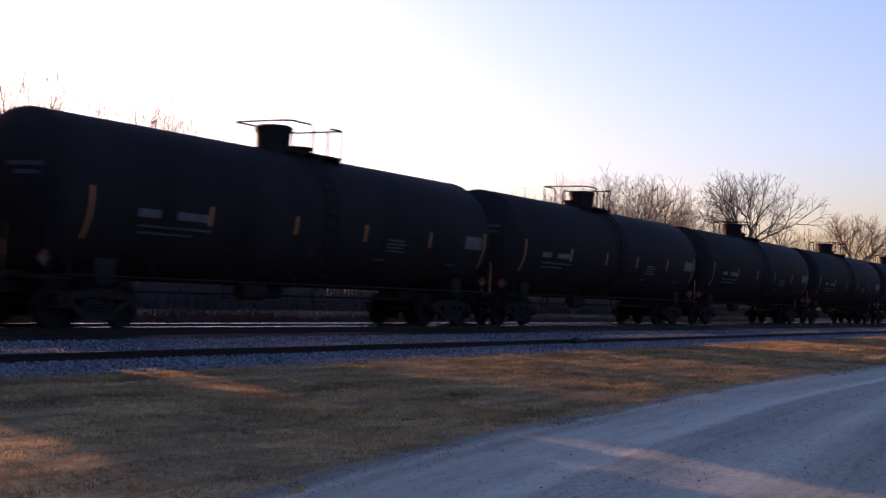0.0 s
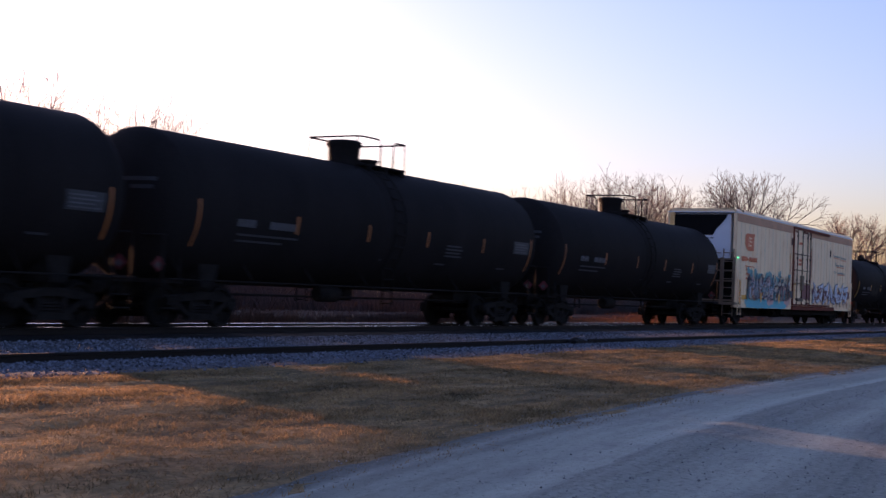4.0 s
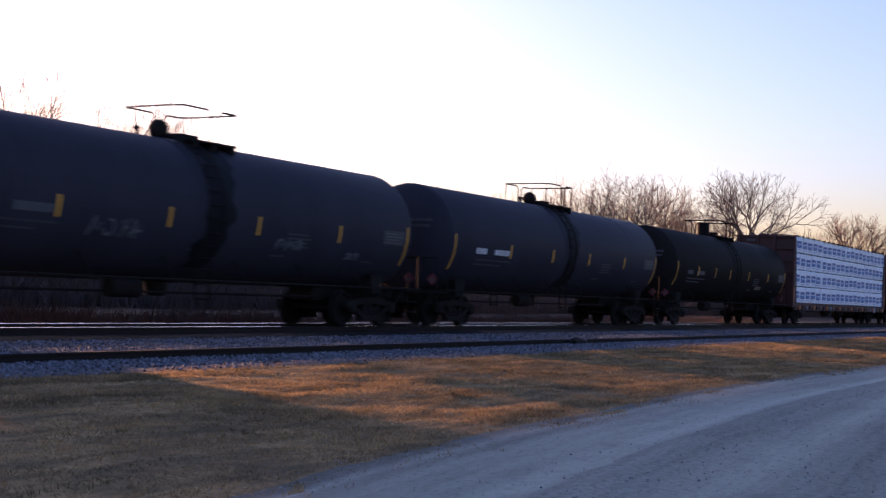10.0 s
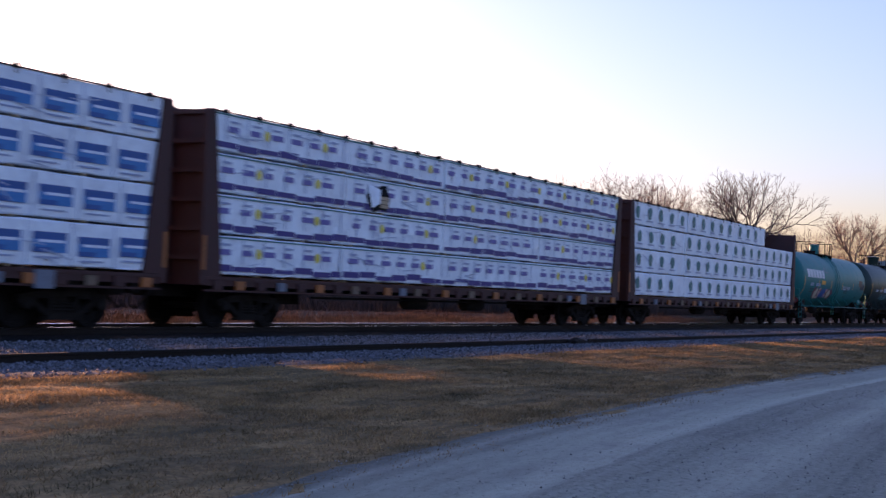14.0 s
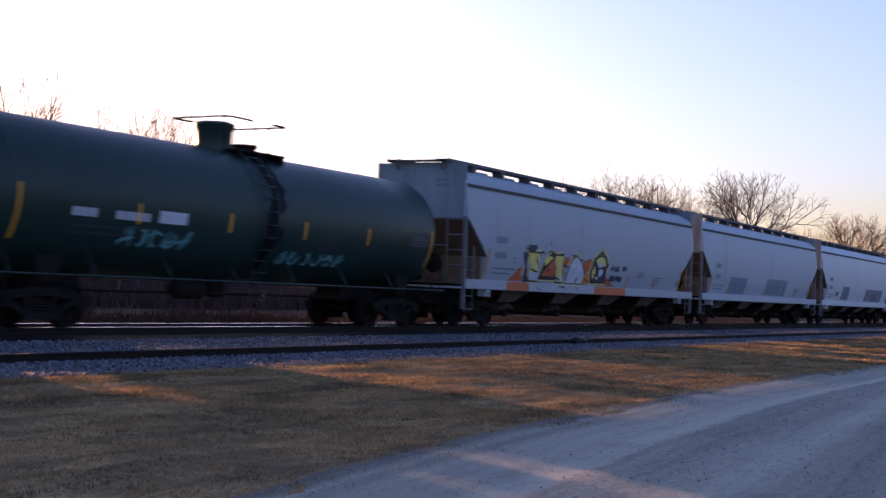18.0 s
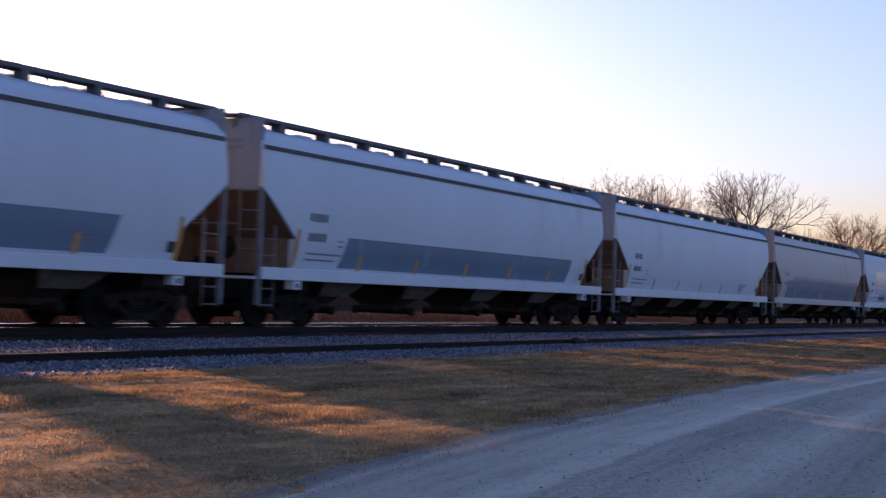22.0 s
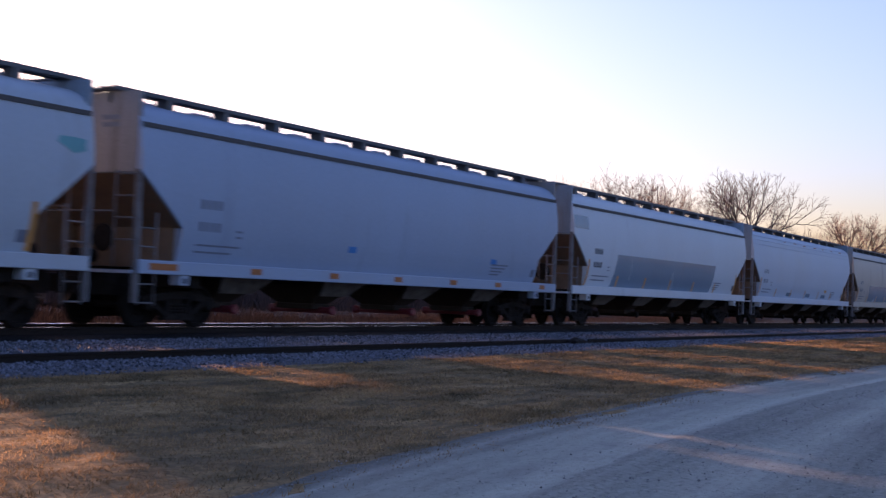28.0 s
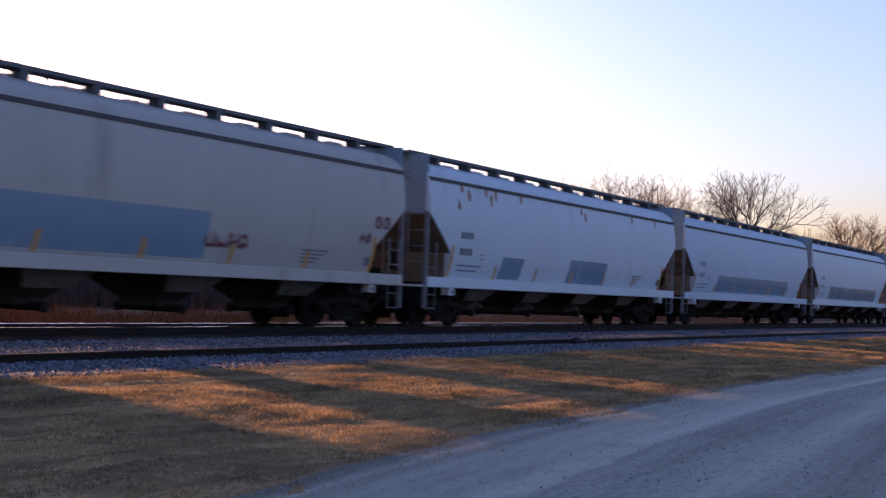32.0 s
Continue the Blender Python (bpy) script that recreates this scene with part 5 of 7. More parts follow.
def hopper_car(k, centre, half, paint, label, panels=(), tape="orange", seed=0, seam=True, sill=None, extras=None, bay_paint=None, marks="fade_ink"):
    rng = random.Random(seed + 100 * k)
    car = new_car("covered_hopper", centre, label, "hopper car", "covered hopper cars of the train")
    E = half - 0.62
    key = "hop%.2f" % E
    side = on_hopper
    part("body", key + "body", lambda bm: build_hopper_body(bm, E), paint, car)
    for s in (-1, 1):
        turn = pose(0, 0, 0, 0, 0, 0 if s < 0 else 180)
        part("slope_sheet", key + "slope", lambda bm: build_slope(bm, E), M["slope"], car, "brown slope sheet").matrix_basis = turn
        for y in (-1.5, 1.5):
            part("corner_ladder", "hop_ladder", build_side_ladder, M["dull"], car).matrix_basis = turn @ pose(-E, y, 0)
        part("end_ladder", "hop_end_ladder", build_end_ladder, M["dull"], car).matrix_basis = turn @ pose(-E, 0, 0)
        part("end_sheet", "hop_end_sheet%d" % (k in (1, 2, 5, 8)), lambda bm: slab(bm, [(-0.012, 3.0), (-0.004, 3.0), (0.1, 3.1), (0.1, 4.56), (-0.012, 4.56)], -1.44, 1.44), M["end_tan" if k in (1, 2, 5, 8) else "end_grey"], car, "grimy end sheet with shade in its colour").matrix_basis = turn @ pose(-E, 0, 0)
        part("end_sill", "hop_end_sill", lambda bm: box(bm, -0.12, 0.3, -1.49, 1.49, 1.06, 1.12), paint, car).matrix_basis = turn @ pose(-E, 0, 0)
        part("running_board", key + "board", lambda bm: build_running_board(bm, E), M["board"], car).location = (0, 0.80 * s, 0)
        part("roof_crossover", "hop_cross", build_crossover, M["board"], car).location = (s * (E + 0.05), 0, 0)
        part("end_gusset", key + "gusset%d" % s, lambda bm: slab(bm, [(-E + 0.02, 1.3), (-E + 1.3, 1.3), (-E + 1.3, 2.05), (-E + 0.02, 3.02)], (1.38 if s < 0 else -1.42), (1.42 if s < 0 else -1.38)), M["slope"], car).matrix_basis = turn
        part("brake_wheel", key + "brake", lambda bm: build_brake_wheel(bm, E), M["gear"], car).matrix_basis = turn
        part("brake_cylinder", key + "cylinder", lambda bm: build_brake_cylinder(bm, E), M["gear"], car).matrix_basis = turn
        truck(car, s * (half - 2.4))
        part("side_sill", key + "sill", lambda bm: (soft_box(bm, -E + 0.02, E - 0.02, -1.6, -1.5, 1.06, 1.33, 0.015), box(bm, -E + 1.2, E - 1.2, -1.52, -1.34, 1.27, 1.31)), sill or paint, car).matrix_basis = turn
        for x in (-E + 1.35, E - 1.35):
            part("jacking_pad", "hop_jack", lambda bm: soft_box(bm, -0.14, 0.14, -1.57, -1.3, 0.86, 1.06, 0.015), sill or paint, car).matrix_basis = turn @ pose(x, 0, 0)
            part("jacking_mark", "hop_jmark", lambda bm: box(bm, -0.06, 0.06, -1.576, -1.571, 0.9, 1.0), M["ink"], car).matrix_basis = turn @ pose(x, 0, 0)
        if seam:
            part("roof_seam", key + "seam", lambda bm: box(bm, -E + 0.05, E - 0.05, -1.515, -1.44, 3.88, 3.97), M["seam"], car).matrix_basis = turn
        else:
            part("roof_seam", key + "seam2", lambda bm: [box(bm, -E + 0.05, E - 0.05, -y - 0.012, -y + 0.02, z, z + 0.018) for y, z in ((1.52, 3.72), (1.49, 3.92), (1.435, 4.1))], M["fold"], car).matrix_basis = turn
    for q in range(10):
        part("hatch_cover", "hop_hatch", lambda bm: build_hatch(bm, 0.36), paint, car).location = (-E + 1.35 + q * (2 * E - 2.7) / 9, 0, 0)
    for x in (-5.55, -1.85, 1.85, 5.55):
        # dark brown bay body with a paler plate on its near face
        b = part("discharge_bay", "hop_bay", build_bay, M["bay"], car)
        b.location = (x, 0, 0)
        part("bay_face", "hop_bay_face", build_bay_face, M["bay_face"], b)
        part("outlet_tube", "hop_outlet", build_outlet, M["gear"] if not bay_paint else M["red"], b)

    part("centre_sill", key + "sillbeam", lambda bm: box(bm, -half + 2.5, half - 2.5, -0.3, 0.3, 0.98, 1.1), M["gear"], car)
    for s in (-1, 1):
        part("body_bolster", key + "bolster", lambda bm: (box(bm, -0.3, 0.3, -1.35, 1.35, 0.82, 1.2), box(bm, -1.6, 2.0, -0.32, 0.32, 0.62, 1.08)), M["gear"], car).matrix_basis = pose(s * (half - 2.4), 0, 0, 0, 0, 0 if s > 0 else 180)
    for x in (-3.7, 0.0, 3.7):
        part("cross_ridge", "hop_ridge", lambda bm: box(bm, -0.9, 0.9, -1.2, 1.2, 1.03, 1.08), M["gear"], car).location = (x, 0, 0)
    couplers(car, half)
    # paint: tapes, marks, panels
    for u in [] if extras is dotted_sill else list(np.linspace(-E + 1.32, E - 1.32, 7)):
        d = abs(u) > E - 2
        part("reflective_tape", None, lambda bm: patch(bm, side, u - 0.065, u + 0.065, 1.36, 2.22 if d else 1.75, 0.008, n=4), M[tape], car)

    for z in (2.42, 1.97):
        each("mark_character", [lambda bm, k=k: patch(bm, side, -E + 1.72 + 0.18 * k, -E + 1.835 + 0.18 * k, z, z + 0.19, 0.006, n=2) for k in range(4)], M[marks], car)
    part("mark_panel", None, lambda bm: patch(bm, side, E - 1.62, E - 1.36, 1.5, 1.72, 0.006, n=2), M[marks], car)
    lines = [(-E + 1.7, -E + 3.1, 1.67), (-E + 1.7, -E + 2.85, 1.53), (-E + 2.9, -E + 3.1, 2.0), (-E + 2.9, -E + 3.1, 1.88)] + [(E - 4.2, E - 3.2 - 0.15 * k, 1.75 - 0.09 * k) for k in range(4)]
    each("data_line", [lambda bm, q=q: patch(bm, side, q[0], q[1], q[2], q[2] + 0.04, 0.006, n=1) for q in lines], M["fade_ink"], car)
    each("end_lettering", [lambda bm, z=z: box(bm, -E - 0.02, -E - 0.013, -0.95, -0.5, z, z + 0.09) for z in (4.02, 3.88)], M["fade_ink"], car)
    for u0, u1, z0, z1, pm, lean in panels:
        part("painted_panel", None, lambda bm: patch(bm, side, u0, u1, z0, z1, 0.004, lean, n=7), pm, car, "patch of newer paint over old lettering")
    if extras:
        extras(car, side, rng, E)
    return car


# ---- the train ----
TANKS = [8.3, 25.93, 43.58, 61.2, 78.9, 96.4, 113.95]
for i, c0 in enumerate(TANKS):
    tank_car("tank_car", c0, 1.60, 2.505, 7.52, 8.82, "black", "housing", "black unit-train tank car with orange reflective tape", "black tank cars", tape="orange", seed=i, marks="worn_white", bulge=0.2, rails=(-1.5, 0.66) if i == 2 else (-0.7, 1.45), top_at=(-0.05, -0.85) if i == 2 else (-0.25, 0.8))
reefer(135.1, 12.05)
diamond, dside, drng = tank_car("tank_car", 155.85, 1.57, 2.485, 7.55, 8.77, "black", "ball", "sooty black tank car with a pale diamond placard", "mixed tank cars", seed=20, rails=(-0.35, 1.43))
def diamond_shape(bm, u0=3.68, z0=2.27, z1=3.37, w=0.64):
    """A square panel on its corner, in rows that follow the shell."""
    rows = []
    for i in range(11):
        f = i / 10
        k = w * (1 - abs(2 * f - 1)) + 0.01
        rows.append([bm.verts.new(dside(u0 + 0.12 * (0.5 - f) + d * k, z0 + (z1 - z0) * f, 0.008)) for d in (-1, 0, 1)])
    for p, q in zip(rows, rows[1:]):
        for j in (0, 1):
            bm.faces.new((p[j], p[j + 1], q[j + 1], q[j]))


part("diamond_panel", None, diamond_shape, M["worn_white"], diamond, "pale diamond-shaped panel")
part("diamond_core", None, lambda bm: blob(bm, dside, 3.66, 2.68, 0.27, 0.38, drng, 0.012, 10, 0.15), M["white"], diamond)
each("graffiti_spot", blobs(dside, 101, 0.006, [(-3.6 + 0.3 * k, 1.9 + 0.2 * drng.random(), 0.22, 0.2) for k in range(6)]), M["bay"], diamond, "faint scrawled paint")
for i, (c0, sd) in enumerate(((173.62, 1), (191.05, 2), (208.65, 3))):
    tc, ts, trng = tank_car("tank_car", c0, 1.51, 2.42, 7.55, 8.8, "slate", "flat" if i == 0 else "ball", "dark slate-blue tank car with yellow reflective tape", "mixed tank cars", seed=30 + i, marks="white" if i == 2 else "worn_white", rail_top=0.56 if i == 0 else 0.66, rails=(-0.5, 1.34) if i == 0 else (-0.35, 1.43), stain=0.55)
    if i == 1:
        each("graffiti_stroke", strokes(ts, letters(trng, -3.4, -2.0, 1.7, 2.1, 4) + letters(trng, 2.2, 3.2, 1.7, 2.0, 3) + letters(trng, 5.0, 5.6, 1.6, 1.8, 2), 0.06, 0.008), M["worn_white"], tc, "white scrawled tag")
soot, sside, srng = tank_car("tank_car", 226.35, 1.485, 2.42, 7.6, 8.8, "soot", "pipe", "grimy black tank car with a tall valve housing", "mixed tank cars", seed=40, trim="soot", rails=(-0.65, 1.45), tapes=[-5.13, -2.96, -0.95, 1.75, 4.8])
part("yellow_panel", None, lambda bm: patch(bm, sside, 3.2, 4.1, 1.62, 1.78, 0.008), M["slope"], soot, "faded ochre panel")

blue_words = (prints_blue, "white-wrapped lumber package printed with blue labels")
violet_words = (prints_violet, "white-wrapped lumber package with violet bands and yellow spots")
tree_words = (prints_tree, "white-wrapped lumber package printed with green trees")
lumber_car(246.6, 11.5, blue_words, "maroon centre-beam flatcar loaded with blue-printed lumber", 3, (-5.3, 0.05, 5.35))
lumber_car(269.7, 11.5, violet_words, "maroon centre-beam flatcar loaded with violet-banded lumber", 4, (-5.9, -1.17, 4.6), torn=(2, -4.4))
lumber_car(292.65, 11.5, tree_words, "maroon centre-beam flatcar, top corner package missing", 5, (-5.1, 0.93, 5.88), missing=((3, 3),))

procor, pside, prng = tank_car("tank_car", 312.7, 1.5, 2.42, 6.93, 8.2, "teal", "pipe", "teal tank car with white lettering blocks and graffiti", "mixed tank cars", seed=50, trim="teal", marks="fold", rails=(-1.2, 1.45), spots=(0.5, -0.5, 1.05))


each("name_block", [lambda bm, u=u: patch(bm, pside, u, u + 0.51, 2.5, 2.93, 0.008) for u in np.arange(-6.44, -3.0, 0.61)], M["white"], procor, "large white lettering block")
each("marking_line", [lambda bm, z=z, w=w: word_bars(bm, pside, -0.15 - 2.8, -2.95 + w, z, z + 0.06, prng, 0.008) for z, w in ((3.02, 0.8), (2.92, 0.6), (2.82, 0.9))], M["fade_ink"], procor)
each("mural_spot", blobs(pside, 102, 0.008, [(u, 1.66 + 0.1 * prng.random(), 0.36, 0.26) for u in (-4.5, -4.1, -3.6, -1.6, -1.2, -0.95)], 0.35), M["plum"], procor, "dark red spray paint")
each("mural_spot", blobs(pside, 103, 0.011, [(u, 1.72, 0.34, 0.24) for u in (-3.2, -2.8, -2.4)], 0.3), M["print_navy"], procor, "blue spray paint")
each("mural_spot", blobs(pside, 104, 0.014, [(-4.15, 1.68, 0.34, 0.27), (-1.45, 1.66, 0.34, 0.28)], 0.28), M["bone"], procor, "pale spray-painted letter")
each("mural_stroke", strokes(pside, [[(-3.3, 1.92), (-3.65, 1.88), (-3.7, 1.74), (-3.4, 1.66), (-3.35, 1.52), (-3.75, 1.46)], [(-2.5, 1.42), (-2.2, 1.85), (-1.95, 1.88), (-1.95, 1.45)], [(-2.4, 1.62), (-1.95, 1.64)]], 0.2, 0.018), M["pink"], procor, "pink spray-painted letter")
each("mural_spot", blobs(pside, 109, 0.022, [(-3.4, 1.86, 0.2, 0.07), (-2.15, 1.72, 0.12, 0.1)], 0.3), M["orange"], procor, "orange spray-painted fill")
each("graffiti_stroke", strokes(pside, letters(prng, 1.5, 3.2, 1.95, 2.2, 6), 0.05, 0.008), M["chalk"], procor, "white scrawled tag")
part("yellow_panel", None, lambda bm: patch(bm, pside, -3.45, -2.65, 2.17, 2.38, 0.008), M["yellow"], procor)
part("stained_panel", None, lambda bm: patch(bm, pside, 5.4, 6.3, 2.24, 2.6, 0.008), M["slope"], procor)
part("air_reservoir", None, lambda bm: (turned(bm, [(6.6, 0.1), (6.65, 0.24), (7.25, 0.24), (7.3, 0.1)], "x", (0, -0.95, 1.3), 18), box(bm, 6.7, 6.8, -1.2, -0.7, 0.95, 1.1)), M["teal"], procor, "teal brake reservoir on the end platform")
green, gside, grng = tank_car("tank_car", 329.0, 1.48, 2.42, 6.95, 8.1, "green", "housing", "dark green tank car with scrawled graffiti", "mixed tank cars", seed=60, marks="chalk", trim="green", rails=(-0.75, 1.3), stain=0.35)
part("white_panel", None, lambda bm: patch(bm, gside, -3.45, -2.65, 2.06, 2.3, 0.008), M["chalk"], green)
each("graffiti_stroke", strokes(gside, letters(grng, -4.4, -2.4, 1.55, 1.95, 5) + letters(grng, 0.6, 3.2, 1.4, 1.72, 6), 0.06, 0.008), M["seafoam"], green, "pale green scrawled graffiti")

G1 = hopper_paint("light_grey_hopper_paint", (0.375, 0.43, 0.48))
G2 = hopper_paint("white_grey_hopper_paint", (0.515, 0.56, 0.59), 0.06)
G3 = hopper_paint("beige_grey_hopper_paint", (0.43, 0.405, 0.38), 0.2)
G6 = hopper_paint("deep_blue_grey_hopper_paint", (0.285, 0.355, 0.455), 0.05, (0.13, 0.15, 0.19))
# end paints: grime, plus the shade of the unlit ends in the colour
M["end_tan"] = surface("warm_grey_end_paint", (0.27, 0.255, 0.25), 0.7, vary=0.3, scale=1.2, dirt=(0.10, 0.08, 0.065), dirt_amount=0.3, streak=5, bump=0.05)
# cooler tone, set against the warm light bounced between car ends
M["end_grey"] = surface("grimy_shaded_end_paint", (0.19, 0.25, 0.30), 0.7, vary=0.3, scale=1.2, dirt=(0.10, 0.08, 0.065), dirt_amount=0.35, streak=5, bump=0.05)
G7 = hopper_paint("dull_grey_hopper_paint", (0.335, 0.375, 0.415))
G4 = hopper_paint("blue_grey_hopper_paint", (0.43, 0.495, 0.565), 0.05)
G5 = hopper_paint("weathered_tan_hopper_paint", (0.41, 0.37, 0.325), 0.3)
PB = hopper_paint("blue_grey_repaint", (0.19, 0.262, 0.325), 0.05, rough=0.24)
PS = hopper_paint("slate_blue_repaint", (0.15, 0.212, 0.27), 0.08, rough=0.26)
PL = hopper_paint("pale_lilac_repaint", (0.50, 0.52, 0.58), 0.04, rough=0.2)


def mural_on_hopper(car, side, rng, E):
    """A yellow, white and black lettered mural between two red-orange wings."""
    wings = [[(-6.45, 1.36), (-6.1, 1.6), (-6.0, 1.72), (-5.85, 1.76), (-5.66, 1.92), (-5.4, 1.36)], [(0.3, 1.36), (0.42, 1.85), (0.8, 1.62), (1.05, 1.6), (1.3, 1.46), (1.75, 1.36)]]
    each("mural_wing", wedges(side, wings, 0.008), M["ember"], car, "red-orange spray-painted wing")
    block = [(-5.78, 2.2), (-5.55, 2.22), (-5.16, 1.36), (-5.42, 1.36)]
    first_letter = [(-5.5, 2.26), (-5.14, 1.38), (-4.4, 1.37), (-4.68, 2.26)]
    tent = [(-4.5, 1.46), (-4.32, 1.92), (-3.95, 2.24), (-3.5, 2.26), (-3.14, 1.46)]
    leg = [(-3.6, 2.24), (-2.98, 2.26), (-2.95, 1.9), (-2.62, 1.38), (-3.2, 1.38)]
    dome = [(-2.46, 1.37), (-2.46, 1.94), (-2.2, 2.2), (-1.95, 2.27), (-1.58, 2.12), (-1.25, 1.8), (-1.0, 1.38)]
    star = [(-0.5, 1.44), (-0.72, 1.8), (-0.5, 2.26), (0.1, 2.52), (0.45, 2.34), (0.72, 2.08), (0.55, 1.9), (0.75, 1.46)]
    letters_all = [first_letter, tent, leg, dome, star]
    each("mural_rim", wedges(side, letters_all, 0.012, 0.10), M["lemon"], car, "yellow spray-painted rim")
    each("mural_outline", wedges(side, [block] + letters_all, 0.018, 0.03), M["ink"], car, "black spray-painted outline")
    each("mural_letter", wedges(side, [first_letter, leg], 0.024, -0.04), M["lemon"], car, "yellow spray-painted letter")
    each("mural_letter", wedges(side, [[(-5.1, 1.42), (-5.2, 1.66), (-4.62, 1.7), (-4.5, 1.42)], [(-3.15, 1.42), (-3.1, 1.62), (-2.8, 1.6), (-2.7, 1.42)]], 0.030), M["chalk"], car, "pale grey spray-painted letter foot")
    each("mural_letter", wedges(side, [dome], 0.024, -0.03), M["chalk"], car, "pale grey spray-painted dome")
    each("mural_letter", wedges(side, [[(-0.4, 2.2), (0.05, 2.42), (0.38, 2.26), (0.5, 2.06), (-0.1, 1.96)], [(-0.62, 1.8), (-0.45, 2.0), (-0.3, 1.8), (-0.4, 1.55)]], 0.026), M["lemon"], car, "yellow spray-painted star")
    each("mural_fill", wedges(side, [[(-4.38, 1.56), (-3.9, 1.98), (-3.56, 2.14), (-3.26, 1.56)], [(-2.93, 1.98), (-2.86, 2.2), (-2.6, 2.22), (-2.5, 2.04), (-2.7, 1.92)], [(-1.45, 1.95), (-1.32, 2.14), (-0.85, 2.24), (-0.72, 2.1), (-0.85, 1.85), (-1.1, 1.78)]], 0.030), M["ember"], car, "red-orange spray-painted fill")
    each("mural_fill", wedges(side, [[(-4.3, 1.86), (-4.25, 2.08), (-3.95, 2.2), (-3.72, 2.14)], [(-5.35, 2.2), (-4.98, 2.24), (-4.95, 1.86), (-5.15, 1.8)]], 0.031), M["lemon"], car, "yellow spray-painted fill")
    each("mural_fill", wedges(side, [[(-1.2, 1.4), (-1.12, 1.72), (-0.8, 1.78), (-0.62, 1.42)], [(-3.75, 2.28), (-3.66, 2.42), (-3.5, 2.3)]], 0.026), M["amber"], car, "amber spray-painted fill")
    each("mural_core", blobs(side, 111, 0.036, [(0.0, 2.06, 0.17, 0.1), (0.1, 1.8, 0.2, 0.12), (-0.12, 1.62, 0.12, 0.06)], 0.25), M["chalk"], car, "pale spray-painted spot")
    each("mural_stroke", strokes(side, [[(-5.62, 2.36), (-5.3, 2.31), (-5.0, 2.36), (-4.95, 2.44)], [(-5.5, 2.44), (-5.2, 2.42), (-4.96, 2.46)]], 0.09, 0.034), M["ink"], car, "black spray-painted cap")
    each("mural_stroke", strokes(side, [[(-4.72, 2.27), (-4.5, 2.29), (-4.4, 2.22)], [(-4.2, 2.28), (-3.95, 2.33), (-3.6, 2.24)], [(-3.35, 2.28), (-3.1, 2.27), (-2.95, 2.36)], [(-2.4, 2.27), (-2.1, 2.29), (-1.85, 2.22)], [(-1.75, 2.17), (-1.4, 2.16)], [(-5.2, 1.75), (-4.95, 1.7), (-4.62, 1.66)], [(-4.5, 1.52), (-4.0, 1.5), (-3.3, 1.53), (-2.95, 1.47)], [(-4.95, 2.15), (-4.86, 2.0), (-4.75, 1.9)], [(-2.95, 2.0), (-2.75, 1.9), (-2.55, 1.92)], [(-1.3, 1.85), (-1.15, 1.72)], [(-1.0, 1.55), (-0.7, 1.46)], [(-0.4, 1.96), (-0.1, 1.92)], [(-0.5, 1.7), (-0.2, 1.74), (0.0, 1.62)], [(-0.3, 1.5), (0.1, 1.5), (0.3, 1.6)], [(0.25, 1.95), (0.45, 2.0), (0.68, 2.08)], [(0.02, 2.5), (0.06, 2.66)], [(-0.3, 2.3), (0.1, 2.38), (0.5, 2.2)]], 0.06, 0.038), M["ink"], car, "black spray-painted line")
    each("mural_stroke", strokes(side, [[(-1.73, 1.42), (-1.68, 1.58)], [(-4.02, 1.7), (-3.9, 1.8)]], 0.13, 0.036), M["plum"], car, "maroon spray-painted spot")
    each("mural_stroke", strokes(side, [[(-4.3, 2.44), (-4.27, 2.58)], [(-4.0, 2.48), (-3.96, 2.72)], [(-3.66, 2.46), (-3.62, 2.58)]], 0.09, 0.008), M["fade_ink"], car, "grey spray-painted mark")
    each("graffiti_stroke", strokes(side, letters(rng, 0.95, 1.75, 1.86, 2.08, 3) + letters(rng, 1.95, 2.4, 1.9, 2.08, 2) + letters(rng, 0.95, 2.1, 1.52, 1.76, 4) + letters(rng, 1.2, 2.0, 1.55, 1.72, 3), 0.075, 0.008), M["ink"], car, "dark scrawled tags")
    each("graffiti_stroke", strokes(side, letters(rng, 3.4, 4.2, 1.7, 1.98, 3), 0.05, 0.008), M["fade_ink"], car, "faint scrawled tag")
    each("mural_sill", [lambda bm, u=u, v=v: box(bm, u, v, -1.608, -1.602, 1.07, 1.32) for u, v in ((-6.84, -5.41), (-0.49, 2.2))], M["ember"], car)
    each("mural_sill", strokes(lambda u, z, off: (u, -1.602 - off, z), [[(-4.9, 1.2), (-4.6, 1.12)], [(-3.3, 1.24), (-2.9, 1.26), (-2.75, 1.16)], [(-2.0, 1.28), (-1.7, 1.12)]], 0.05, 0.004), M["ink"], car, "black spray-painted drip")


def tags_low(car, side, rng, E):
    each("graffiti_stroke", strokes(side, letters(rng, -5.0, -3.4, 1.45, 1.9, 3) + letters(rng, -2.6, 1.9, 1.42, 1.95, 7), 0.13, 0.009), M["ink"], car, "dark grey spray-painted letters")
    each("orange_tape", [lambda bm, u=u: box(bm, u, u + 0.3, -1.606, -1.601, 1.1, 1.19) for u in (-E + 0.5, -5, -2.2, 0.8, 3.8)], M["yellow"], car)


def dotted_sill(car, side, rng, E):
    each("orange_tape", [lambda bm, u=u: box(bm, u, u + (0.8 if u < -E + 1 else 0.35), -1.606, -1.601, 1.14, 1.27) for u in (-E + 0.3, -5.9, -3.0, -0.2, 2.6, 5.2, E - 1.2)], M["orange"], car)
    each("small_emblem", [lambda bm, u=u: patch(bm, side, u, u + 0.35, 1.78, 1.93, 0.006, n=2) for u in (-2.2, 5.0)], M["print_blue"], car)


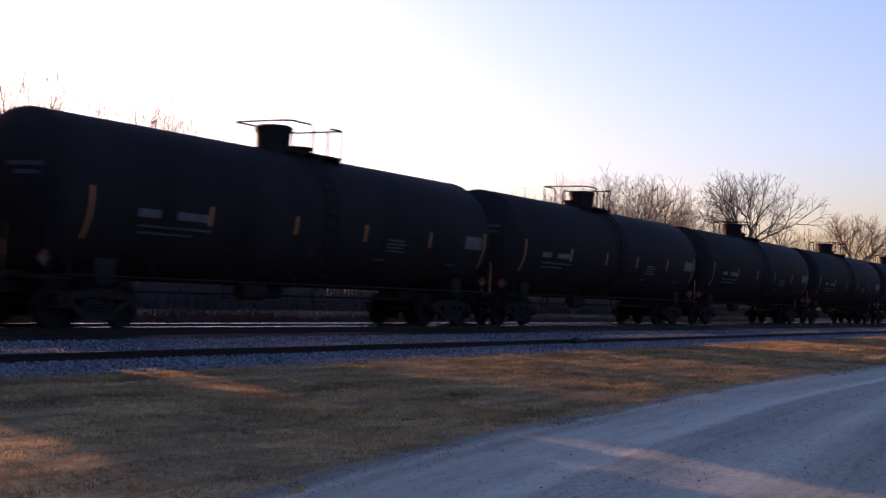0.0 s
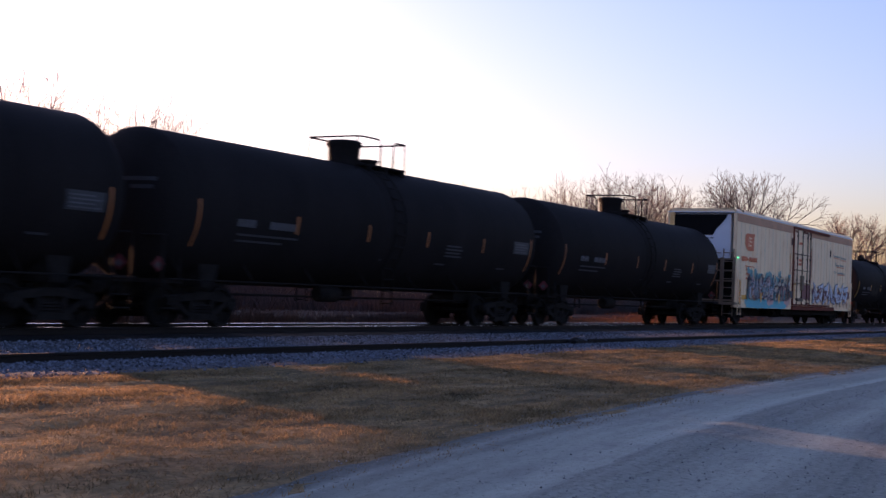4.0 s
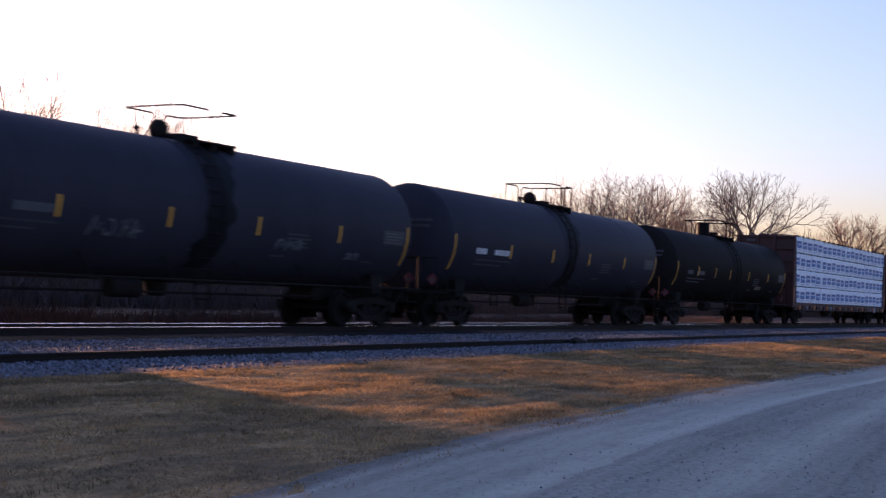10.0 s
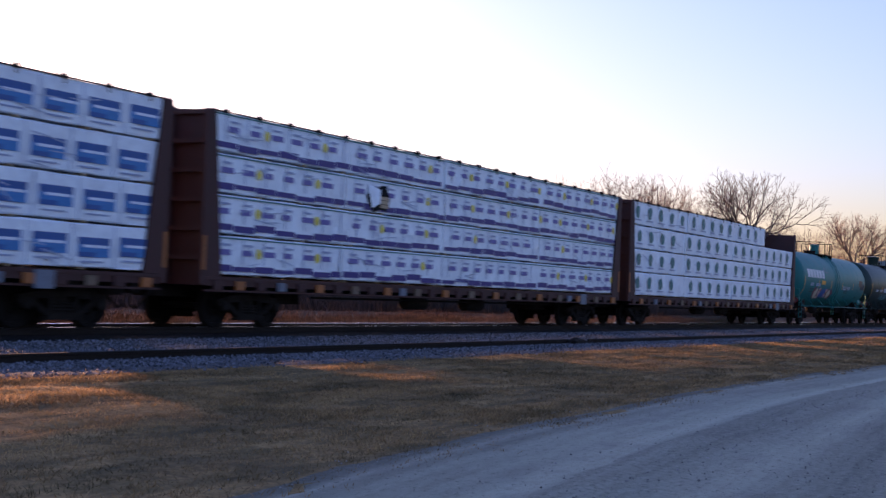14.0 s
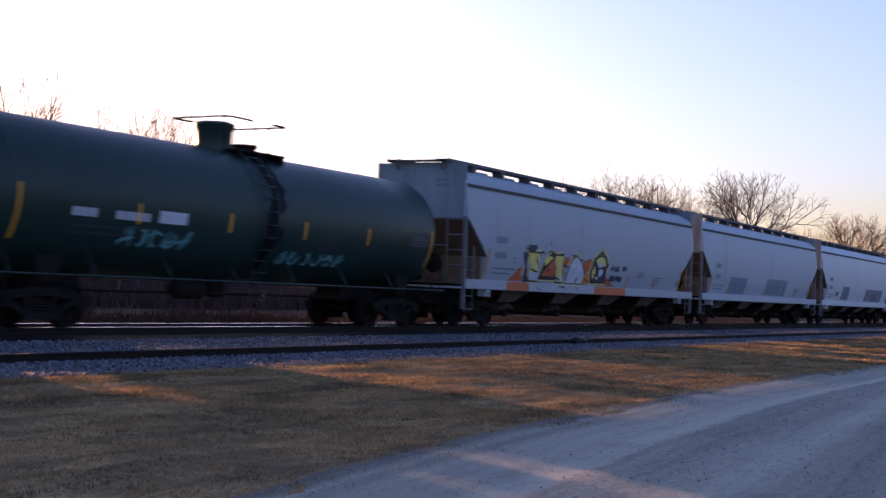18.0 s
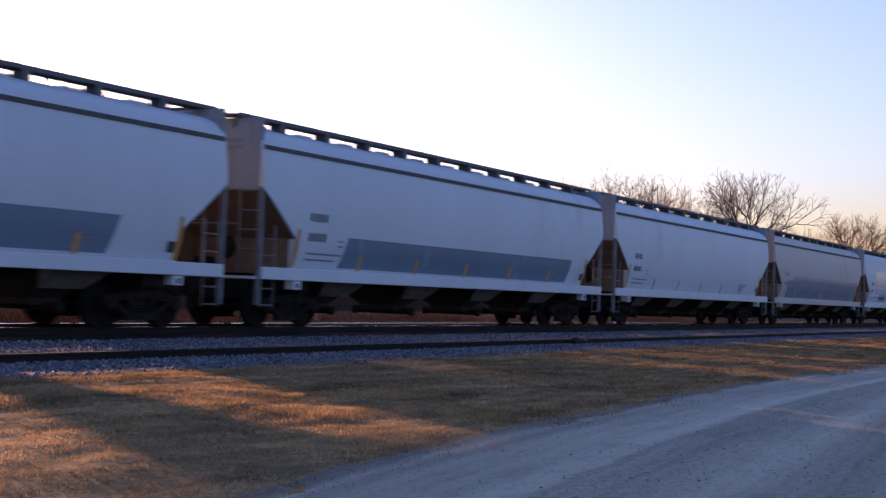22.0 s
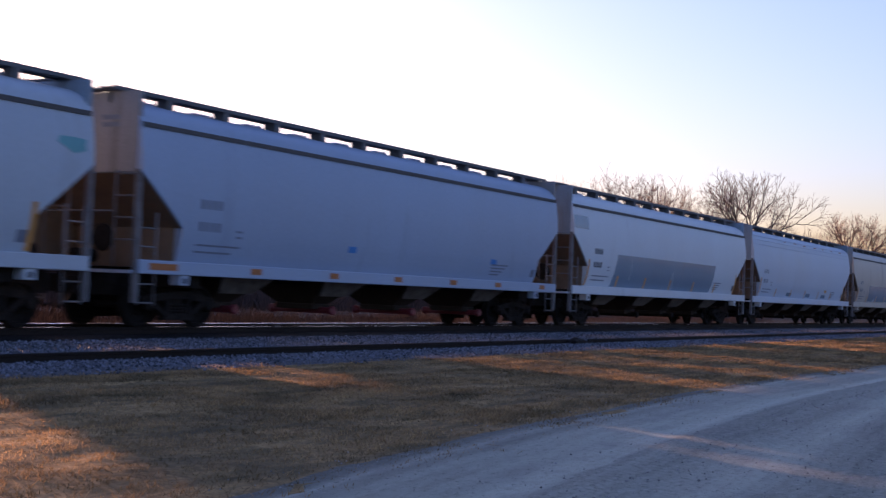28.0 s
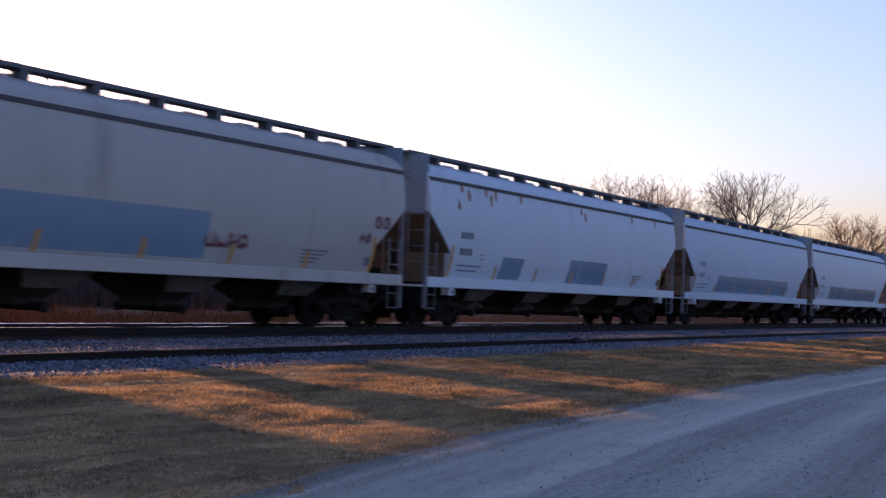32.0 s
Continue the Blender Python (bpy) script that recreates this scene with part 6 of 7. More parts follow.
def rust_spots(car, side, rng, E):
    each("rust_spot", blobs(side, 108, 0.006, [(u, z, 0.08, 0.16) for u, z in ((-7.5, 3.8), (-7.1, 3.62), (-6.1, 3.82), (-5.8, 3.62), (-5.5, 3.75), (-3.9, 3.8), (0.5, 3.75), (0.8, 3.55), (4.9, 3.78), (-7.7, 3.3), (7.2, 3.75))]), M["rust"], car, "orange rust spots below the roof")


def rust_top(car, side, rng, E):
    each("rust_stain", blobs(side, 110, 0.006, [(u, 4.03 + 0.05 * rng.random(), 0.3, 0.022) for u in np.arange(-4.0, E - 1.0, 1.9)], 0.6), M["rust"], car, "orange rust stain under the roof edge")
    part("yellow_label", None, lambda bm: patch(bm, side, 3.9, 4.3, 1.72, 1.86, 0.006, n=2), M["yellow"], car)
    each("repaint_patch", [lambda bm, u=u: patch(bm, side, u, u + 0.9, 1.42, 1.6, 0.005, n=2) for u in (-3.4, 0.2, 3.4)], PB, car)


def scrawls(car, side, rng, E):
    each("graffiti_stroke", strokes(side, letters(rng, 1.7, 3.1, 1.65, 2.0, 4) + letters(rng, E - 1.4, E - 0.7, 2.4, 2.75, 2) + letters(rng, E - 2.0, E - 1.5, 2.0, 2.3, 2), 0.07, 0.009), M["plum"], car, "dark scrawled tags")


def blue_mark(car, side, rng, E):
    part("small_emblem", None, lambda bm: blob(bm, side, E - 0.5, 3.32, 0.4, 0.14, rng, 0.006, 8, 0.3), M["seafoam"], car, "faded turquoise mark")


GAPS = [337.05, 356.85, 376.45, 396.3, 416.0, 435.7, 455.3, 475.3, 495.3, 515.15, 534.9, 555.0, 574.75, 594.5, 614.3, 634.1, 653.9]
SPEC = [
    (G7, "pale grey covered hopper with a yellow graffiti mural", (), True, None, mural_on_hopper, None, "fade_ink"),
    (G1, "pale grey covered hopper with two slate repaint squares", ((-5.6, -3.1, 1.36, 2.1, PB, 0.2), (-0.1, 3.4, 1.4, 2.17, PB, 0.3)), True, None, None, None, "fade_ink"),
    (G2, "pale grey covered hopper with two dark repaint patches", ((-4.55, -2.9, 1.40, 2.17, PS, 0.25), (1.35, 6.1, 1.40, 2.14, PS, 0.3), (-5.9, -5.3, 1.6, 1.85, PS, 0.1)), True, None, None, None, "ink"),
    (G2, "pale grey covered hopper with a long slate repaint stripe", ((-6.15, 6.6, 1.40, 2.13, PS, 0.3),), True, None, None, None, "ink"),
    (G2, "clean pale grey covered hopper", (), True, None, None, None, "ink"),
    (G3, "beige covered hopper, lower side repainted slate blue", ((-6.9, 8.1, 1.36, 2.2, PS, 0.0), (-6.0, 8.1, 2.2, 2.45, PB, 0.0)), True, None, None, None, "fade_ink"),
    (G2, "white covered hopper with a pale repaint block and graffiti", ((-6.5, 4.55, 1.42, 3.3, PL, 0.0),), False, None, tags_low, None, "ink"),
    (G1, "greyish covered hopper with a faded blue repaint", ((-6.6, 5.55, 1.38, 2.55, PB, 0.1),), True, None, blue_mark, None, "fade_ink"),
    (G6, "clean blue-grey covered hopper with amber sill tape", (), True, None, dotted_sill, M["seam"], "fade_ink"),
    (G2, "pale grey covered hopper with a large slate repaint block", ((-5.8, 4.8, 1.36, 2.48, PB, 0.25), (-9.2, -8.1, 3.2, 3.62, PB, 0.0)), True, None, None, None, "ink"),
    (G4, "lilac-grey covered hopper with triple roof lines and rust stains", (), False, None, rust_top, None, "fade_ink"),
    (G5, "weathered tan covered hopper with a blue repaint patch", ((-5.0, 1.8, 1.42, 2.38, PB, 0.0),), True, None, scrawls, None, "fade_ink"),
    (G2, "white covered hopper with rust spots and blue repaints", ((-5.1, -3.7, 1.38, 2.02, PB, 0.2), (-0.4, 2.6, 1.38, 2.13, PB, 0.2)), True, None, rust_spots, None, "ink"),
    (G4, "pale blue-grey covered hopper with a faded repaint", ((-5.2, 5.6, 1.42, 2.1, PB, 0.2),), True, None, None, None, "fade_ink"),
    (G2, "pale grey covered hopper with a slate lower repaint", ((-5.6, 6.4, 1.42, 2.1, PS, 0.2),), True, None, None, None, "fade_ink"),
    (G1, "pale grey covered hopper near the train's end", (), True, None, None, None, "fade_ink"),
]
for k, spec in enumerate(SPEC):
    paint, label, panels, seam, sill, extras, bay, marks = spec
    c0, half = (GAPS[k] + GAPS[k + 1]) / 2, (GAPS[k + 1] - GAPS[k]) / 2
    hopper_car(k, c0, round(half, 2), paint, label, panels, "ochre", k, seam, sill, extras, bay, marks)


# ---- ground, road and track ----
def lie(x, y):
    """Height of the ground: nearly level, a hand's width under the rail heads."""
    z = float(np.interp(y, [-60, -19, -12, -8.2, -7.4, -5.5, -3.4, -1.75, -1.3, 1.3, 1.75, 3.6, 6, 40], [-0.27, -0.26, -0.25, -0.24, -0.235, -0.235, -0.225, -0.19, -0.17, -0.17, -0.20, -0.30, -0.34, -0.4]))
    if y < -7.2:
        turf = min(1.0, (-7.2 - y) / 1.0) * min(1.0, max(0.0, (y - edge(x) + 0.25) / 0.9))
        z += 0.035 * noise.noise(Vector((x * 0.28, y * 0.39, 0.0))) * min(1.0, (-7.2 - y) / 1.2) * (0.35 if y < edge(x) else 1.0)
        # low humps and hollows of the uneven turf
        z += turf * (0.026 * noise.noise(Vector((x * 0.7, y * 1.4, 7.0))) + 0.022 * noise.noise(Vector((x * 1.9, y * 3.1, 3.0))))
    elif y > 3:
        z += 0.1 * noise.noise(Vector((x * 0.1, y * 0.1, 4.0))) * min(1.0, (y - 3) / 3)
    return z


def edge(x):
    """Where the gravel road's far edge runs."""
    base = float(np.interp(x, [-46.5, -7.75, 3.1, 5.81, 7.29, 9.92, 13.5, 16.5, 21.0, 27.9, 46.5, 310.0], [-16.27, -15.57, -14.56, -14.18, -13.94, -13.6, -13.27, -13.07, -12.92, -13.02, -13.4, -18.2]))
    return base + 0.08 * noise.noise(Vector((x * 1.2, 3.0, 0.0))) + 0.04 * noise.noise(Vector((x * 4.0, 9.0, 0.0)))


def sheet(name, xs, ys, height, material, keep=None):
    verts = [(x, y, height(x, y)) for x in xs for y in ys]
    n = len(ys)
    faces = []
    for i in range(len(xs) - 1):
        for j in range(n - 1):
            if keep is None or keep((xs[i] + xs[i + 1]) / 2, (ys[j] + ys[j + 1]) / 2):
                faces.append((i * n + j, (i + 1) * n + j, (i + 1) * n + j + 1, i * n + j + 1))
    return from_lists(name, verts, faces, material, True)


M["turf"] = surface("dry_winter_turf", (0.275, 0.178, 0.078), 0.95, spec=0.1, vary=0.85, scale=1.6, fine=15.5, along=3.0, dirt=(0.075, 0.064, 0.034), dirt_amount=0.62, bump=1.0)
M["blade"] = surface("dry_grass_blades", (0.345, 0.224, 0.104), 0.9, glow_through=0.45, vary=0.7, scale=1.3, fine=4, along=3.0, dirt=(0.092, 0.074, 0.036), dirt_amount=0.58, bump=0.0, spread=0.35)
def road_surface():
    """Packed gravel: light worn wheel tracks along the road, rough darker strips between them, painted ridge shade,
    pits and chips.
    """
    m = bpy.data.materials.new("compacted_gravel_road")
    m.use_nodes = True
    nt = m.node_tree
    n, l = nt.nodes, nt.links
    bsdf = n["Principled BSDF"]
    bsdf.inputs["Roughness"].default_value = 0.92
    bsdf.inputs["Specular IOR Level"].default_value = 0.15
    tc = n.new("ShaderNodeTexCoord")

    def noise_at(out, sx, sy, scale, detail, rough=0.55):
        mp = n.new("ShaderNodeMapping")
        mp.inputs["Scale"].default_value = (sx, sy, 1.0)
        l.new(tc.outputs[out], mp.inputs["Vector"])
        q = n.new("ShaderNodeTexNoise")
        q.inputs["Scale"].default_value, q.inputs["Detail"].default_value, q.inputs["Roughness"].default_value = scale, detail, rough
        l.new(mp.outputs[0], q.inputs["Vector"])
        return q.outputs["Fac"]

    def ramp(src, a, b, c=0.0, d=1.0):
        q = n.new("ShaderNodeMapRange")
        q.inputs["From Min"].default_value, q.inputs["From Max"].default_value = a, b
        q.inputs["To Min"].default_value, q.inputs["To Max"].default_value = c, d
        l.new(src, q.inputs["Value"])
        return q.outputs[0]

    def mix(fac, a, b):
        q = n.new("ShaderNodeMix")
        q.data_type = "RGBA"
        if hasattr(fac, "is_linked"):
            l.new(fac, q.inputs["Factor"])
        for slot, v in (("A", a), ("B", b)):
            if hasattr(v, "is_linked"):
                l.new(v, q.inputs[slot])
            else:
                q.inputs[slot].default_value = (*v, 1)
        return q.outputs["Result"]

    # the worn state across the road, from its grassy edge to its middle, with ridge shade painted in
    sep = n.new("ShaderNodeSeparateXYZ")
    l.new(tc.outputs["UV"], sep.inputs[0])
    wob = noise_at("UV", 0.12, 1.0, 1.0, 3.0)
    shift = n.new("ShaderNodeMath")
    shift.operation = "MULTIPLY_ADD"
    shift.inputs[1].default_value = 0.25
    l.new(wob, shift.inputs[0])
    l.new(sep.outputs["Y"], shift.inputs[2])
    across = n.new("ShaderNodeMapRange")
    across.inputs["From Max"].default_value = 8.0
    l.new(shift.outputs[0], across.inputs["Value"])
    cr = n.new("ShaderNodeValToRGB")
    # the drop at 1.57 is shade beside the loose ridge, put into the tone
    tone_across = [(0.0, 0.04), (0.22, 0.08), (0.34, 0.58), (0.46, 0.38), (0.62, 0.5), (0.95, 0.58), (1.22, 0.66), (1.36, 0.86), (1.47, 0.78), (1.57, 0.32), (1.8, 0.42), (2.1, 0.46), (2.34, 0.68), (2.55, 0.68), (2.85, 0.48), (3.1, 0.3), (4.2, 0.42)]
    stops = [((f / 0.775 + 0.125) / 8.0, v) for f, v in tone_across]
    while len(cr.color_ramp.elements) < len(stops):
        cr.color_ramp.elements.new(0.5)
    for e, (p, v) in zip(cr.color_ramp.elements, stops):
        e.position = p
        e.color = (v, v, v, 1)
    l.new(across.outputs[0], cr.inputs["Fac"])
    streaks = noise_at("UV", 0.09, 2.6, 1.0, 5.0)
    lanes = n.new("ShaderNodeMath")
    lanes.operation = "MULTIPLY_ADD"
    lanes.inputs[1].default_value = 0.9
    lanes.inputs[2].default_value = -0.45
    l.new(streaks, lanes.inputs[0])
    worn = n.new("ShaderNodeMath")
    worn.operation = "ADD"
    worn.use_clamp = True
    l.new(cr.outputs["Color"], worn.inputs[0])
    l.new(lanes.outputs[0], worn.inputs[1])
    col = mix(worn.outputs[0], (0.122, 0.124, 0.104), (0.475, 0.495, 0.40))
    blotch = noise_at("UV", 0.35, 0.9, 1.6, 6.0, 0.65)
    col = mix(ramp(blotch, 0.5, 0.75, 0.0, 0.5), col, (0.17, 0.16, 0.15))
    fine = noise_at("UV", 2.2, 4.5, 1.6, 8.0, 0.78)
    col = mix(ramp(fine, 0.5, 0.68, 0.0, 0.28), col, (0.12, 0.115, 0.10))
    col = mix(ramp(fine, 0.48, 0.32, 0.0, 0.2), col, (0.44, 0.43, 0.40))
    grit = noise_at("UV", 0.8, 1.6, 11.0, 6.0, 0.78)
    col = mix(ramp(grit, 0.57, 0.66, 0.0, 0.8), col, (0.05, 0.047, 0.045))
    # coarse, loose strip beyond the second wheel track
    rough_at = n.new("ShaderNodeValToRGB")
    edges = [(0.0, 0.5), (0.2, 0.12), (1.48, 0.12), (1.56, 0.9), (2.2, 0.8), (2.5, 0.3), (2.9, 0.7), (4.0, 0.7)]
    while len(rough_at.color_ramp.elements) < len(edges):
        rough_at.color_ramp.elements.new(0.5)
    for e, (f, v) in zip(rough_at.color_ramp.elements, edges):
        e.position = (f / 0.775 + 0.125) / 8.0
        e.color = (v, v, v, 1)
    l.new(across.outputs[0], rough_at.inputs["Fac"])

    def only_rough(src):
        q = n.new("ShaderNodeMath")
        q.operation = "MULTIPLY"
        l.new(src, q.inputs[0])
        l.new(rough_at.outputs["Color"], q.inputs[1])
        return q.outputs[0]

    lumps = noise_at("UV", 0.9, 1.0, 13.0, 5.0, 0.72)
    col = mix(only_rough(ramp(lumps, 0.54, 0.66, 0.0, 0.7)), col, (0.085, 0.085, 0.08))
    col = mix(only_rough(ramp(lumps, 0.46, 0.34, 0.0, 0.45)), col, (0.44, 0.45, 0.39))
    chips = noise_at("UV", 1.0, 1.3, 11.0, 5.0, 0.7)
    col = mix(ramp(chips, 0.60, 0.70, 0.0, 0.7), col, (0.48, 0.46, 0.40))
    l.new(col, bsdf.inputs["Base Color"])
    bp = n.new("ShaderNodeBump")
    bp.inputs["Strength"].default_value, bp.inputs["Distance"].default_value = 0.4, 0.02
    hgt = n.new("ShaderNodeMath")
    hgt.operation = "ADD"
    l.new(chips, hgt.inputs[0])
    l.new(ramp(grit, 0.5, 0.66, 0.0, -0.6), hgt.inputs[1])
    l.new(hgt.outputs[0], bp.inputs["Height"])
    l.new(bp.outputs[0], bsdf.inputs["Normal"])
    return m


M["gravel"] = road_surface()
M["chip"] = surface("dusty_grey_road_chips", (0.26, 0.25, 0.24), 0.9, vary=0.3, scale=3, bump=0.1, spread=0.6, spec=0.2)
M["stone"] = surface("blue_grey_ballast_stones", (0.105, 0.109, 0.13), 0.85, vary=0.3, scale=3, bump=0.1, spread=0.9)
M["bed"] = surface("ballast_bed", (0.045, 0.045, 0.052), 0.9, vary=0.4, scale=1.0, fine=22, bump=0.8, fleck=(0.22, 0.22, 0.235), fleck_at=0.62)
M["rail"] = surface("rail_steel", (0.018, 0.013, 0.011), 0.8, 0.1, spec=0.2, vary=0.3, scale=3, bump=0.1)
M["railtop"] = surface("polished_rail_head", (0.72, 0.73, 0.74), 0.25, 1.0, vary=0.08, scale=3, bump=0.0)
M["tie"] = surface("creosoted_timber_tie", (0.02, 0.016, 0.014), 0.9, vary=0.4, scale=5, streak=1, bump=0.4)
M["bark"] = surface("grey_brown_bark", (0.09, 0.066, 0.052), 0.9, vary=0.3, scale=3, bump=0.3)
M["twig"] = surface("warm_brown_twigs", (0.16, 0.098, 0.068), 0.85, vary=0.25, scale=2, bump=0.0)
M["weed"] = surface("russet_dead_weeds", (0.066, 0.032, 0.02), 0.9, vary=0.4, scale=0.6, fine=4, bump=0.0, spread=0.5)
M["thicket"] = surface("dark_bramble_stems", (0.04, 0.024, 0.02), 0.9, vary=0.4, scale=0.6, fine=4, bump=0.0, spread=0.5)

near_x = list(np.arange(-30, 0, 0.6)) + list(np.arange(0, 30, 0.2)) + list(np.arange(30, 70, 0.5)) + list(np.arange(70, 130, 2.0))
far_x = [-2500, -1200, -500, -200, -100, -60] + near_x + [130, 160, 220, 320, 500, 900, 1600, 2600]
near_y = list(np.arange(-26, -15.4, 0.5)) + list(np.arange(-15.4, -7, 0.16)) + list(np.arange(-7, 8.01, 0.4)) + list(np.arange(9, 45, 3.0))
far_y = [-2500, -900, -300, -120, -60, -40] + near_y + [60, 90, 140, 250, 500, 1000, 2500]
ground = tagged(sheet("ground", far_x, far_y, lambda x, y: lie(x, y) - (0.07 if y < edge(x) - 0.35 else 0.0), M["turf"]), "dry winter grass ground beside the railway", "ground", kind="structure")
bed = tagged(sheet("track_bed", list(np.arange(-40, 200, 1.0)), [-7.6, -7.2, -6.6, -5.9, -5.2, -4.3, -3.4, -2.6, -1.75, -1.3, 0, 1.3, 1.75, 2.6, 3.6], lambda x, y: lie(x, y) + (0.012 if -7.5 < y < 3.5 else -0.03) + 0.02 * noise.noise(Vector((x * 0.8, y, 0))), M["bed"]), "crushed-stone ballast bed under the main track", "track bed", kind="structure")

M["litter"] = surface("dark_weed_litter", (0.05, 0.031, 0.022), 0.95, spec=0.1, vary=0.6, scale=1.2, fine=9, along=2.0, dirt=(0.022, 0.017, 0.014), dirt_amount=0.5, bump=0.8)
tagged(sheet("verge", list(np.arange(-40, 260, 2.0)), [3.7, 4.2, 5, 6, 8, 11, 15, 20, 27, 34, 44], lambda x, y: lie(x, y) + (0.03 if 4 < y < 42 else -0.05), M["litter"]), "dark weedy verge beyond the railway", "verge", kind="structure")
M["dark_ballast"] = surface("dark_track_ballast", (0.012, 0.010, 0.010), 0.9, vary=0.5, scale=1.5, fine=20, spec=0.15, bump=0.8, fleck=(0.06, 0.055, 0.055), fleck_at=0.66)
tagged(sheet("track_ballast", list(np.arange(-40, 200, 1.0)), [-1.9, -1.7, -1.3, -0.7, 0, 0.7, 1.3, 1.7], lambda x, y: lie(x, y) + (0.03 if y > -1.85 else -0.02) + 0.01 * noise.noise(Vector((x * 1.2, y, 4))), M["dark_ballast"]), "dark ballast between the rails", "ballast", kind="structure")


def road_sheet():
    verts, faces = [], []
    xs = list(np.arange(-40, 70, 0.4)) + list(np.arange(70, 200, 4.0))
    fr = [0.0, 0.12, 0.3, 0.6, 1.0, 1.25, 1.4, 1.5, 1.6, 1.75, 2.0, 2.3, 2.6, 2.95, 3.7, 4.6, 5.8, 7, 9.3, 12.4]
    for x in xs:
        for f in fr:
            y = edge(x) - f
            # two shallow wheel ruts along the road, and a low windrow of loose gravel beyond the second
            rut = -0.012 * (math.exp(-((f - 0.3) / 0.2) ** 2) + math.exp(-((f - 1.36) / 0.16) ** 2)) + 0.018 * math.exp(-((f - 1.66) / 0.12) ** 2)
            if f > 1.5:
                rut += 0.007 * noise.noise(Vector((x * 4.0, y * 5.0, 2.0))) * min(1.0, max(0.0, 2.8 - f))
            verts.append((x, y, lie(x, y) + (0.014 if f > 0 else -0.01) + rut + 0.012 * noise.noise(Vector((x * 1.3, y * 1.3, 1)))))
    n = len(fr)
    for i in range(len(xs) - 1):
        for j in range(n - 1):
            faces.append((i * n + j + 1, (i + 1) * n + j + 1, (i + 1) * n + j, i * n + j))
    ob = from_lists("road", verts, faces, M["gravel"], True)
    uv = ob.data.uv_layers.new(name="along_and_across")
    for lp in ob.data.loops:
        uv.data[lp.index].uv = (xs[lp.vertex_index // n] / 0.775, fr[lp.vertex_index % n] / 0.775)
    return ob


road = tagged(road_sheet(), "grey gravel road with faint wheel tracks", "road", kind="structure")


def rail_profile(x0, x1, y, z, name, label, lift=True):
    prof = [(-0.07, -0.17), (0.07, -0.17), (0.07, -0.155), (0.012, -0.135), (0.012, -0.04), (0.036, -0.032), (0.036, -0.004), (0.03, 0.0), (-0.03, 0.0), (-0.036, -0.004), (-0.036, -0.032), (-0.012, -0.04), (-0.012, -0.135), (-0.07, -0.155)]
    rail = tagged(new(name), label, "rail", kind="structure")

    def build(bm):
        a = [bm.verts.new((x0, y + p, z + q)) for p, q in prof]
        b = [bm.verts.new((x1, y + p, z + q)) for p, q in prof]
        bm.faces.new(a)
        bm.faces.new(b[::-1])
        for i in range(len(prof)):
            j = (i + 1) % len(prof)
            bm.faces.new((a[i], a[j], b[j], b[i]))
    part("rail_body", None, build, M["rail"], rail)
    if lift:
        def crown(bm):
            a = [[bm.verts.new((x, y + p, z + 0.004 - 4.5 * p * p)) for p in (-0.034, -0.026, -0.016, -0.006, 0.006, 0.016, 0.026, 0.034)] for x in (x0, x1)]
            for p, q, r, t in zip(a[0], a[0][1:], a[1][1:], a[1]):
                bm.faces.new((p, q, r, t)).smooth = True
        part("rail_head", None, crown, M["railtop"], rail, "polished running surface")
    return rail


for y in (-0.7525, 0.7525):
    rail_profile(-60, 400, y, 0.0, "rail", "worn steel running rail of the main track")
rail_profile(-30, 25.35, -5.45, -0.10, "spare_rail", "rusty spare rail lying along the ballast", False)
rail_profile(25.5, 29.6, -5.40, -0.108, "spare_rail", "rusty spare rail lying along the ballast", False)
rail_profile(30.65, 150, -5.50, -0.113, "spare_rail", "rusty spare rail lying along the ballast", False)


def build_debris(bm):
    soft_box(bm, -0.5, 0.1, -0.15, 0.1, 0.0, 0.12, 0.02)
    pipe(bm, [(-0.7, 0, 0.05), (-0.2, 0.02, 0.15), (0.35, -0.03, 0.05)], 0.05, 6)
    slab(bm, [(0.1, 0.0), (0.75, 0.0), (0.6, 0.06), (0.2, 0.1)], -0.1, 0.05)


debris = tagged(new("rail_joint_debris"), "dark scrap of rail joint lying on the ballast", "scrap metal")
part("scrap", None, build_debris, M["rail"], debris)
debris.location = (30.1, -5.48, -0.225)
debris.scale = (0.89, 0.89, 0.89)

# ---- trees ----
def tube(verts, faces, pts, radii, seg):
    base = len(verts)
    for i, (q, r) in enumerate(zip(pts, radii)):
        e = (pts[min(i + 1, len(pts) - 1)] - pts[max(i - 1, 0)]).normalized()
        a = e.cross(Vector((0.3, 1, 0.2))).normalized()
        b = e.cross(a)
        for k in range(seg):
            w = 2 * math.pi * k / seg
            verts.append(q + r * (math.cos(w) * a + math.sin(w) * b))
    for i in range(len(pts) - 1):
        for k in range(seg):
            faces.append((base + i * seg + k, base + i * seg + (k + 1) % seg, base + (i + 1) * seg + (k + 1) % seg, base + (i + 1) * seg + k))


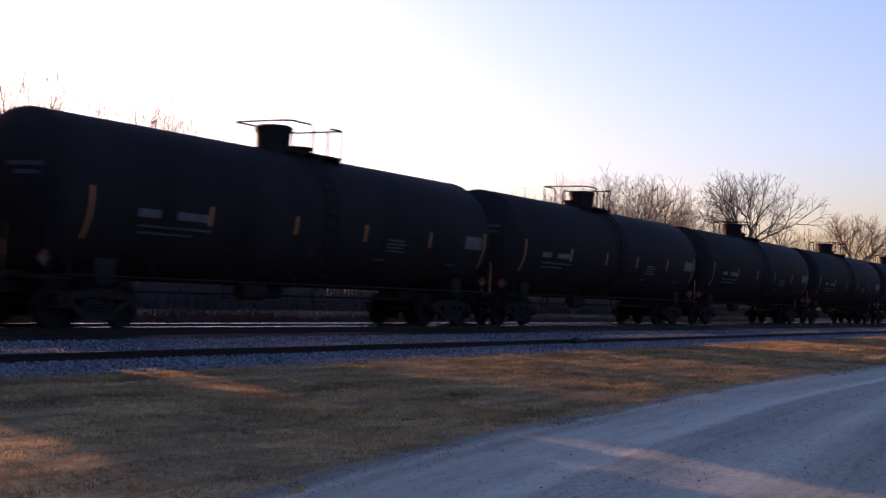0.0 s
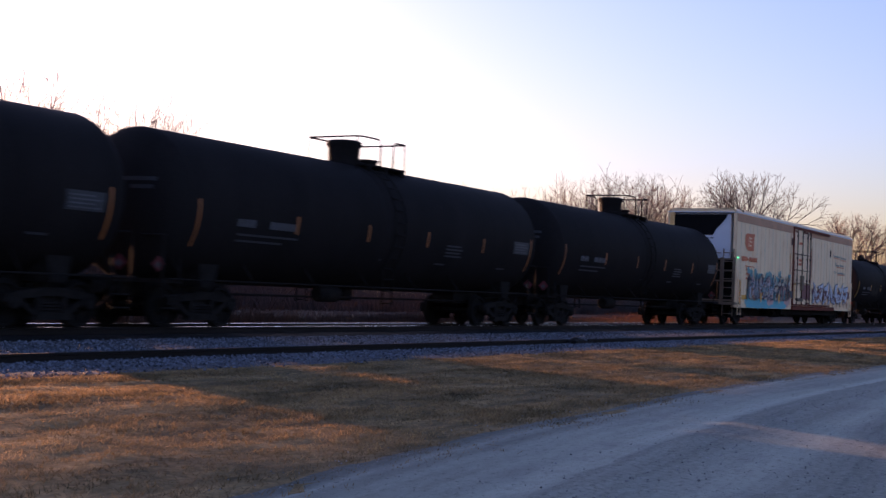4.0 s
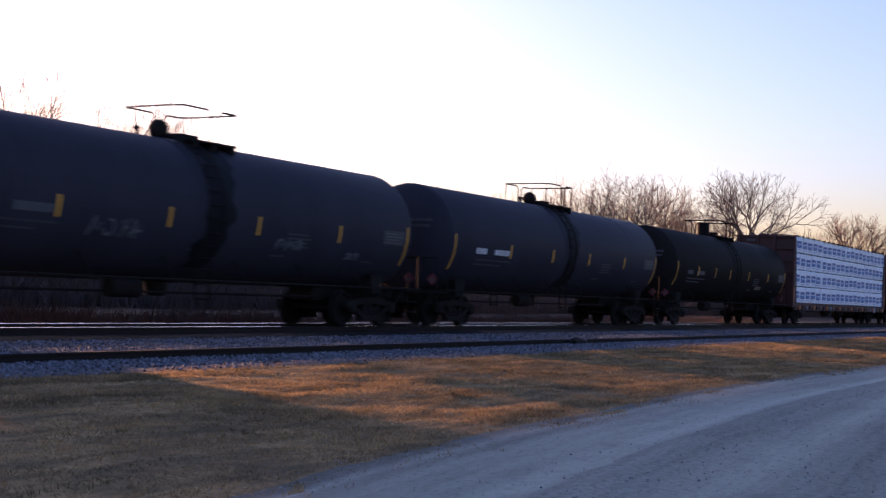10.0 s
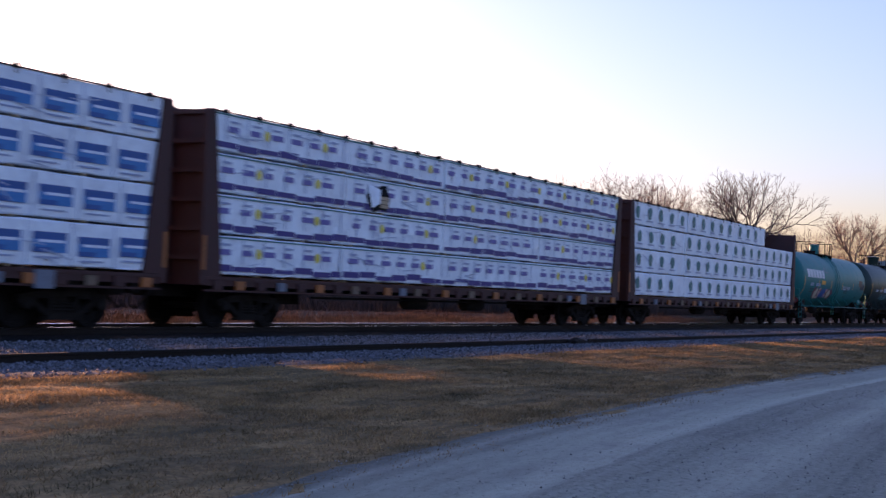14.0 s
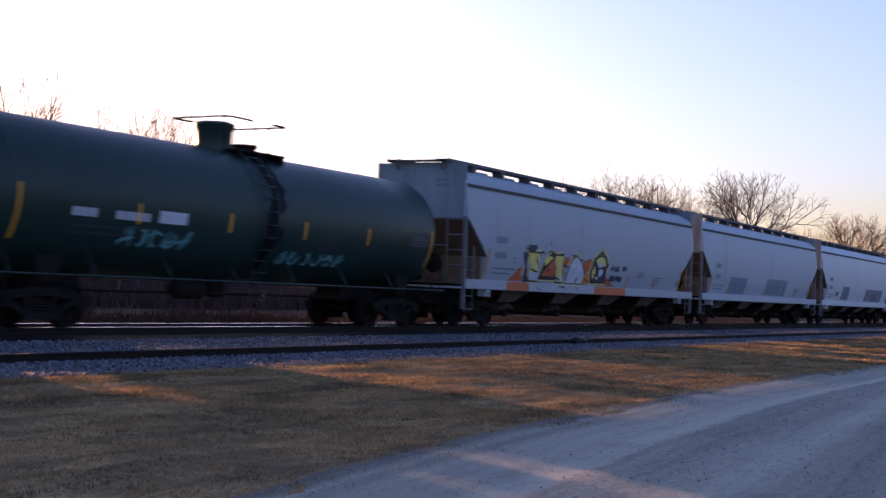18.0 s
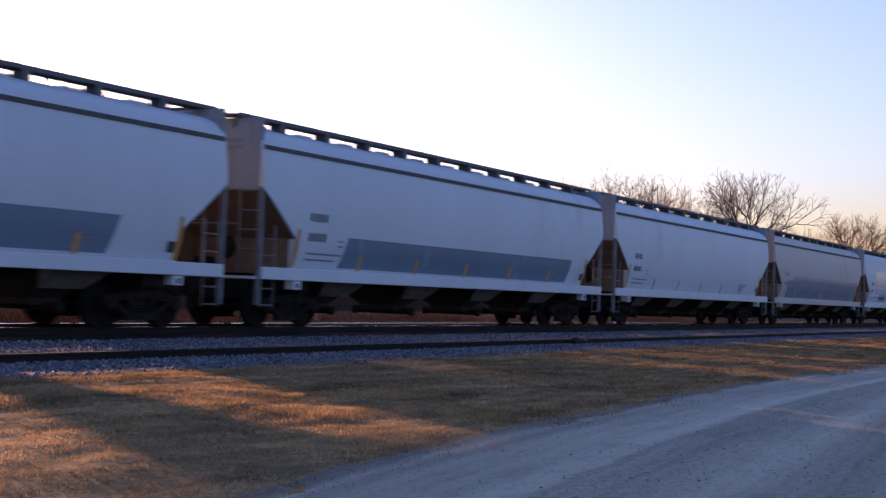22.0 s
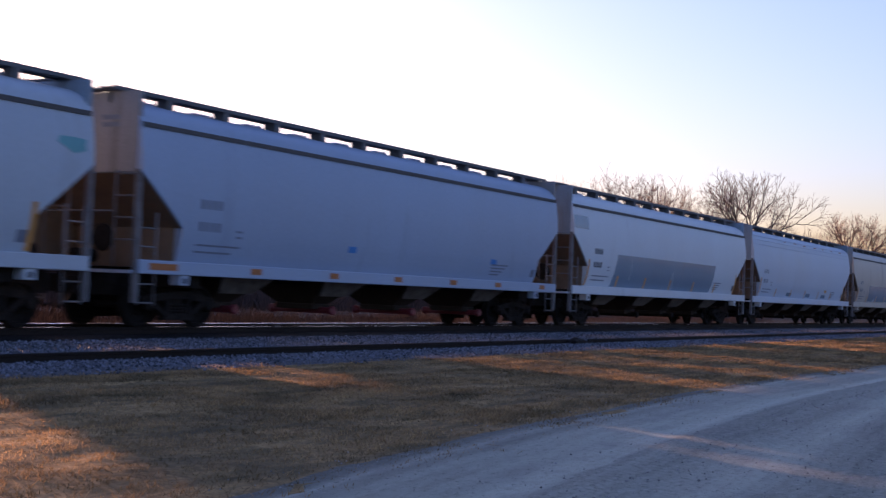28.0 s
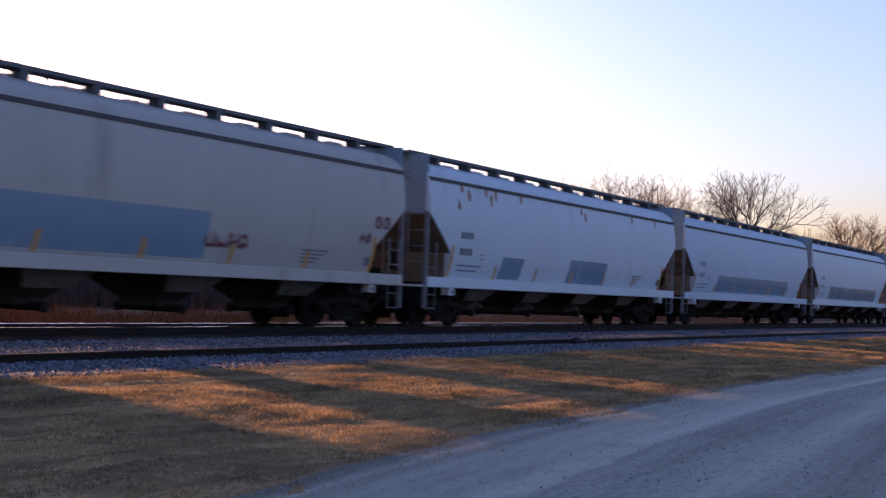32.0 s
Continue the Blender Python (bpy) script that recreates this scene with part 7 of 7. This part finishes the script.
def bare_tree(seed, height, limbs, lean, label, levels=8, twig=0.011, stems=1, side_shoots=0.75, gnarl=0.10, wide=0.5, fork=0.16, taper=1.46):
    """A leafless tree: limbs that rise and fan out from a short trunk and fork again and again into fine twigs."""
    rng = random.Random(seed)
    tv, tf, cv, cf = [], [], [], []

    def turned_from(d, angle, about):
        a = d.cross(Vector((0.31, 0.9, 0.2))).normalized()
        b = d.cross(a)
        return (d * math.cos(angle) + (a * math.cos(about) + b * math.sin(about)) * math.sin(angle)).normalized()

    def branch(p, d, length, level, about):
        left = levels - level
        if level > 1:
            # the crown keeps within a rounded, slightly ragged dome
            for _ in range(5):
                q = p + d * length
                if (q.x * q.x + q.y * q.y) / (height * wide) ** 2 + max(0.0, q.z - height * (fork + 0.20 * (1 - fork))) ** 2 / (height * (0.80 - 0.80 * fork + 0.02)) ** 2 < rng.uniform(0.86, 1.03):
                    break
                length *= 0.74
        r0, r1 = twig * taper ** left, twig * taper ** (left - 1)
        pts = [p]
        for _ in range(3):
            d = (d + Vector((rng.gauss(0, gnarl), rng.gauss(0, gnarl), rng.gauss(0, gnarl) + 0.035))).normalized()
            pts.append(pts[-1] + d * length / 3)
        stout = r0 > 0.03
        tube(tv if stout else cv, tf if stout else cf, pts, [r0, r0 * 0.7 + r1 * 0.3, r0 * 0.3 + r1 * 0.7, r1 if left > 0 else r1 * 0.3], 6 if r0 > 0.07 else 4 if stout else 3)
        if left <= 0:
            return
        about += 2.2 + rng.uniform(-0.5, 0.5)
        shrink = rng.uniform(0.76, 0.88)
        branch(pts[-1], turned_from(d, radians(rng.uniform(8, 22)), about), length * shrink, level + 1, about)
        branch(pts[-1], turned_from(d, radians(rng.uniform(24, 46)), about + math.pi), length * shrink * rng.uniform(0.75, 0.98), level + 1, about)
        if level > 0 and left > 1 and rng.random() < side_shoots:
            k = rng.choice((1, 2))
            branch(pts[k], turned_from(d, radians(rng.uniform(35, 60)), rng.uniform(0, 6.28)), length * 0.6, level + 2, about)

    for q in range(stems):
        foot = Vector((rng.uniform(-0.5, 0.5) * (stems > 1), rng.uniform(-0.5, 0.5) * (stems > 1), -0.1))
        way = Vector((rng.gauss(0, 0.06), rng.gauss(0, 0.06), 1)).normalized()
        run = height * fork
        pts = [foot + way * run * k / 3 for k in range(4)]
        big = twig * taper ** levels
        tube(tv, tf, pts, [big * 1.9, big * 1.5, big * 1.4, big * 1.3], 8)
        for k in range(limbs):
            az = 2.4 * k + rng.uniform(-0.3, 0.3) + q
            tilt = radians(lean * (0.35 + 0.75 * ((k * 0.618 + 0.3) % 1.0)))
            d = Vector((math.cos(az) * math.sin(tilt), math.sin(az) * math.sin(tilt), math.cos(tilt)))
            branch(pts[rng.choice((2, 3, 3))], d, height * (1 - fork) * rng.uniform(0.21, 0.26), 1, az)
    tree = tagged(new("bare_tree"), label, "tree", "bare trees behind the railway")
    top = max(q.z for q in cv)
    for nm, v, f, m in (("trunk", tv, tf, M["bark"]), ("crown", cv, cf, M["twig"])):
        o = from_lists(nm, [tuple(q) for q in v], f, m, True)
        o.parent = tree
    return tree, top


def bearing(px, dist):
    """A place on the ground dist metres from the viewer, px parts of half the view to the right of its middle."""
    a = radians(CAM_YAW) - math.atan(px * math.tan(radians(37.79 / 2)))
    return EYE.x + dist * math.cos(a), EYE.y + dist * math.sin(a)


KINDS = [
    bare_tree(9, 14.0, 9, 70, "broad leafless tree with a rounded crown", 9, 0.0078, 1, 0.5, 0.10, 0.50, 0.46, 1.41),
    bare_tree(23, 14.0, 4, 44, "leafless tree with a fine twiggy crown", 8, 0.0085, 1, 0.75, 0.11, 0.30, 0.34, 1.40),
    bare_tree(37, 10.0, 3, 32, "slender leafless tree with sparse twigs", 7, 0.008, 1, 0.7, 0.10, 0.26, 0.16, 1.42),
    bare_tree(41, 14.0, 5, 58, "leafless tree with spreading rising limbs", 8, 0.0085, 1, 0.75, 0.11, 0.36, 0.36, 1.40),
    bare_tree(53, 10.5, 6, 56, "thin leafless tree with a few fine twigs", 8, 0.0042, 1, 0.6, 0.13, 0.30, 0.50, 1.36),
]
SEATS = [
    # kind, bearing, distance, height, turn
    (0, 0.705, 126, 14.1, 90), (0, 0.945, 165, 13.2, 35), (3, 1.06, 160, 12.4, 200), (1, 0.86, 185, 11.8, 140), (3, 0.99, 175, 12.0, 30),
    (1, 0.315, 128, 13.4, 60), (3, 0.385, 122, 13.6, 250), (1, 0.43, 132, 14.4, 10), (3, 0.485, 142, 14.6, 300), (1, 0.545, 140, 13.4, 45), (1, 0.285, 130, 12.0, 95), (1, 0.36, 135, 14.0, 130), (1, 0.51, 145, 14.4, 70), (3, 0.585, 150, 12.6, 110),
    (2, 0.63, 150, 12.0, 15), (1, 0.81, 185, 11.6, 190), (2, 0.77, 150, 11.0, 100),
    (4, -0.95, 58, 11.4, 75), (4, -0.83, 62, 9.9, 120), (4, -0.73, 62, 11.0, 210), (4, -0.63, 62, 10.2, 70), (4, -0.68, 66, 10.5, 300), (4, -1.03, 58, 10.9, 200),
    (2, -0.02, 95, 9.6, 20), (2, 0.035, 100, 9.8, 170), (2, 0.10, 100, 9.4, 260), (2, 0.18, 108, 10.5, 330), (2, 0.235, 112, 10.6, 88),
]
first = set()
for kind, px, dist, tall, turn in SEATS:
    x, y = bearing(px, dist)
    proto, top = KINDS[kind]
    size = (tall + 0.2) / top
    m = pose(x, y, lie(x, y), 0, 0, turn)
    if kind in first:
        tr = copy_thing(proto, m)
    else:
        tr = proto
        first.add(kind)
        tr.matrix_basis = m
    tr.scale = (size, size, size)


# ---- weeds and thicket beyond the track ----
def stems(name, count, area, height, material, seed, lean=0.3, width=0.012, forks=2):
    rng = np.random.RandomState(seed)
    verts, faces = [], []
    for _ in range(count):
        x, y = rng.uniform(area[0], area[1]), rng.uniform(area[2], area[3])
        clump = 0.5 + 0.5 * noise.noise(Vector((x * 0.25, y * 0.35, 7.0)))
        if rng.rand() > 0.25 + 0.9 * clump:
            continue
        z = lie(x, y) - 0.02
        h = height * (0.4 + 0.8 * rng.rand()) * (0.5 + clump)
        dx, dy = rng.normal(0, lean) * h, rng.normal(0, lean) * h
        w = width * (0.6 + 0.8 * rng.rand())
        for f in range(forks):
            b = len(verts)
            ex, ey = dx + rng.normal(0, 0.2) * h, dy + rng.normal(0, 0.2) * h
            verts += [(x - w, y, z), (x + w, y, z), (x + ex * 0.5 + w * 0.7, y + ey * 0.4, z + h * 0.55), (x + ex * 0.5 - w * 0.7, y + ey * 0.4, z + h * 0.55), (x + ex, y + ey, z + h)]
            faces += [(b, b + 1, b + 2, b + 3), (b + 3, b + 2, b + 4)]
    return from_lists(name, verts, faces, material)


tagged(stems("dead_weeds", 17000, (6, 80, 3.4, 8.0), 0.5, M["weed"], 3, 0.3, 0.014, 2), "russet dead weeds beyond the track", "weeds", kind="stuff")
tagged(stems("bramble_thicket", 24000, (4, 220, 20, 28), 1.3, M["thicket"], 4, 0.3, 0.03, 3), "dark tangled thicket behind the railway", "thicket", kind="stuff")


def brush(name, count, area, seed):
    """Leafless saplings whose tops rise and fall, so that low sun comes through in places."""
    rng = np.random.RandomState(seed)
    verts, faces = [], []
    for _ in range(count):
        x, y = rng.uniform(area[0], area[1]), rng.uniform(area[2], area[3])
        top = (3.65 if x > 35 else 3.3) + 0.2 * noise.noise(Vector((x * 0.19, 1.0, 3.0))) + (0.7 if x > 35 else 0.2) * noise.noise(Vector((x * 0.6, y * 0.3, 8.0)))
        if noise.noise(Vector((x * 1.1, y * 0.12, 5.0))) < -0.3:
            continue
        z = lie(x, y) - 0.02
        h = max(1.2, top * (0.55 + 0.5 * rng.rand() ** 0.5)) + (0.2 + 1.3 * rng.rand() if 35 < x < 53 or x > 66 else 0.15)
        w = 0.03 + 0.03 * rng.rand()
        dx, dy = rng.normal(0, 0.07) * h, rng.normal(0, 0.07) * h
        b = len(verts)
        verts += [(x - w, y, z), (x + w, y, z), (x + dx, y + dy, z + h)]
        faces.append((b, b + 1, b + 2))
        for k in range(7):
            f = 0.25 + 0.7 * rng.rand()
            px, py, pz = x + dx * f, y + dy * f, z + h * f
            r = h * 0.3 * (1.15 - f)
            ex, ez = rng.normal(0, 1) * r, abs(rng.normal(0.5, 0.5)) * r
            b = len(verts)
            verts += [(px, py, pz - 0.02), (px, py, pz + 0.02), (px + ex, py + rng.normal(0, 0.5) * r, pz + ez)]
            faces.append((b, b + 1, b + 2))
    return from_lists(name, verts, faces, M["thicket"])


tagged(brush("sapling_thicket", 8000, (8, 72, 33, 43), 9), "brown leafless saplings and brush", "thicket", kind="stuff")
tagged(brush("far_thicket", 4000, (72, 190, 33, 43), 10), "brown leafless brush along the field", "thicket", kind="stuff")


# ---- grass, ballast stones and loose gravel ----
def blades(name, count, seed):
    rng = np.random.RandomState(seed)
    verts, faces = [], []
    for _ in range(count):
        u = rng.rand()
        x = 2.7 + 58 * u * u + 9.3 * rng.rand()
        y = rng.uniform(-14.7, -7.1)
        e = edge(x)
        if y < e + 0.12 - 0.85 * rng.rand() ** 3:
            continue
        if y > -7.4 and rng.rand() > 0.4:
            continue
        z = lie(x, y) - 0.004
        tall = 0.012 + 0.030 * max(0, noise.noise(Vector((x * 0.65, y * 1.1, 2.0))) + 0.35) + 0.02 * max(0, noise.noise(Vector((x * 2.6, y * 3.2, 6.0))))
        wide = 0.0017 + 0.0004 * x
        for k in range(3):
            b = len(verts)
            px, py = x + rng.normal(0, 0.03), y + rng.normal(0, 0.03)
            h = tall * (0.5 + rng.rand())
            dx, dy = rng.normal(0, 1.1) * h, rng.normal(0, 1.0) * h
            a = rng.uniform(0, 3.14)
            cx, cy = wide * math.cos(a), wide * math.sin(a)
            verts += [(px - cx, py - cy, z), (px + cx, py + cy, z), (px + dx, py + dy, z + h)]
            faces.append((b, b + 1, b + 2))
    return from_lists(name, verts, faces, M["blade"])


tagged(blades("dry_grass", 105000, 8), "short dry winter grass, straw brown", "grass", kind="stuff")


def stones(name, places, material, seed):
    rng = np.random.RandomState(seed)
    verts, faces = [], []
    for x, y, z, r in places:
        b = len(verts)
        for d in ((1, 0, 0), (-1, 0, 0), (0, 1, 0), (0, -1, 0), (0, 0, 1), (0, 0, -0.6)):
            k = r * rng.uniform(0.7, 1.25)
            verts.append((x + d[0] * k + rng.normal(0, 0.15) * r, y + d[1] * k + rng.normal(0, 0.15) * r, z + d[2] * k * 0.8))
        faces += [(b, b + 2, b + 4), (b + 2, b + 1, b + 4), (b + 1, b + 3, b + 4), (b + 3, b, b + 4), (b + 2, b, b + 5), (b + 1, b + 2, b + 5), (b + 3, b + 1, b + 5), (b, b + 3, b + 5)]
    return from_lists(name, verts, faces, material)


rs = np.random.RandomState(12)
places = []
for _ in range(52000):
    x = 4 + 72 * rs.rand() ** 1.6
    y = rs.uniform(-7.6, -1.75)
    if y < -6.6 and rs.rand() < 0.35 + 0.6 * (-6.6 - y):
        continue
    places.append((x, y, lie(x, y) + 0.018, rs.uniform(0.013, 0.034)))
tagged(stones("ballast_stones", places, M["stone"], 5), "crushed blue-grey ballast stones", "ballast", kind="stuff")
places = []
for _ in range(9000):
    x = 2.3 + 35 * rs.rand() ** 1.5
    f = 4.6 * rs.rand()
    y = edge(x) - f + 0.2
    keep_at = 0.12 + 0.85 * math.exp(-((f - 2.1) / 0.3) ** 2) + 0.4 * math.exp(-((f - 0.25) / 0.25) ** 2) + 0.3 * (f > 3.0)
    if rs.rand() < keep_at:
        places.append((x, y, lie(x, y) + 0.02, rs.uniform(0.004, 0.010) * (1.35 if 1.7 < f < 2.5 else 1.0)))
tagged(stones("loose_gravel", places, M["chip"], 6), "loose gravel scattered on the road", "gravel", kind="stuff")

# ---- ties of the main track ----
def build_tie(bm):
    soft_box(bm, -0.115, 0.115, -1.3, 1.3, -0.32, -0.168, 0.012)


tie_root = tagged(new("track_ties"), "dark creosoted timber ties under the rails", "railway ties", kind="structure")
for i in range(230):
    t = part("tie", "tie", build_tie, M["tie"], tie_root)
    t.location = (-12 + i * 0.52, 0.03 * math.sin(i * 2.3), 0.006)


# ---- everything that moves ----
def motions():
    times = [0.0, 4.0, 8.0, 12.0, 16.0, 20.0, 24.0, 28.0, 32.0]
    for thing, centre in CARS + PACKS:
        walk(thing, [(t, pose(centre - travel(t), 0, 0)) for t in times])
    place = dict((car.name, centre) for car, centre in CARS)
    for w, dx, car, tx in WHEELS:
        c0 = place[car.name] + tx + dx
        # the wheel turns while it is near enough to be seen turning
        t0 = max(0.0, (c0 - 48.0) / 17.0)
        t1 = min(32.0, (c0 - 2.0) / 17.0)
        rows = []
        if t1 > t0:
            for f in range(int(t0 * 30), int(t1 * 30) + 1):
                t = f / 30
                rows.append((t, pose(dx, 0, 0.434, 0, -math.degrees(travel(t) / 0.434) % 360.0, 0)))
        if not rows:
            rows = [(0.0, pose(dx, 0, 0.434)), (32.0, pose(dx, 0, 0.434))]
        if rows[0][0] > 0.0:
            rows.insert(0, (0.0, rows[0][1]))
        if rows[-1][0] < 32.0:
            rows.append((32.0, rows[-1][1]))
        walk(w, rows)


motions()
